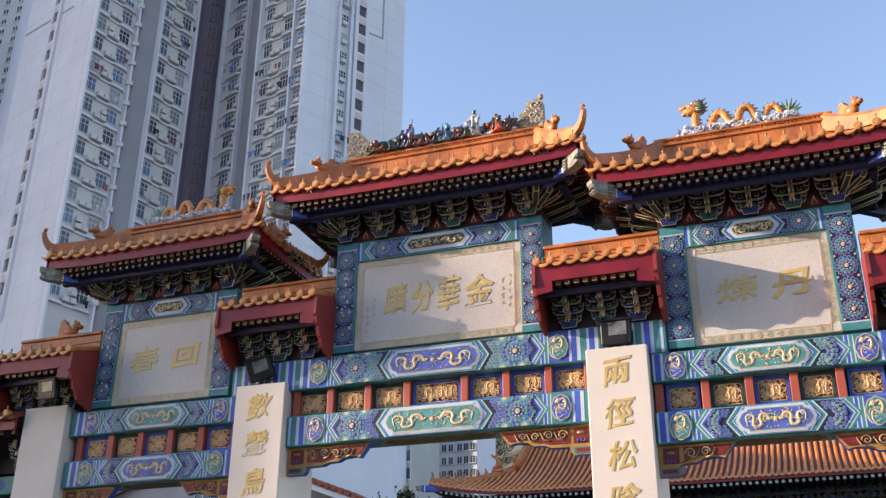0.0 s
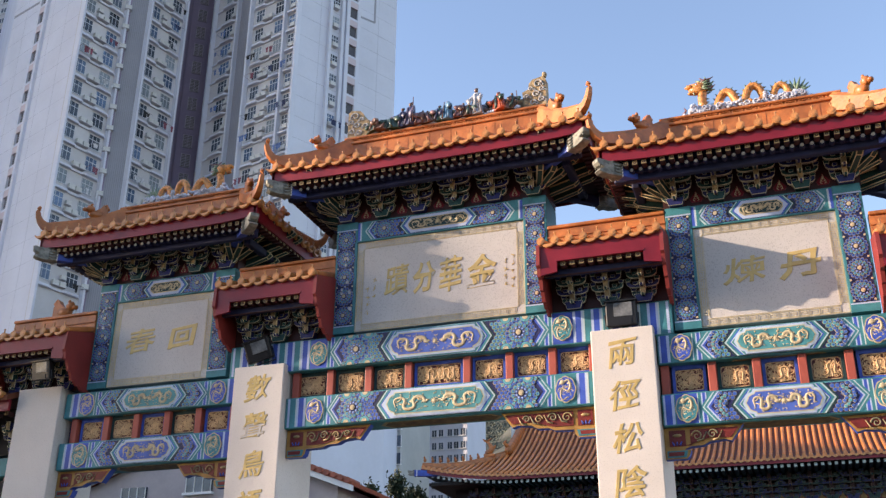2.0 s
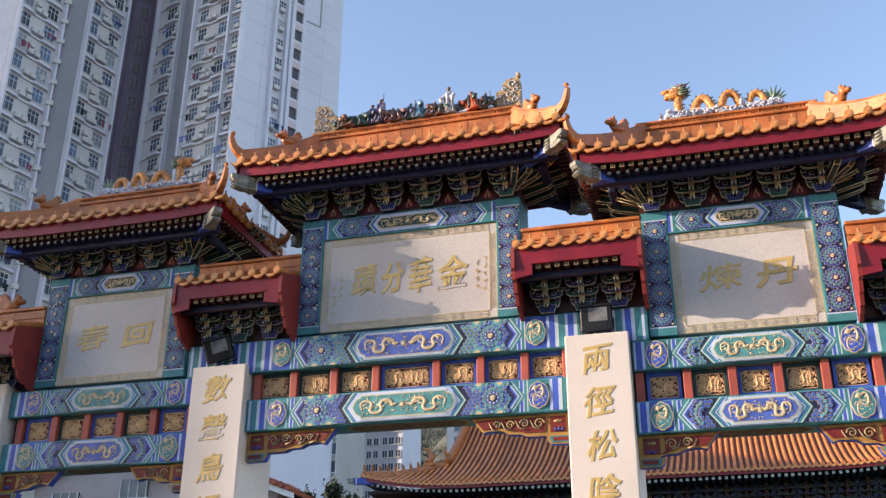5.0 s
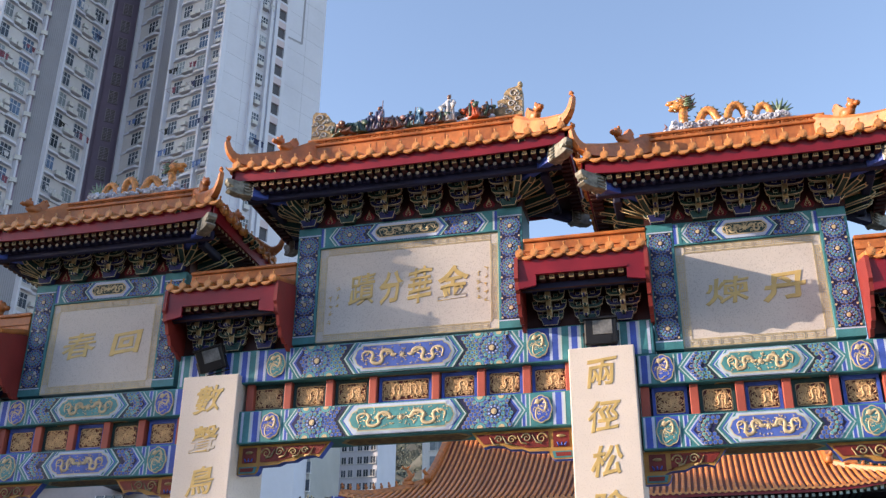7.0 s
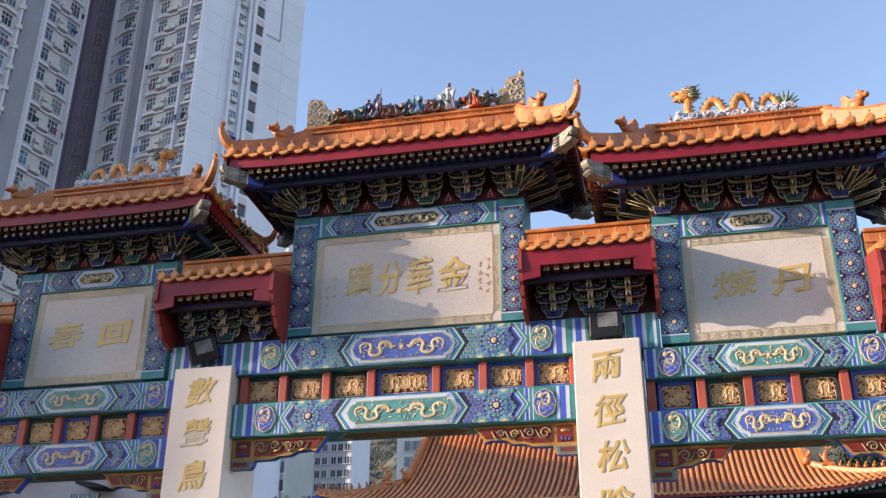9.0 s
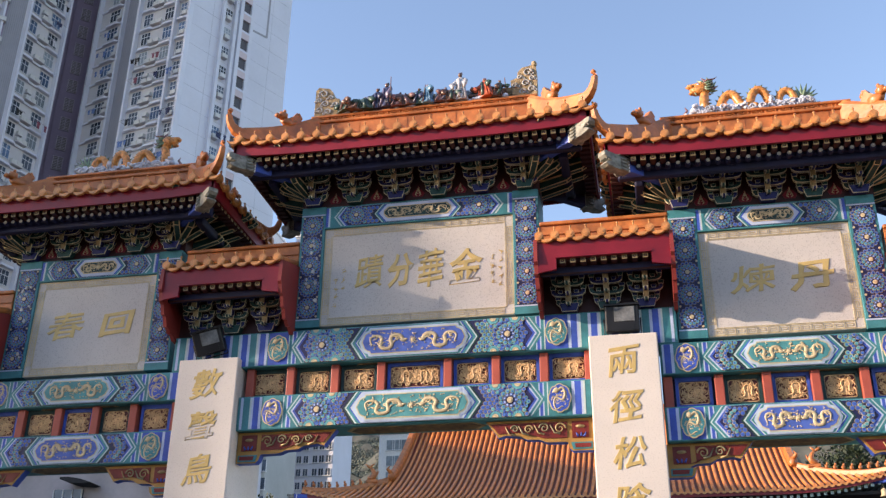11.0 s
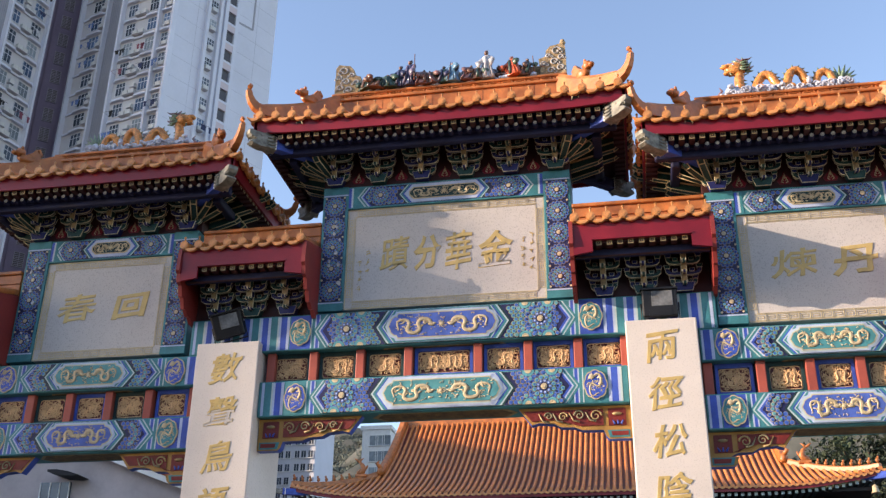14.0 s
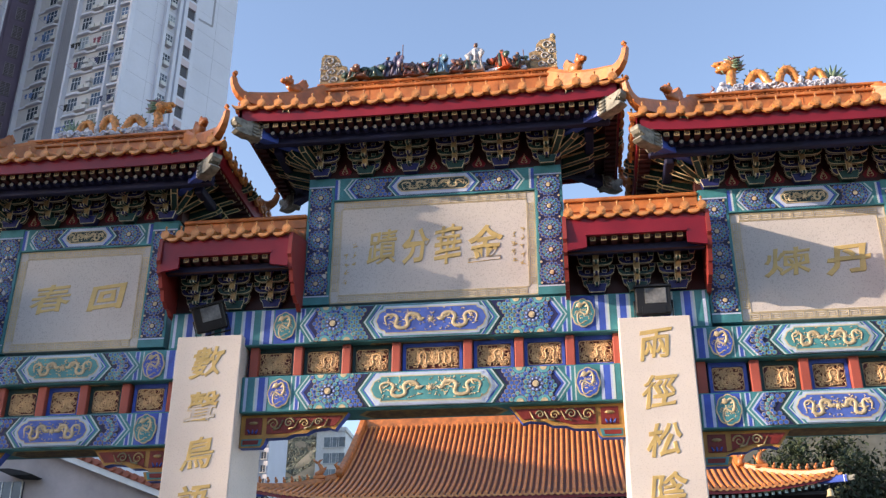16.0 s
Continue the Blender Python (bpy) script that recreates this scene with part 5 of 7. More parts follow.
    tube(bm, [(X(hx - 0.08), -0.045, hz - 0.06), (X(hx - 0.06), -0.05, hz - 0.11)], [0.012, 0.002], 5, 2)
    # legs with claws
    for u, d in ((-0.30, 1), (-0.02, 1), (0.22, -1)):
        x = u
        tube(bm, [(X(x), -0.04, z + 0.14), (X(x + 0.07 * d), -0.08, z + 0.09), (X(x + 0.11 * d), -0.08, z + 0.04)], [0.03, 0.022, 0.014], 6, 0)
        for j in range(3):
            tube(bm, [(X(x + 0.11 * d), -0.08, z + 0.045), (X(x + (0.14 + 0.012 * j) * d), -0.09 - 0.01 * j, z + 0.055 - 0.022 * j)], [0.011, 0.003], 4, 3)
    # leafy tail
    for j in range(9):
        a = radians(20 + 17 * j)
        L = 0.23 - 0.014 * abs(j - 3)
        tx, tz = 0.56, z + 0.13
        tube(bm, [(X(tx), -0.02, tz), (X(tx + math.cos(a) * L * 0.55), -0.02 + 0.01 * (j % 3), tz + math.sin(a) * L * 0.5), (X(tx + math.cos(a) * L), -0.02, tz + math.sin(a) * L * 0.95)], [0.012, 0.022, 0.003], 5, 2, 0.4)
    # loose flame at the front
    tube(bm, [(X(-0.72), -0.03, z + 0.02), (X(-0.745), -0.03, z + 0.08), (X(-0.715), -0.03, z + 0.12), (X(-0.74), -0.03, z + 0.165)], [0.022, 0.02, 0.016, 0.004], 6, 3)
    return solid("dragon_sculpture", bm, [DRAGON, CLOUD, LEAFG, ROBES["plum"]], label, "sculpture", "dragons on the ridges")


ridge_dragon(3.87, 8.045, 1, "orange glazed dragon sculpture on pale clouds on a roof ridge")
ridge_dragon(-3.86, 8.045, -1, "orange glazed dragon sculpture on pale clouds on a roof ridge")


# ---- relief panel and little figures on the middle ridge ----
zt = 8.545
CLOUDG = mat("grey weathered glaze", (0.42, 0.42, 0.42), 0.5, var=0.35, scale=25, bump=0.4)
ridge_panel = thing("ridge_panel", "ochre clay relief panel with scroll ends on the main ridge", "relief panel", (XC, 0, zt))
bm = bmesh.new()
prism(bm, [(-1.16, 0), (1.16, 0), (1.16, 0.20), (0.9, 0.215), (0.4, 0.225), (0, 0.23), (-0.5, 0.225), (-0.9, 0.215), (-1.16, 0.20)], -0.02, 0.05, 0)
part("back_slab", bm, PANELBG, ridge_panel)
for s in (-1, 1):
    bm = bmesh.new()
    prism(bm, [(s * 1.10, 0), (s * 1.40, 0), (s * 1.395, 0.42), (s * 1.36, 0.47), (s * 1.30, 0.455), (s * 1.22, 0.44), (s * 1.17, 0.38), (s * 1.16, 0.30), (s * 1.08, 0.27)], -0.07, 0.07, 0)
    part("scroll_end", bm, PANELBG, ridge_panel, "stepped clay end block")
    for x, z, r in ((1.29, 0.36, 0.06), (1.26, 0.21, 0.05), (1.33, 0.12, 0.045), (1.22, 0.09, 0.045), (1.13, 0.19, 0.035), (1.34, 0.27, 0.035), (1.19, 0.30, 0.03)):
        bm = bmesh.new()
        spiral(bm, s * x, z, r, 1.4, -0.075, 0, s, 0.013)
        spiral(bm, s * (x + 0.05), z - 0.02, r * 0.6, 1.2, -0.073, 0, -s, 0.010)
        part("cloud_scroll", bm, CLOUDG, ridge_panel, "pale cloud scroll in relief")
bm = bmesh.new()
blob(bm, (1.365, 0, 0.52), (0.035, 0.035, 0.05), 0, 8, 0.2)
part("finial", bm, PANELBG, ridge_panel)
bm = bmesh.new()
rng = random.Random(9)
for k in range(60):
    u = -1.02 + 2.04 * k / 59
    blob(bm, (u, -0.09 + rng.uniform(-0.03, 0.03), 0.012 + rng.uniform(0, 0.02)), (0.04, 0.03, 0.032), 0, 6, 0.5)
for k in range(34):
    u = rng.uniform(0.1, 1.05) * rng.choice((-1, 1, 1))
    spiral(bm, u, rng.uniform(0.07, 0.2), rng.uniform(0.03, 0.05), 1.3, -0.03, 0, 1, 0.010)
part("cloud_base", bm, CLOUD, ridge_panel, "foamy pale cloud strip")

bm = bmesh.new()
for k in range(46):
    u = rng.uniform(-1.05, 0.95)
    blob(bm, (u, -0.05 + rng.uniform(-0.03, 0.02), rng.uniform(0.03, 0.19)), (rng.uniform(0.03, 0.06), 0.03, rng.uniform(0.02, 0.05)), k % 3, 7, 0.5)
part("rock_relief", bm, [ROBES["brown"], ROBES["green"], ROBES["plum"]], ridge_panel, "dark brown and green rockwork relief")


def figurine(x, h, robe, sleeve, lean=0.0, wide=1.0, seed=0):
    """A plain robed shape with wide sleeves."""
    bm = bmesh.new()
    w = 0.082 * wide
    rng = random.Random(seed)
    tw = rng.uniform(-0.02, 0.02)
    tube(bm, [(tw, 0, 0), (tw, 0, h * 0.10), (tw + lean * 0.3, 0, h * 0.36), (lean * 0.7, 0, h * 0.58), (lean, 0, h * 0.74), (lean, 0, h * 0.80)], [w * 1.1, w, w * 0.72, w * 0.66, w * 0.62, w * 0.2], 10, 0, 0.8)
    blob(bm, (lean, -0.01, h * 0.865), (h * 0.062, h * 0.062, h * 0.075), 2, 8)
    blob(bm, (lean, 0.008, h * 0.93), (h * 0.06, h * 0.055, h * 0.05), 0, 7, 0.4)
    a0 = rng.uniform(0.35, 0.62)
    for s in (-1, 1):
        up = a0 if s > 0 else 0.5
        tube(bm, [(lean + s * w * 0.5, 0, h * 0.72), (lean + s * w * 0.85, -0.03, h * 0.58), (lean + s * w * 0.9, -0.07, h * up), (lean + s * w * 0.8, -0.07, h * (up - 0.16))], [w * 0.3, w * 0.36, w * 0.46, w * 0.12], 7, 1 if s > 0 else 0, 0.6)
    if seed % 3 == 1:
        tube(bm, [(w * 1.3, -0.06, h * 0.05), (w * 1.4, -0.06, h * 0.95)], [0.006, 0.005], 5, 2)
    tube(bm, [(lean, -w * 0.55, h * 0.7), (lean * 0.7, -w * 0.62, h * 0.45), (tw, -w * 0.8, h * 0.06)], [0.012, 0.016, 0.02], 5, 1)
    for k in range(6):
        a = -1 + k * 0.4
        tube(bm, [(a * w * 0.9, -w * 0.6, h * 0.02), (a * w * 0.5 + lean * 0.5, -w * 0.5, h * 0.5)], [0.012, 0.005], 5, 0)
    return solid("figurine", bm, [ROBES[robe], ROBES[sleeve], ROBES["brown"]], f"small {robe} glazed robed clay figure on the ridge", "figurine", "figures on the main ridge", at=Matrix.Translation((XC + x, -0.10, zt + 0.015)) @ pose(0, 0, 0, 0, (seed * 37 % 13) - 6, (seed * 53 % 70) - 35) @ Matrix.Scale(1.12, 4))


for k, (x, h, robe, sl, ln, wd) in enumerate([(-0.98, 0.20, "green", "brown", 0.02, 1.2), (-0.86, 0.17, "brown", "brown", 0.0, 1.5), (-0.72, 0.20, "green", "green", -0.02, 1.3), (-0.58, 0.30, "navy", "navy", 0.0, 0.9),
        (-0.46, 0.36, "navy", "violet", 0.01, 1.15), (-0.30, 0.22, "plum", "brown", 0.02, 1.2), (-0.18, 0.20, "brown", "plum", -0.02, 1.1), (-0.07, 0.24, "green", "navy", 0.0, 0.9), (0.06, 0.28, "blue", "blue", -0.01, 1.25),
        (0.24, 0.23, "plum", "navy", 0.03, 1.1), (0.36, 0.20, "brown", "green", 0.0, 1.1), (0.48, 0.40, "grey", "grey", 0.0, 1.0), (0.80, 0.30, "orange", "green", -0.02, 1.2), (0.92, 0.24, "brown", "green", 0.05, 0.8)]):
    figurine(x, h, robe, sl, ln, wd, k)


# ---- temple hall behind ----
def ridge_finial(bm, h, s):
    """An upright glazed fish: stepped foot, swelling body, fins and a forked curling tail."""
    box(bm, (-h * 0.30, -h * 0.16, 0), (h * 0.30, h * 0.16, h * 0.16), 0, h * 0.03)
    tube(bm, [(s * h * 0.22, 0, h * 0.20), (0, 0, h * 0.24), (-s * h * 0.14, 0, h * 0.45), (-s * h * 0.02, 0, h * 0.68), (s * h * 0.12, 0, h * 0.82)], [h * 0.13, h * 0.20, h * 0.16, h * 0.10, h * 0.05], 8, 0)
    for d in (-1, 1):
        tube(bm, [(s * h * 0.10, 0, h * 0.80), (s * h * (0.16 + 0.12 * d), 0, h * 0.92), (s * h * (0.14 + 0.26 * d), 0, h * 1.02)], [h * 0.06, h * 0.06, h * 0.012], 6, 0, 0.5)
        tube(bm, [(-s * h * 0.10, 0, h * 0.4), (-s * h * 0.28, d * h * 0.06, h * 0.5), (-s * h * 0.34, d * h * 0.06, h * 0.64)], [h * 0.06, h * 0.05, h * 0.01], 5, 0, 0.5)


TTILE = mat("orange temple tile", (0.60, 0.205, 0.055), 0.38, var=0.22, scale=2.0, fine=14, coat=0.3, rnd=0.12)
temple = thing("temple_hall", "large temple hall with orange tiled hip and gable roof", "temple", (-0.9, 48, 0))
TX, TE, TY, TZ = -0.9, 11.55, 39.0, 17.9       # centre, eave height, eave line, ridge base height
RY = 48.2
THW, TGW = 14.1, 10.3                          # half width of eave, of the gables


def slope(v):
    """Height along the sagging slope, v from eave to ridge."""
    return TE + 0.25 + (TZ - TE - 0.25) * (0.55 * v + 0.45 * v * v)


def lift(x):
    a = max(0.0, (abs(x) - 8.5) / (THW - 8.5))
    return 0.65 * a ** 2.2


def vmax(x):
    return 1.0 if abs(x) <= TGW else 0.40 * (THW - abs(x)) / (THW - TGW)


bm = bmesh.new()
NB = 94
pitch = 2 * THW / NB
for sy in (1, -1):
    for k in range(NB):
        xa, xb = -THW + k * pitch, -THW + (k + 1) * pitch
        xm = (xa + xb) / 2
        vm = max(0.02, vmax(xm))
        prev = None
        for j in range(11):
            v = vm * j / 10
            y = RY - sy * (RY - TY) * (1 - v)
            z = slope(v) + lift(xm) * (1 - v / 0.5 if v < 0.5 else 0) - 0.05
            cur = (bm.verts.new((TX + xa, y, z)), bm.verts.new((TX + xb, y, z)))
            if prev:
                bm.faces.new((prev[0], prev[1], cur[1], cur[0]))
            prev = cur
bmesh.ops.remove_doubles(bm, verts=bm.verts[:], dist=0.09)
t_roof = part("roof", bm, TROUGH, None, "sagging roof slope of orange glazed tiles")
t_roof.parent = temple
t_roof.matrix_parent_inverse = Matrix.Translation(temple.location).inverted()


def tpart(name, bm, mats, label="", at=None, parent=None):
    ob = part(name, bm, mats, parent or t_roof, label, at)
    return ob


bm = bmesh.new()
bm2 = bmesh.new()
for k in range(NB):
    x = -THW + (k + 0.5) * pitch
    vm = max(0.02, vmax(x))
    pts = []
    for j in range(13):
        v = vm * j / 12
        pts.append((TX + x, TY + (RY - TY) * v, slope(v) + lift(x) * (1 - v / 0.5 if v < 0.5 else 0)))
    me_bm = bmesh.new()
    tube(me_bm, pts, 0.085, 8, 0)
    tube(me_bm, [(TX + x, TY - 0.03, pts[0][2]), (TX + x, TY + 0.01, pts[0][2])], 0.10, 10, 0)
    tpart("barrel_tile", me_bm, TTILE)
    vs = [(-pitch / 2, 0.0), (-pitch * 0.3, -0.09), (0, -0.13), (pitch * 0.3, -0.09), (pitch / 2, 0.0)]
    prism(bm2, [(TX + x + pitch / 2 + a, pts[0][2] + b - 0.03) for a, b in vs], TY - 0.02, TY + 0.01, 0)
tpart("drip_tiles", bm2, TILEEND)
# ridges
bm = bmesh.new()
box(bm, (TX - TGW - 0.2, RY - 0.3, TZ - 0.4), (TX + TGW + 0.2, RY + 0.3, TZ + 0.55), 0, 0.05)
box(bm, (TX - TGW - 0.3, RY - 0.38, TZ + 0.55), (TX + TGW + 0.3, RY + 0.38, TZ + 0.75), 0, 0.05)
tpart("main_ridge", bm, RIDGE, "amber glazed main ridge")
for s in (-1, 1):
    bm = bmesh.new()
    path = []
    for j in range(13):
        v = 0.40 + 0.60 * j / 12
        path.append((TX + s * TGW, TY + (RY - TY) * v, slope(v) + 0.16))
    sweep(bm, path, [0.42] * 13, [0.62] * 13)
    blob(bm, (path[0][0], path[0][1] - 0.15, path[0][2] + 0.05), (0.2, 0.2, 0.26), 0, 9, 0.5)
    tube(bm, [(path[0][0], path[0][1] - 0.2, path[0][2] + 0.2), (path[0][0] + s * 0.2, path[0][1] - 0.3, path[0][2] + 0.45), (path[0][0] + s * 0.05, path[0][1] - 0.3, path[0][2] + 0.6)], [0.12, 0.09, 0.02], 6, 0)
    tpart("gable_ridge", bm, RIDGE, "curved glazed gable ridge")
    bm = bmesh.new()
    path = []
    for j in range(9):
        f = j / 8
        x = s * (TGW - 0.05 + (THW - TGW - 0.05) * f)
        v = 0.40 * (1 - f)
        path.append((TX + x, TY + 0.12 + (RY - TY) * v, slope(v) + lift(x) * (1 - v / 0.5) + 0.14))
    sweep(bm, path, [0.26] * 9, [0.36 - 0.02 * j for j in range(9)])
    hr = tpart("hip_ridge", bm, RIDGE, "glazed hip ridge with small ridge figures")
    for j in range(8):
        f = 0.38 + 0.6 * j / 7
        i = min(7, int(f * 8))
        p = Vector(path[i]).lerp(Vector(path[i + 1]), f * 8 - i)
        bm = bmesh.new()
        blob(bm, (0, 0, 0.12), (0.10, 0.07, 0.10), 0, 7, 0.2)
        blob(bm, (s * 0.04, 0, 0.26), (0.06, 0.05, 0.07), 0, 6)
        tpart("ridge_beast", bm, RIDGE, "", Matrix.Translation(p + Vector((0, 0, 0.12))))
    p = Vector(path[2])
    bm = bmesh.new()
    ridge_finial(bm, 1.0, s)
    tpart("hip_finial", bm, RIDGE, "upright glazed finial", Matrix.Translation(p + Vector((0, 0, 0.1))))
    # gable wall and blue corner beam
    bm = bmesh.new()
    prism(bm, [(RY - 4.8, slope(0.42)), (RY + 4.8, slope(0.42)), (RY, TZ)], TX + s * (TGW - 0.35), TX + s * (TGW - 0.25), 0, plane="yz")
    tpart("gable_wall", bm, CRIMSON)
    bm = bmesh.new()
    box(bm, (-0.9, -0.12, -0.16), (0.45, 0.12, 0.16), 0, 0.02)
    box(bm, (0.30, -0.125, -0.165), (0.34, 0.125, 0.165), 1)
    c = Vector((TX + s * (THW - 0.1), TY + 0.1, TE + 0.55))
    tpart("corner_beam", bm, [BLUE, WHITEPT], "blue corner beam with beast end", Matrix.Translation(c) @ pose(0, 0, 0, 0, 0, -20 if s > 0 else 200))
    tpart("dragon_head", HEAD, None, "", Matrix.Translation(c + Vector((s * 0.5, -0.17, 0))) @ pose(0, 0, 0, 0, 0, -20 if s > 0 else 200) @ Matrix.Scale(1.5, 4))
# bell at the far corner
bm = bmesh.new()
tube(bm, [(0, 0, 0.35), (0, 0, 0.0)], 0.012, 5, 0)
tube(bm, [(0, 0, 0.02), (0, 0, -0.05), (0, 0, -0.28), (0, 0, -0.36)], [0.05, 0.12, 0.15, 0.20], 10, 0)
tpart("wind_bell", bm, GOLD, "bronze wind bell", Matrix.Translation((TX + THW - 0.45, TY + 0.3, TE + 0.15)))
# eaves: board, rafters with white ends, brackets, painted frieze
bm = bmesh.new()
prev = None
for k in range(NB + 1):
    x0 = -THW + k * pitch
    z = slope(0) + lift(x0)
    cur = [bm.verts.new((TX + x0, y, z + dz)) for y, dz in ((TY + 0.06, -0.27), (TY + 0.06, -0.09), (TY + 0.14, -0.09), (TY + 0.14, -0.27))]
    if prev:
        for q in range(4):
            bm.faces.new((prev[q], prev[(q + 1) % 4], cur[(q + 1) % 4], cur[q]))
    prev = cur
tpart("eave_board", bm, CRIMSON)
bm = bmesh.new()
box(bm, (-0.08, 0, -0.08), (0.08, 1.6, 0.08), 0)
box(bm, (-0.07, -0.01, -0.07), (0.07, 0.005, 0.07), 1)
TR = mesh_of("rafter", bm, [DTEAL, LIGHT])
for k in range(int(2 * THW / 0.30)):
    x = -THW + 0.3 + k * 0.30
    tpart("rafter", TR, None, "", (TX + x, TY + 0.28, slope(0) + lift(x) - 0.36))
# near-black purlin and soffit, with the temple's eave shade in their colour
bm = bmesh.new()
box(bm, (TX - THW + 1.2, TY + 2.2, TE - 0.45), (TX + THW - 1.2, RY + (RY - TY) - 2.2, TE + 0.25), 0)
purlin = part("eave_purlin", bm, DARK, temple, "timber darkened for the shade under the eaves")
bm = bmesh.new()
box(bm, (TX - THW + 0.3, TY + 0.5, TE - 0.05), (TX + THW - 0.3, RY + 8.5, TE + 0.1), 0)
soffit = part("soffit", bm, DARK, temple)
for o in (purlin, soffit):
    o.matrix_parent_inverse = Matrix.Translation(temple.location).inverted()
bm = bmesh.new()
box(bm, (TX - THW + 2.2, TY + 2.5, TE - 1.9), (TX + THW - 2.2, RY + 6.4, TE - 0.4), 0)
frieze = part("frieze", bm, [DRED], temple, "bracketed frieze darkened for the shade under the eaves")
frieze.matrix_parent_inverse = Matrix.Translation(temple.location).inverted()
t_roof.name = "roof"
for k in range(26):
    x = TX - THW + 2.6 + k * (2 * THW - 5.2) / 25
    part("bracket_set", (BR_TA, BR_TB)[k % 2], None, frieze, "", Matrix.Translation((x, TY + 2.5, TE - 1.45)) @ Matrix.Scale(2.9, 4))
    bm = bmesh.new()
    prism(bm, [(-0.22, 0), (0.22, 0), (0.3, 0.18), (0.18, 0.36), (0, 0.55), (-0.18, 0.36), (-0.3, 0.18)], -0.03, 0.0, 0)
    prism(bm, [(-0.12, 0.06), (0.12, 0.06), (0.16, 0.16), (0, 0.38), (-0.16, 0.16)], -0.04, 0.0, 1)
    part("flame_panel", bm, [CRIMSON, OCHRE], frieze, "", (x + (2 * THW - 5.2) / 50, TY + 2.48, TE - 1.5))
bm = bmesh.new()
box(bm, (TX - THW + 2.0, TY + 2.35, TE - 2.35), (TX + THW - 2.0, TY + 2.7, TE - 1.75), 0, 0.03)
for k in range(16):
    x = TX - THW + 3.1 + k * 1.5
    for t, mi, dy in ((0.62, 1, 0.01), (0.54, 2, 0.02), (0.40, 3, 0.03)):
        hexagon(bm, x, TE - 2.05, t, 0.2, 0.46 - 0.06 * dy * 30, TY + 2.35 - dy, mi)
part("painted_beam", bm, [BLUE, LIGHT, TEAL, DTEAL], frieze, "blue and turquoise painted frieze beam")
bm = bmesh.new()
box(bm, (TX - THW + 2.4, TY + 3.0, 0), (TX + THW - 2.4, RY + 6, TE - 2.3), 0)
hw = part("hall_wall", bm, POSTRED, temple, "red hall walls")
hw.matrix_parent_inverse = Matrix.Translation(temple.location).inverted()
for k in range(7):
    x = TX - THW + 2.8 + k * (2 * THW - 5.6) / 6
    bm = bmesh.new()
    tube(bm, [(x, TY + 2.6, 0), (x, TY + 2.6, TE - 2.3)], 0.32, 16, 0)
    c = part("column", bm, POSTRED, temple, "red round column")
    c.matrix_parent_inverse = Matrix.Translation(temple.location).inverted()

# ---- apartment tower ----
CONC = mat("white panelled concrete", (0.64, 0.65, 0.72), 0.7, var=0.06, scale=0.15, fine=2.0, bump=0.05)
CONC2 = mat("cream painted concrete", (0.56, 0.54, 0.545), 0.7, var=0.08, scale=0.2, fine=2.0, bump=0.05)
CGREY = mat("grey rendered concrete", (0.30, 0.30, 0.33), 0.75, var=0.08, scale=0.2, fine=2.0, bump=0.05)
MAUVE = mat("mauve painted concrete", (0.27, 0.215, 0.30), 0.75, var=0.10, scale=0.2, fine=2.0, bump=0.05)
PINK = mat("pale pink paint", (0.60, 0.50, 0.52), 0.7, var=0.06, scale=0.3, fine=3)
PANE = mat("dark window glass", (0.07, 0.09, 0.12), 0.08, var=0.4, scale=0.8, fine=3, bump=0.0, rnd=0.5)
CURTAIN = mat("pale curtain", (0.22, 0.26, 0.29), 0.5, var=0.25, scale=1.2, fine=6, bump=0.0, rnd=0.35)
ACW = mat("off white appliance casing", (0.58, 0.57, 0.54), 0.5, var=0.1, scale=3, fine=10)
GROOVE = mat("dirty grey groove", (0.24, 0.24, 0.27), 0.8, var=0.2, scale=0.3, fine=3)
JOINT = mat("grey sealant joint", (0.44, 0.45, 0.51), 0.8, var=0.1, scale=0.3, fine=3)
# dark grey that holds the shade inside the stair openings
LANDING = mat("grey landing with shade in it", (0.10, 0.10, 0.115), 0.8, var=0.2, scale=0.7, fine=4)
HOLE = mat("dark window recess", (0.03, 0.03, 0.045), 0.3, var=0.3, scale=0.7, fine=4, bump=0.0)
FLOOR = 3.25


def P(x110, Y):
    """Plan point from its bearing on the line y = 110."""
    k = (Y + 11.2) / 121.2
    return Vector((4.2 + (x110 - 4.2) * k, Y, 0))


tower = thing("apartment_tower", "very tall white residential tower with rows of windows and air conditioners", "apartment tower", (-80, 115, 0))
TI = Matrix.Translation(tower.location).inverted()


def tw(name, bm, mats, label="", parent=None, at=None):
    ob = part(name, bm, mats, parent or tower, label, at)
    if parent is None:
        ob.matrix_parent_inverse = TI
    return ob


def wall_between(a, b, z0, z1, m, name, label="", thick=0.5):
    bm = bmesh.new()
    d = (b - a).normalized()
    n = Vector((d.y, -d.x, 0))
    pts = [a, b, b - n * -thick * -1, a - n * -thick * -1]
    pts = [a, b, b - n * thick, a - n * thick]
    prism(bm, [(p.x, p.y) for p in pts], z0, z1, 0, plane="xy")
    return tw(name, bm, m, label)


ZT = 143.0
V = dict(w0=P(-124.0, 86.4), w1=P(-108.6, 79.1), a1=P(-99.0, 85.6), c1=P(-93.9, 87.7), b1=P(-86.4, 93.8), r0=P(-86.4, 100.1), r1=P(-79.7, 103.4),
         d0=P(-79.7, 100.6), d1=P(-75.2, 98.8), c2=P(-72.7, 95.1), e1=P(-64.0, 92.9), f1=P(-47.0, 108.5))
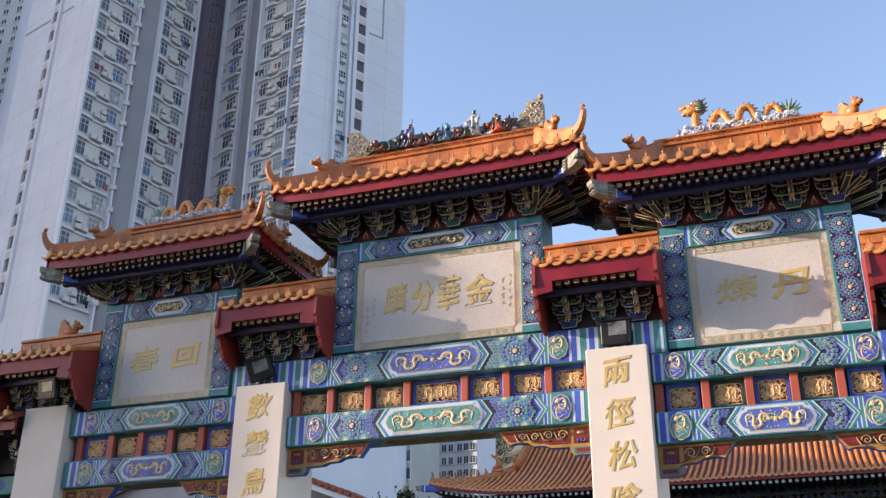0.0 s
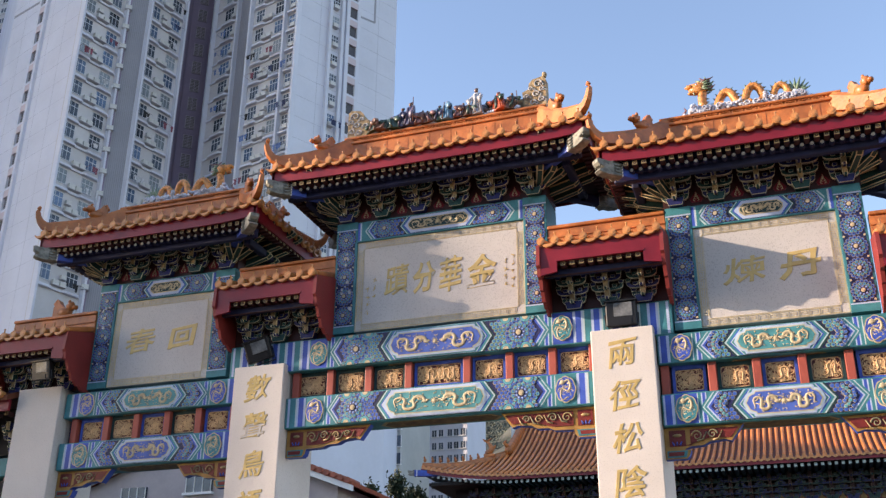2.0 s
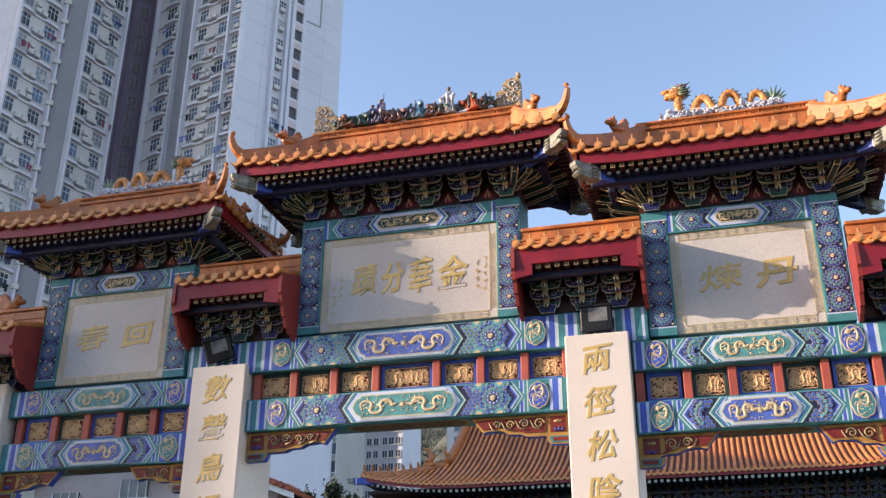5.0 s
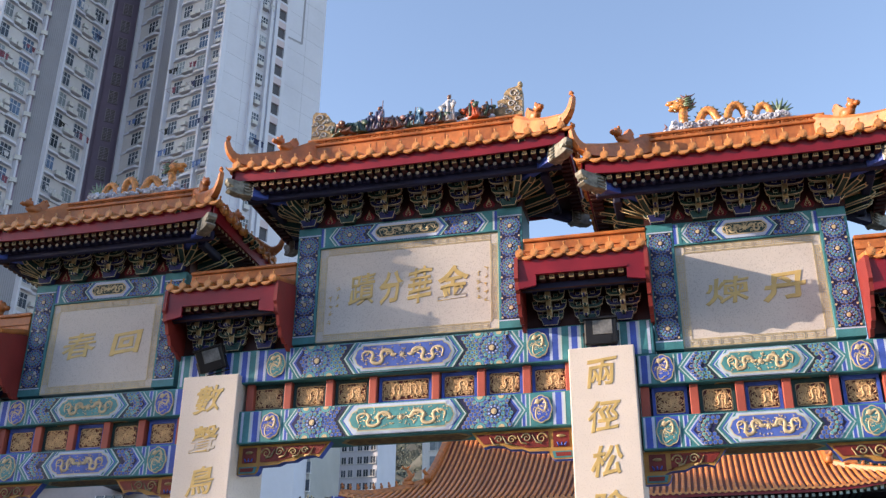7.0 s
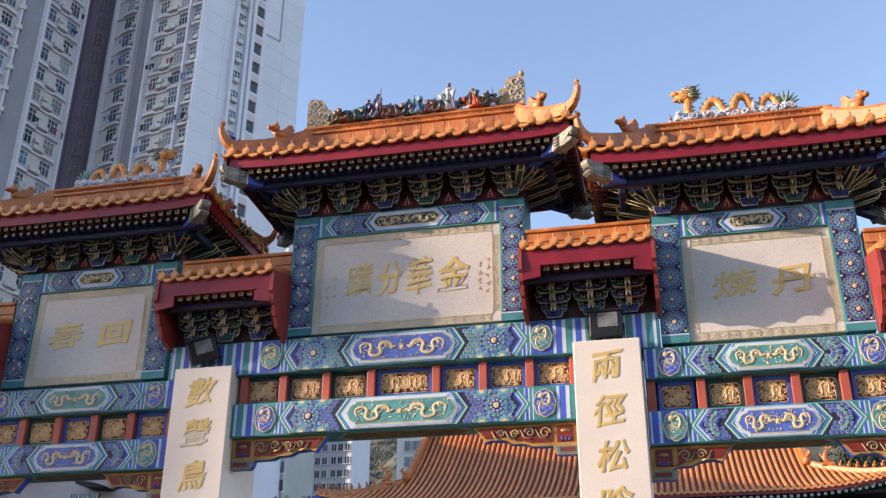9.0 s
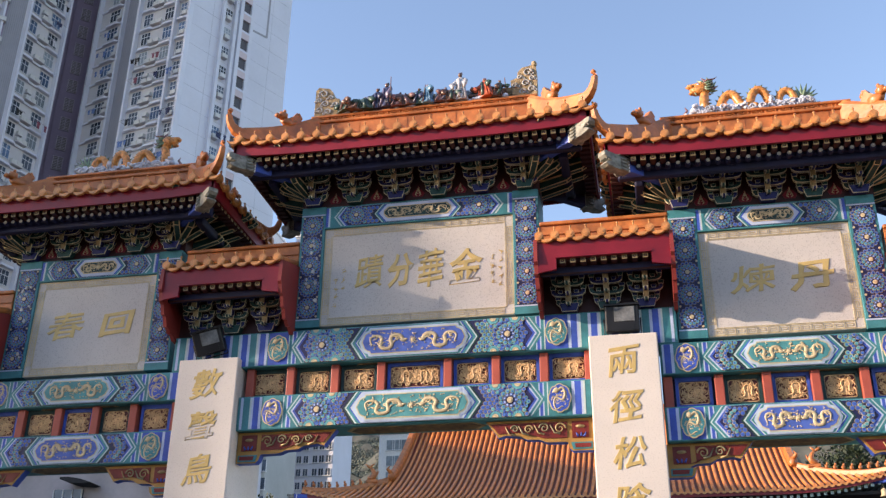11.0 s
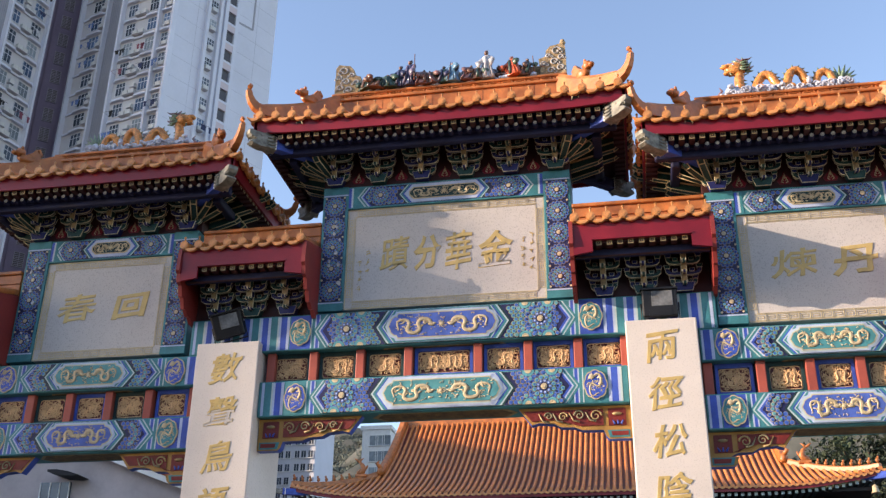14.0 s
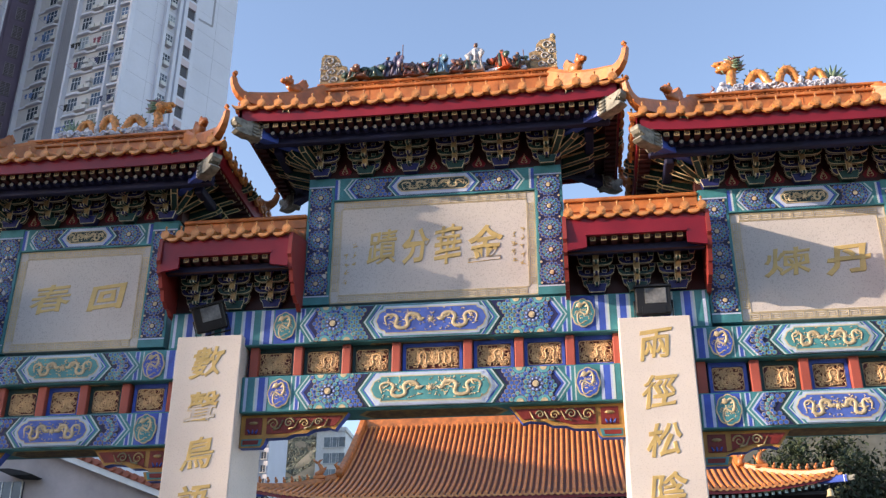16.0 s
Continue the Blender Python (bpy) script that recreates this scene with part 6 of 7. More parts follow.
wl = wall_between(V["w0"], V["w1"], 0, ZT, CONC, "wall", "white panelled end wall")
fa = wall_between(V["w1"], V["a1"], 0, ZT, CONC2, "wall", "cream window wall")
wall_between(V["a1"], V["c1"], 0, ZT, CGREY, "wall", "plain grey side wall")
fb = wall_between(V["c1"], V["b1"], 0, ZT, CONC2, "wall", "cream window wall")
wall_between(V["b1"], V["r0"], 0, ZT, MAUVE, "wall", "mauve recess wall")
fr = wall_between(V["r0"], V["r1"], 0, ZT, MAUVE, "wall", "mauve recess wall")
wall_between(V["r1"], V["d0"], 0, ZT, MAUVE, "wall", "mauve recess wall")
fd = wall_between(V["d0"], V["d1"], 0, ZT, CONC2, "wall", "cream window wall")
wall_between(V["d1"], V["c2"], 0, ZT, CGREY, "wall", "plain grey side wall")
fc = wall_between(V["c2"], V["e1"], 0, ZT, CONC2, "wall", "cream window wall")
we = wall_between(V["e1"], V["f1"], 0, ZT, CONC, "wall", "white panelled end wall")
wall_between(V["f1"], P(-47.0, 150), 0, ZT, CONC, "wall")
wall_between(P(-127, 160), V["w0"], 0, ZT, CONC, "wall")


WFRAME = mat("white window frame", (0.62, 0.63, 0.66), 0.5, var=0.08, scale=2, fine=8, bump=0.0)


def lattice_mesh(xs, zs, t, y0, y1, m):
    """One frame with rectangular lights between the lines xs and zs, bars of width t."""
    bm = bmesh.new()
    gx = sorted([v for x in xs for v in (x - t / 2, x + t / 2)])
    gz = sorted([v for z in zs for v in (z - t / 2, z + t / 2)])
    V0 = [[bm.verts.new((x, y0, z)) for x in gx] for z in gz]
    fs = []
    for j in range(len(gz) - 1):
        for i in range(len(gx) - 1):
            if i % 2 == 0 or j % 2 == 0:
                fs.append(bm.faces.new((V0[j][i], V0[j][i + 1], V0[j + 1][i + 1], V0[j + 1][i])))
    ext = bmesh.ops.extrude_face_region(bm, geom=fs)
    bmesh.ops.translate(bm, vec=(0, y1 - y0, 0), verts=[v for v in ext["geom"] if isinstance(v, bmesh.types.BMVert)])
    return mesh_of("window", bm, [m])


def pane_mesh(w, h, m):
    bm = bmesh.new()
    box(bm, (-w / 2 + 0.02, -0.055, 0.02), (w / 2 - 0.02, -0.03, h - 0.02), 0)
    return mesh_of("pane", bm, [m])


def win_set(w, h):
    frame_ = lattice_mesh([-w / 2 + 0.04, -w / 6, w / 6, w / 2 - 0.04], [0.04, h * 0.64, h - 0.04], 0.075, -0.09, 0.02, WFRAME)
    return [(frame_, pane_mesh(w, h, m)) for m in (PANE, CURTAIN, PANE, BLUEPANE)]


BLUEPANE = mat("sky blue tinted glass", (0.10, 0.16, 0.26), 0.1, var=0.4, scale=0.8, fine=3, bump=0.0, rnd=0.4)
WINS, WIN_N = win_set(2.7, 2.05), win_set(1.4, 1.75)
bm = bmesh.new()
box(bm, (-0.5, -0.8, 0), (0.5, -0.2, 0.7), 0, 0.03)
disc(bm, (0.1, 0.35), 0.27, -0.765, -0.74, 12, 1)
box(bm, (-0.55, -0.85, -0.10), (0.55, 0.0, -0.01), 2)
ACU = mesh_of("air_conditioner", bm, [ACW, HOLE, CONC2])
LFRAME = mat("grey mauve frame", (0.40, 0.36, 0.41), 0.7)
LBACK = mat("brown louvre shade", (0.15, 0.125, 0.125), 0.6, var=0.3, scale=2)
bm = bmesh.new()
box(bm, (-0.66, -0.06, -0.34), (0.66, -0.03, 1.74), 0)
LOUVRE = [(lattice_mesh([-0.66, 0, 0.66], [-0.34 + 0.26 * q for q in range(9)], 0.09, -0.14, 0.02, LFRAME), mesh_of("pane", bm, [LBACK]))]


def face_frame(a, b):
    d = (b - a).normalized()
    m = Matrix(((d.x, -d.y, 0, a.x), (d.y, d.x, 0, a.y), (0, 0, 1, 0), (0, 0, 0, 1)))
    return m, (b - a).length


rngt = random.Random(12)
m, L = face_frame(V["a1"], V["c1"])
wall_between(V["a1"] + (V["c1"] - V["a1"]) * 0.02, V["a1"] + (V["c1"] - V["a1"]) * 0.24, 0, ZT, MAUVE, "wall", "dark service strip", -0.04)
for k in range(28):
    part("air_conditioner", ACU, None, tower, "", TI @ m @ Matrix.Translation((L * 0.12, -0.1, 47.2 + k * FLOOR)) @ Matrix.Scale(0.85, 4))
bm = bmesh.new()
for q in range(9):
    box(bm, (L * (0.30 + 0.078 * q), -0.015, 40), (L * (0.30 + 0.078 * q) + 0.05, 0.02, ZT))
part("groove", bm, GROOVE, tower, "", TI @ m)
# pipes and small ledges on the mauve side wall of the recess
m, L = face_frame(V["b1"], V["r0"])
for u in (0.30, 0.62):
    bm = bmesh.new()
    tube(bm, [(u * L, -0.18, 40), (u * L, -0.18, ZT)], 0.09, 6, 0)
    part("drain_pipe", bm, CONC2, tower, "pale drain pipe", TI @ m)
bm = bmesh.new()
box(bm, (-1.1, -0.45, 0), (1.1, 0.05, 0.16), 0)
SLEDGE = mesh_of("ledge", bm, [MAUVE])
for k in range(29):
    part("ledge", SLEDGE, None, tower, "", TI @ m @ Matrix.Translation((L * 0.46, 0, 46.4 + k * FLOOR)))
m, L = face_frame(V["d1"], V["c2"])
bm = bmesh.new()
for q in range(8):
    box(bm, (L * (0.08 + 0.12 * q), -0.015, 40), (L * (0.08 + 0.12 * q) + 0.05, 0.02, ZT))
part("groove", bm, GROOVE, tower, "", TI @ m)
LAUNDRY = [mat(n + " cloth", c, 0.8, var=0.2, scale=3) for n, c in (("navy", (0.03, 0.04, 0.10)), ("red", (0.26, 0.07, 0.10)), ("white", (0.6, 0.6, 0.62)), ("blue", (0.12, 0.20, 0.42)), ("black", (0.02, 0.02, 0.02)))]


def facade(wall, a, b, units, ws, z0=46.0):
    """Rows of bays with windows ws wide: each unit is (place along the wall 0..1, window set, width of its ledge, ac side)."""
    m, L = face_frame(a, b)
    nf = int((ZT - z0) / FLOOR)
    shelf = None
    if len(units) > 1 or units[0][2] > 3:
        # one folded sill runs along the whole wall at each floor
        bm = bmesh.new()
        edge = [(0.0, -0.2)]
        for (u, wins, lw, ac) in units:
            edge += [(u * L - ws * 0.74, -0.25), (u * L - ws * 0.55, -0.55), (u * L + ws * 0.55, -0.55), (u * L + ws * 0.74, -0.25)]
        edge += [(L, -0.2)]
        edge = [e for i, e in enumerate(edge) if 0 <= e[0] <= L]
        prism(bm, edge + [(L, 0.2), (0, 0.2)], -0.10, 0.20, 0, plane="xy")
        shelf = mesh_of("sill", bm, [CONC])
    for k in range(nf):
        z = z0 + k * FLOOR
        if shelf:
            part("sill", shelf, None, wall, "", m @ Matrix.Translation((0, 0, z)))
        for (u, wins, lw, ac) in units:
            loc = m @ Matrix.Translation((u * L, -0.02, z))
            wf, wp = rngt.choice(wins)
            o = part("window", wf, None, tower, "", TI @ loc @ Matrix.Translation((0, 0, 0.86)) @ Matrix.Diagonal((ws / 2.7 if wins is WINS else 1, 1, 1.0, 1)))
            part("pane", wp, None, o)
            if ac:
                part("air_conditioner", ACU, None, wall, "", loc @ Matrix.Translation((ac, 0.05, 0.5)) @ Matrix.Scale(0.85, 4))
                if lw > 2.5 and rngt.random() < 0.25:
                    part("air_conditioner", ACU, None, wall, "", loc @ Matrix.Translation((ac, 0.05, 1.5)) @ Matrix.Scale(0.75, 4))
            if lw and rngt.random() < 0.34:
                bm = bmesh.new()
                for j in range(rngt.randint(2, 4)):
                    x = rngt.uniform(-0.8, 0.8)
                    hgt = rngt.uniform(0.5, 1.0)
                    prism(bm, [(x - 0.2, 1.0), (x + 0.2, 1.0), (x + 0.24, 0.8), (x + 0.14, 0.78), (x + 0.15, 1.0 - hgt), (x - 0.15, 1.0 - hgt), (x - 0.14, 0.78), (x - 0.24, 0.8)], -1.35, -1.3, 0)
                tube(bm, [(-1.0, -0.1, 1.02), (-0.9, -1.4, 1.02), (0.9, -1.4, 1.02)], 0.02, 4, 0)
                part("laundry", bm, rngt.choice(LAUNDRY), wall, "washing hung outside a window", loc)


facade(fa, V["w1"], V["a1"], [(0.16, WINS, 3.2, 1.55), (0.76, WINS, 3.4, -1.45)], 1.75)
facade(fb, V["c1"], V["b1"], [(0.17, WINS, 3.4, 1.5), (0.76, WINS, 3.6, -1.35)], 1.7, 46.6)
facade(fd, V["d0"], V["d1"], [(0.55, WINS, 3.8, 1.6)], 2.0)
facade(fc, V["c2"], V["e1"], [(0.17, WINS, 3.0, 1.35), (0.575, WINS, 3.0, -1.35), (0.875, WINS, 2.0, 0.3)], 1.55, 46.8)
facade(fr, V["r0"], V["r1"], [(0.55, LOUVRE, 0, 0)], 1.4)
facade(we, V["e1"], V["f1"], [(0.345, WIN_N, 1.9, -0.2)], 1.4)
for wall, a, b, u, w in ((we, V["e1"], V["f1"], 0.519, 1.2), (wl, V["w0"], V["w1"], 0.468, 1.1)):
    m, L = face_frame(a, b)
    # a shallow pier with open landings: jambs, a pink spandrel, and a dark sheet for the landing's shade
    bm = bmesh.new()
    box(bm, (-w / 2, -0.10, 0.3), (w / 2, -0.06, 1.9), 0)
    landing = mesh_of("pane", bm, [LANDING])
    bm = bmesh.new()
    prism(bm, [(-w / 2 - 0.5, 0.0), (w / 2 + 0.5, 0.0), (w / 2 + 0.5, FLOOR / 1.2), (w / 2, FLOOR / 1.2), (w / 2, 0.3), (-w / 2, 0.3), (-w / 2, FLOOR / 1.2), (-w / 2 - 0.5, FLOOR / 1.2)], -0.42, 0.0, 0)
    jamb = mesh_of("stair_window", bm, [CONC])
    bm = bmesh.new()
    box(bm, (-w / 2 + 0.004, -0.39, 1.85), (w / 2 - 0.004, -0.02, FLOOR / 1.2 + 0.29), 0)
    span = mesh_of("spandrel", bm, [PINK])
    for k in range(28):
        o = part("stair_window", jamb, None, tower, "", TI @ m @ Matrix.Translation((u * L, 0, (46 if wall is we else 45.4) + k * FLOOR)) @ Matrix.Diagonal((1.15, 1, 1.2, 1)))
        part("pane", landing, None, o, "sheet darkened for the shade of an open landing")
        part("spandrel", span, None, o, "pale pink spandrel")
# the narrow recess beside the end wall's single windows
m, L = face_frame(V["e1"], V["f1"])
for u in (0.285, 0.405):
    bm = bmesh.new()
    box(bm, (u * L - 0.22, -0.55, 40), (u * L + 0.22, 0.1, ZT), 0)
    part("fin", bm, CONC, we, "white vertical fin", m)
# white fins at the edges of the window walls
for wall, a, b in ((fa, V["w1"], V["a1"]), (fb, V["c1"], V["b1"]), (fd, V["d0"], V["d1"]), (fc, V["c2"], V["e1"])):
    m, L = face_frame(a, b)
    for u in ((0.0, 1.0) if wall is not fc else (0.0, 0.74, 1.0)):
        bm = bmesh.new()
        box(bm, (u * L - 0.16, -0.75, 40), (u * L + 0.16, 0.1, ZT), 0)
        part("fin", bm, CONC, wall, "white vertical fin", m)
for wall, a, b in ((fr, V["r0"], V["r1"]),):
    m, L = face_frame(a, b)
    for u in (0.25, 0.85):
        bm = bmesh.new()
        box(bm, (u * L - 0.12, -0.3, 40), (u * L + 0.12, 0.1, ZT), 0)
        part("fin", bm, MAUVE, wall, "", m)
# panel joints on the white end walls, and a grey painted line
for wall, a, b in ((we, V["e1"], V["f1"]), (wl, V["w0"], V["w1"])):
    m, L = face_frame(a, b)
    bm = bmesh.new()
    for k in range(34):
        box(bm, (0, -0.012, 46 + k * FLOOR), (L, 0.01, 46.035 + k * FLOOR))
    for k in range(1, 5):
        box(bm, (L * k / 5, -0.012, 40), (L * k / 5 + 0.035, 0.01, ZT))
    part("panel_joints", bm, JOINT, wall, "", m)
m, L = face_frame(V["e1"], V["f1"])
bm = bmesh.new()
for (x0, z0), (x1, z1) in (((2.5, 98.0), (10.5, 93.2)), ((10.5, 93.2), (13.3, 93.5)), ((13.3, 93.5), (13.3, 125.0))):
    d = Vector((x1 - x0, z1 - z0)).normalized()
    nn = Vector((-d.y, d.x)) * 0.16
    prism(bm, [(x0 + nn.x, z0 + nn.y), (x1 + nn.x, z1 + nn.y), (x1 - nn.x, z1 - nn.y), (x0 - nn.x, z0 - nn.y)], -0.03, 0.01, 0)
part("painted_line", bm, CGREY, we, "grey painted line on the end wall", m)
m, L = face_frame(V["w0"], V["w1"])
bm = bmesh.new()
prism(bm, [(0.1, 93.9), (14.0, 92.4), (14.0, 92.0), (0.1, 93.5)], -0.03, 0.01, 0)
part("painted_line", bm, CGREY, wl, "grey painted line on the end wall", m)
bm = bmesh.new()
prism(bm, [(V[k].x, V[k].y) for k in ("w0", "w1", "a1", "c1", "b1", "d0", "d1", "c2", "e1", "f1")] + [(P(-47, 150).x, 150), (P(-127, 160).x, 160)], ZT, ZT + 0.4, 0, plane="xy")
tw("roof_slab", bm, CONC)


# ---- other blocks, hill and trees in the distance ----
def block(name, x, y, w, d, h, m, wm, cols, label, turn=0.0, z0=0.0, win=(1.6, 1.4)):
    th = thing(name, label, "building", (x, y, 0))
    bm = bmesh.new()
    box(bm, (-w / 2, -d / 2, 0), (w / 2, d / 2, h), 0)
    body = part("wall", bm, m, th)
    bm = bmesh.new()
    box(bm, (-w / 2 - 0.3, -d / 2 - 0.3, h), (w / 2 + 0.3, d / 2 + 0.3, h + 0.7), 0)
    part("parapet", bm, WHITEPT, th)
    bm = bmesh.new()
    box(bm, (-win[0] / 2, -0.08, 0), (win[0] / 2, 0.05, win[1]), 0)
    for k in (-1, 0, 1):
        box(bm, (k * win[0] / 2 - 0.04, -0.12, 0), (k * win[0] / 2 + 0.04, 0, win[1]), 1)
    box(bm, (-win[0] / 2 - 0.15, -0.35, -0.18), (win[0] / 2 + 0.15, 0, -0.06), 1)
    me = mesh_of("window", bm, [wm, WHITEPT])
    for k in range(int((h - z0) / 2.9)):
        for c in cols:
            part("window", me, None, body, "", (c * w, -d / 2, z0 + 1.0 + k * 2.9))
    th.rotation_euler = (0, 0, radians(turn))
    return th


block("apartment_block", -172, 150, 40, 20, 160, CONC2, PANE, (0.12, 0.22, 0.32, 0.42), "cream apartment block at the edge of the estate", z0=70)
YEL = mat("yellow grey render", (0.42, 0.42, 0.40), 0.7, var=0.08, scale=0.2, fine=2)
block("apartment_block", -66, 141, 15, 14, 58, CONC, PANE, (-0.34, -0.2, -0.06, 0.08, 0.22, 0.36), "pale plain apartment block with a strip of windows", z0=20)
block("apartment_block", -60.2, 150, 4.4, 14, 75, YEL, PANE, (-0.25, 0.25), "dark glazed apartment block with pale floor bands", z0=20, win=(2.6, 1.8))
block("apartment_block", -89, 205, 13, 14, 110, WHITEPT, PANE, (-0.4, -0.24, -0.08, 0.08, 0.24, 0.4), "distant white apartment tower", z0=30, win=(1.2, 1.4))
block("apartment_block", -72.2, 210, 12.4, 14, 110, CONC, PANE, (-0.42, -0.3, -0.13, 0.0, 0.17, 0.29, 0.42), "distant grey white apartment tower with rows of small windows", z0=30, win=(1.15, 1.5))
block("apartment_block", -43.2, 172, 5.2, 10, 50, WHITEPT, CURTAIN, (0.0, 0.3), "white block with open balconies beside the hill", z0=20, win=(2.4, 1.8))
block("apartment_block", 74, 150, 26, 16, 44, CONC, PANE, (-0.4, -0.3, -0.1, 0.0, 0.2, 0.3), "distant white apartment tower behind trees", z0=20)

FOL = mat("dark green foliage", (0.022, 0.038, 0.016), 0.7, var=0.5, scale=0.6, fine=5, bump=0.3, rnd=0.2)
HILLM = mat("wooded rocky hillside", (0.085, 0.10, 0.075), 0.9, var=0.5, scale=0.035, fine=0.3, bump=0.3, sheen_col=(0.13, 0.13, 0.11))
bm = bmesh.new()
r = bmesh.ops.create_grid(bm, x_segments=150, y_segments=60, size=1)
for v in r["verts"]:
    x, y = v.co.x * 420 - 60, 520 + v.co.y * 230
    f = max(0.0, 1 - abs(v.co.y + 0.0) ** 2)
    z = 190 * f * (0.75 + 0.35 * noise.noise(Vector((x * 0.006, y * 0.006, 0.3)))) + 9 * noise.noise(Vector((x * 0.05, y * 0.05, 1.0))) + 5 * noise.noise(Vector((x * 0.15, y * 0.15, 4.0)))
    z *= max(0.05, 1 - (abs(v.co.x) ** 3))
    v.co = Vector((x, y, z - 4))
for f in bm.faces:
    f.smooth = True
solid("hill", bm, HILLM, "green and brown wooded rocky hillside far away", "hill", kind="structure")
bm = bmesh.new()
rng = random.Random(21)
verts, faces = [], []
for k in range(36000):
    x = rng.uniform(-190, -40)
    y = rng.uniform(320, 480)
    ny = (y - 520) / 230
    f = max(0.0, 1 - ny ** 2)
    z = 190 * f * (0.75 + 0.35 * noise.noise(Vector((x * 0.006, y * 0.006, 0.3)))) + 9 * noise.noise(Vector((x * 0.05, y * 0.05, 1.0))) - 4
    s = rng.uniform(0.3, 0.8)
    b = len(verts)
    for j in range(6):
        a = j * math.pi / 3 + rng.uniform(-0.4, 0.4)
        verts.append((x + math.cos(a) * s * rng.uniform(0.7, 1.2), y + math.sin(a) * s, z + rng.uniform(-0.2, 0.7) * s))
    verts.append((x + rng.uniform(-0.5, 0.5), y, z + s * rng.uniform(1.2, 1.9)))
    faces += [(b + j, b + (j + 1) % 6, b + 6) for j in range(6)]
SCRUB = mat("grey green scrub", (0.085, 0.10, 0.08), 0.9, var=0.4, scale=0.12, fine=1.2, bump=0.2)
me = bpy.data.meshes.new("hill_scrub")
me.from_pydata(verts, [], faces)
me.materials.append(SCRUB)
tagged(new("hill_scrub", me), "dark green scrub and trees covering the hillside", "foliage", kind="stuff")


def tree(x, y, h, seed, label, w=0.35, cone=False):
    """Tapered trunk, limbs and a loose crown of many small leaf cards."""
    rng = random.Random(seed)
    th = thing("tree", label, "tree", (x, y, 0), "trees behind the temple")
    bm = bmesh.new()
    tube(bm, [(0, 0, 0), (0.1, 0, h * 0.3), (0, 0.1, h * 0.6), (0.1, 0, h * 0.9)], [h * 0.028, h * 0.022, h * 0.014, h * 0.004], 8, 0)
    tips = []
    for k in range(26):
        z = h * rng.uniform(0.3, 0.92)
        a = rng.uniform(0, 6.28)
        spread = h * w * ((1 - z / h) * 1.1 + 0.12 if cone else math.sin(math.pi * min(1, max(0.12, (z / h - 0.2) / 0.85))))
        L = spread * rng.uniform(0.6, 1.0)
        tip = (math.cos(a) * L, math.sin(a) * L, z + L * 0.25)
        tube(bm, [(0, 0, z - L * 0.2), (tip[0] * 0.5, tip[1] * 0.5, z), tip], [h * 0.008, h * 0.005, h * 0.002], 5, 0)
        tips.append((tip, L))
    part("trunk", bm, mat("brown bark", (0.07, 0.05, 0.035), 0.9, scale=2), th)
    verts, faces = [], []
    for (t, L) in tips:
        for k in range(300):
            c = Vector(t) * rng.uniform(0.45, 1.05) + Vector((rng.gauss(0, 0.4), rng.gauss(0, 0.4), rng.gauss(0, 0.35))) * (0.35 + L * 0.22)
            c.z = t[2] + rng.gauss(0, 0.35 + L * 0.12)
            s = rng.uniform(0.10, 0.24)
            u = Vector((rng.gauss(0, 1), rng.gauss(0, 1), rng.gauss(0, 1))).normalized()
            w2 = u.cross(Vector((rng.gauss(0, 1), rng.gauss(0, 1), rng.gauss(0, 1)))).normalized()
            b = len(verts)
            verts += [tuple(c - u * s), tuple(c + w2 * s * 0.45), tuple(c + u * s), tuple(c - w2 * s * 0.45)]
            faces.append((b, b + 1, b + 2, b + 3))
    me = bpy.data.meshes.new("crown")
    me.from_pydata(verts, [], faces)
    me.materials.append(FOL)
    part("crown", me, None, th)
    return th


for k, (x, y, h) in enumerate([(15.5, 56, 18.5), (19.5, 53, 17.0), (24, 57, 19.0), (12.0, 60, 19), (28.5, 54, 17.0), (17.5, 62, 20)]):
    tree(x, y, h, 40 + k, "dense dark green tree behind the temple hall")
for k, (x, y, h) in enumerate([(-27.0, 58, 16.6), (-25.7, 57, 15.9), (-24.5, 59, 16.9), (-23.2, 58, 15.8), (-22.0, 58, 15.3)]):
    tree(x, y, h, 70 + k, "dark pointed evergreen tree beside the low building", 0.16, True)

# ---- low white building with a red tiled roof ----
low = thing("low_building", "low white building with a sloping red tiled roof", "building", (-20, 28, 0))
LI = Matrix.Translation(low.location).inverted()
bm = bmesh.new()
prism(bm, [(-26, 0), (-13.2, 0), (-13.2, 9.0), (-19.6, 11.4), (-26, 9.0)], 25.2, 40, 0)
LOWWALL = mat("pinkish grey render", (0.44, 0.38, 0.38), 0.8, var=0.12, scale=0.8, fine=8)
lw_ = part("wall", bm, LOWWALL, low, "white rendered gable wall")
lw_.matrix_parent_inverse = LI
REDT = mat("red clay tile", (0.34, 0.09, 0.05), 0.6, var=0.25, scale=3, fine=14, rnd=0.1)
bm = bmesh.new()
for s in (-1, 1):
    a, b = Vector((-19.6, 0, 11.55)), Vector((-19.6 + s * 7.2, 0, 8.85))
    n = Vector((s * 2.7, 0, 7.2)).normalized() * 0.14
    prism(bm, [(a.x, a.z), (b.x, b.z), (b.x + n.x, b.z + n.z), (a.x, a.z + 0.15)], 24.7, 40.5, 0)
    prism(bm, [(a.x, a.z - 0.22), (b.x, b.z - 0.22), (b.x, b.z), (a.x, a.z)], 24.72, 24.9, 1)
lr = part("roof", bm, [REDT, WHITEPT], low, "red tiled roof with white verge")
lr.matrix_parent_inverse = LI
bm = bmesh.new()
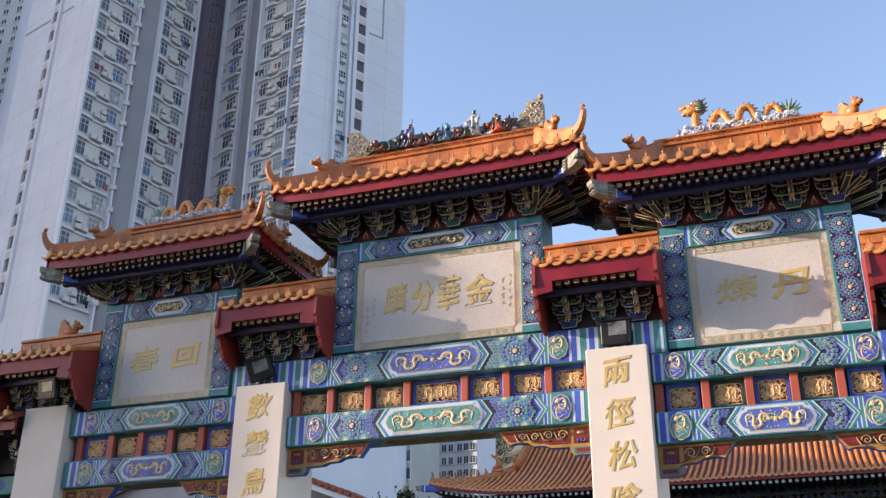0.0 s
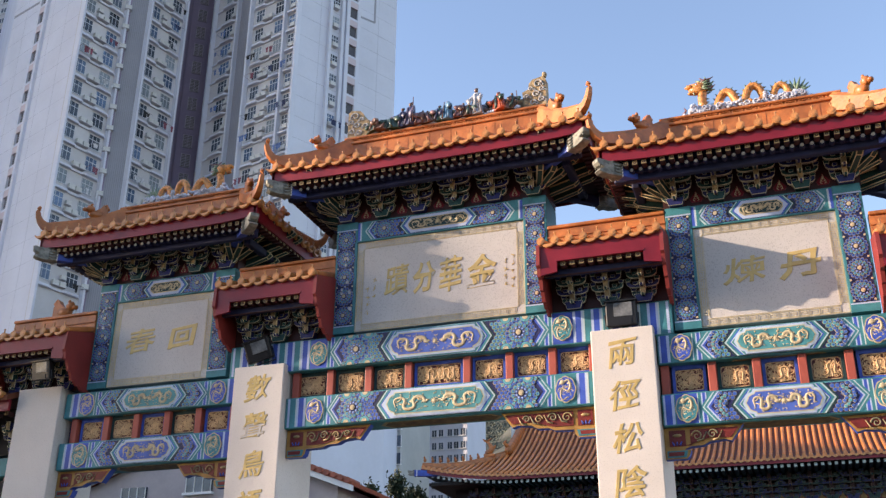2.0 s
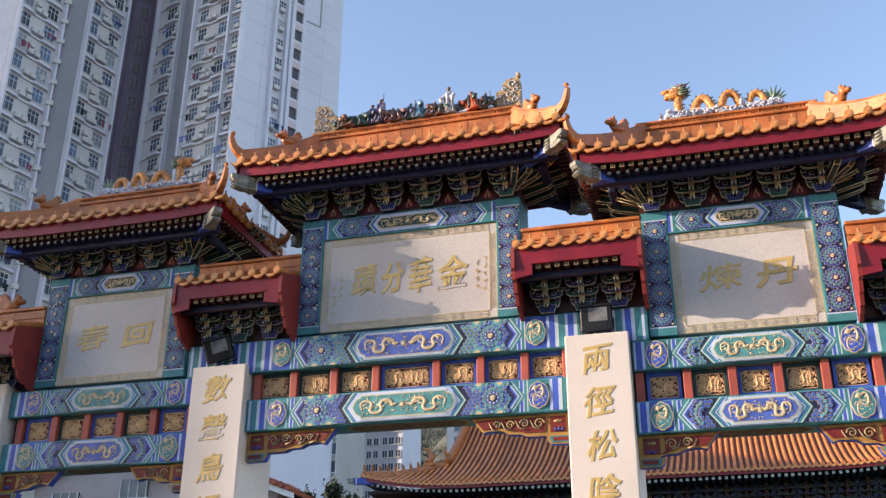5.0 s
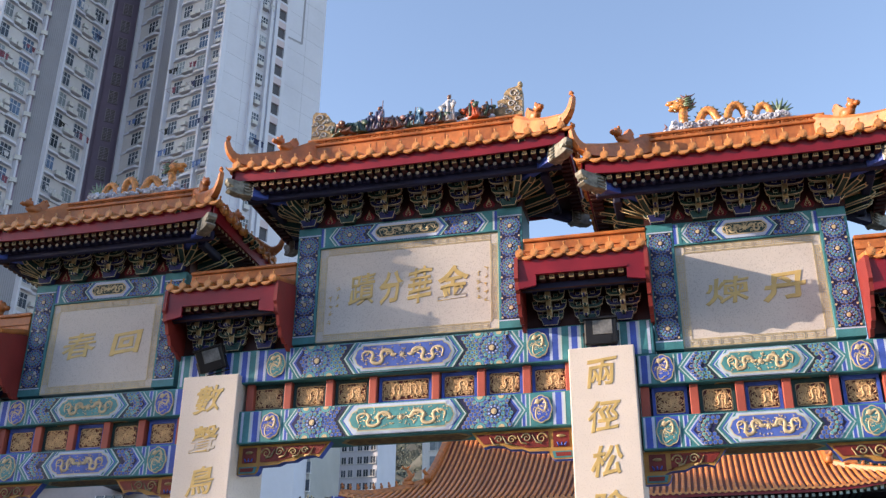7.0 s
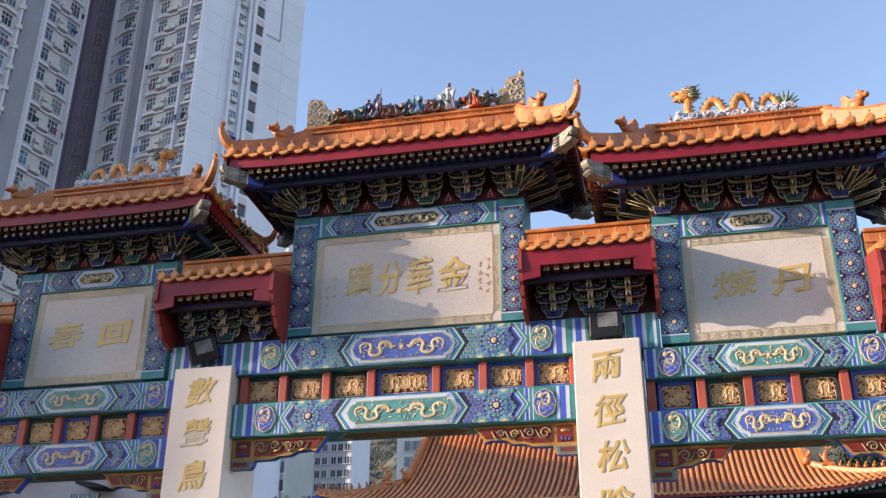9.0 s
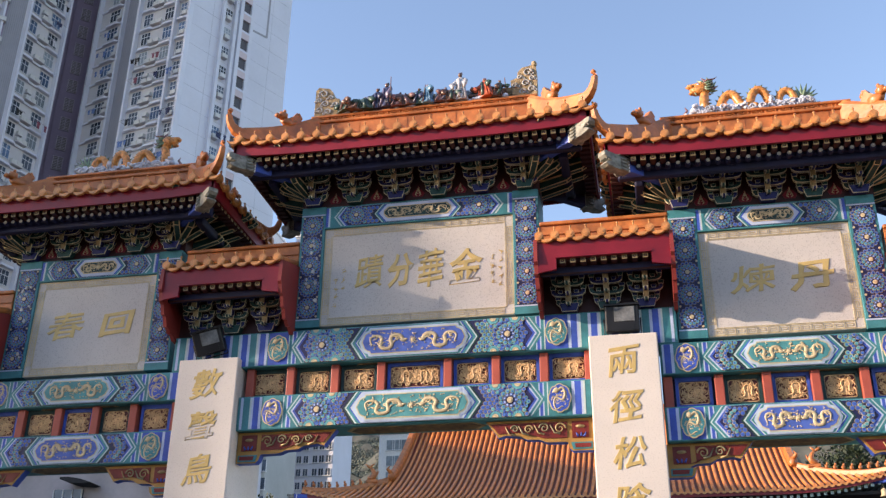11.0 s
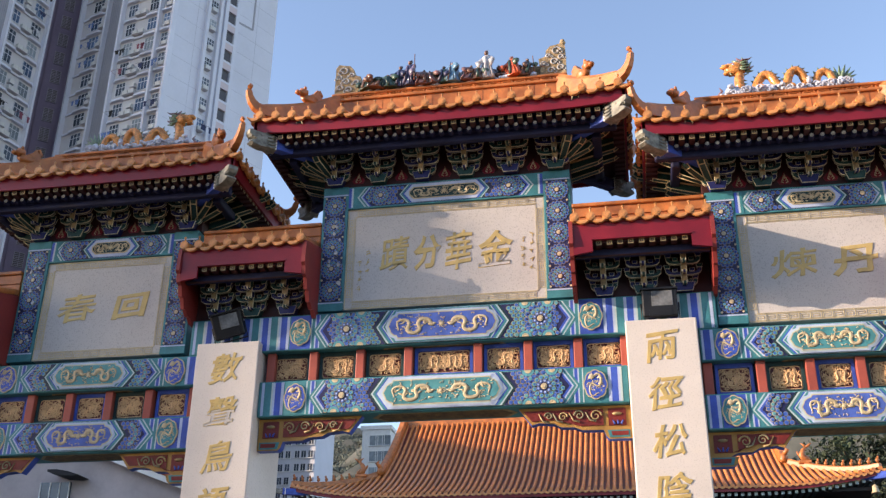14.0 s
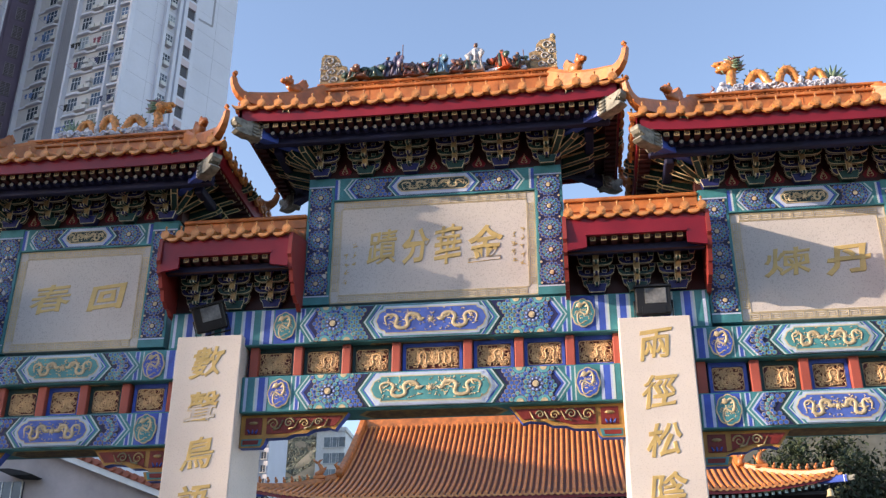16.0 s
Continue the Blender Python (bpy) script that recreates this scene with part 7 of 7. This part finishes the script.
for s in (-1, 1):
    for k in range(24):
        f = (k + 0.5) / 24
        p = Vector((-19.6 + s * 7.2 * f, 0, 11.68 - 2.7 * f))
        tube(bm, [(p.x, 24.6, p.z), (p.x, 25.6, p.z)], 0.12, 8, 0)
part("verge_tiles", bm, REDT, lr)
for x, z in ((-15.6, 8.2), (-19.4, 9.0), (-22.5, 8.6)):
    bm = bmesh.new()
    box(bm, (x - 0.6, 25.1, z), (x + 0.6, 25.25, z + 0.75), 0)
    for k in range(4):
        box(bm, (x - 0.6 + k * 0.39, 25.06, z), (x - 0.57 + k * 0.39, 25.12, z + 0.75), 1)
    box(bm, (x - 0.7, 25.0, z - 0.1), (x + 0.7, 25.2, z), 1)
    part("window", bm, [PANE, WHITEPT], lw_)
bm = bmesh.new()
prism(bm, [(-19.35, 9.98), (-18.9, 9.84), (-18.3, 9.80), (-18.1, 9.84), (-18.5, 9.97), (-19.0, 10.06), (-19.35, 10.06)], 24.3, 25.15, 0)
part("canopy", bm, DARK, lw_, "dark rounded awning")

# ---- dark side gallery roof beyond the outer pillar ----
gal = thing("side_gallery", "low dark timber gallery with tiled roof beside the archway", "gallery", (-8.2, 0.6, 0))
GI = Matrix.Translation(gal.location).inverted()
def gpart(*a):
    o = part(*a)
    o.matrix_parent_inverse = GI
    return o
bm = bmesh.new()
box(bm, (-10.6, 0.05, 4.30), (-6.0, 0.45, 4.55), 0, 0.01)
for k in range(4):
    hexagon(bm, -6.9 - k * 1.1, 4.425, 0.45, 0.1, 0.2, 0.04, 1)
    hexagon(bm, -6.9 - k * 1.1, 4.425, 0.36, 0.08, 0.13, 0.034, 2)
gpart("painted_beam", bm, [TEAL, BLUE, PGOLD], gal, "dull turquoise beam")
bm = bmesh.new()
box(bm, (-10.6, 0.1, 3.2), (-6.0, 0.4, 4.25), 0)
box(bm, (-10.6, 0.1, 4.6), (-6.0, 0.4, 5.25), 0)
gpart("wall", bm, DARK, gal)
bm = bmesh.new()
prism(bm, [(-0.55, 5.25), (0.25, 5.62), (1.0, 5.25), (1.0, 5.18), (0.25, 5.52), (-0.55, 5.18)], -10.6, -5.95, 0, plane="yz")
box(bm, (-10.6, -0.5, 5.05), (-5.95, -0.46, 5.20), 1)
gr = gpart("roof", bm, [TROUGH, CRIMSON], gal, "dark tiled gallery roof")
for k in range(24):
    x = -6.05 - k * 0.19
    part("tile_end", TEND, None, gr, "", (x, -0.58, 5.26))
    part("drip_tile", DRIP, None, gr, "", (x - 0.095, -0.57, 5.23))
    part("flying_rafter", RAFT_SQ, None, gr, "", (x, -0.3, 5.04))
for k in range(7):
    part("bracket_set", (BR_SA, BR_SB)[k % 2], None, gr, "", (-6.2 - k * 0.6, 0.1, 4.62))
for x in (-6.3, -8.2, -10.2):
    bm = bmesh.new()
    tube(bm, [(x, 0.25, 0), (x, 0.25, 4.3)], 0.16, 12, 0)
    gpart("column", bm, POSTRED, gal, "red round column")

# ---- added blockers outside the view that shape the sun and sky light ----
# made-up blocker, outlined to shade the left roof and outer pillar
bm = bmesh.new()
box(bm, (0.55, -0.5, 0), (4.5, 0.5, 10.55), 0, 0.03)
box(bm, (2.0, -0.45, 10.5), (4.4, 0.45, 11.6), 0, 0.03)
box(bm, (-0.22, -0.5, 11.55), (5.0, 0.5, 12.85), 0, 0.05)
solid("light_blocker", bm, CONC2, "added unseen cream blocker with an overhanging slab, shading the left bay", "building", at=Matrix(((-0.307, 0.952, 0, -0.952 * 22.5), (0.952, 0.307, 0, -0.307 * 22.5), (0, 0, 1, 0), (0, 0, 0, 1))))
# added behind the camera to dim the sky light on the archway front
bm = bmesh.new()
box(bm, (-40, -52, 0), (10, -36, 18), 0, 0.1)
solid("light_blocker", bm, CONC2, "added unseen long cream block that cuts sky light from the front", "building")
# two made-up blocks that throw shade on the tower, temple and left bay
for x, y, w, d, h, lab in ((-205, 78, 40, 120, 185, "added unseen tall block shading the apartment tower"), (-66, 6.2, 14, 50, 29.8, "added unseen white block shading the temple hall and left bay")):
    bm = bmesh.new()
    box(bm, (x - w / 2, y - d / 2, 0), (x + w / 2, y + d / 2, h), 0, 0.2)
    if h < 50:      # an added ledge, placed to shade the left lean-to roof
        box(bm, (x - w / 2 + 8, y - d / 2 - 0.6, 21.2), (x + w / 2, y - d / 2 + 0.2, 22.5), 0, 0.05)
    solid("light_blocker", bm, CONC, lab, "building")
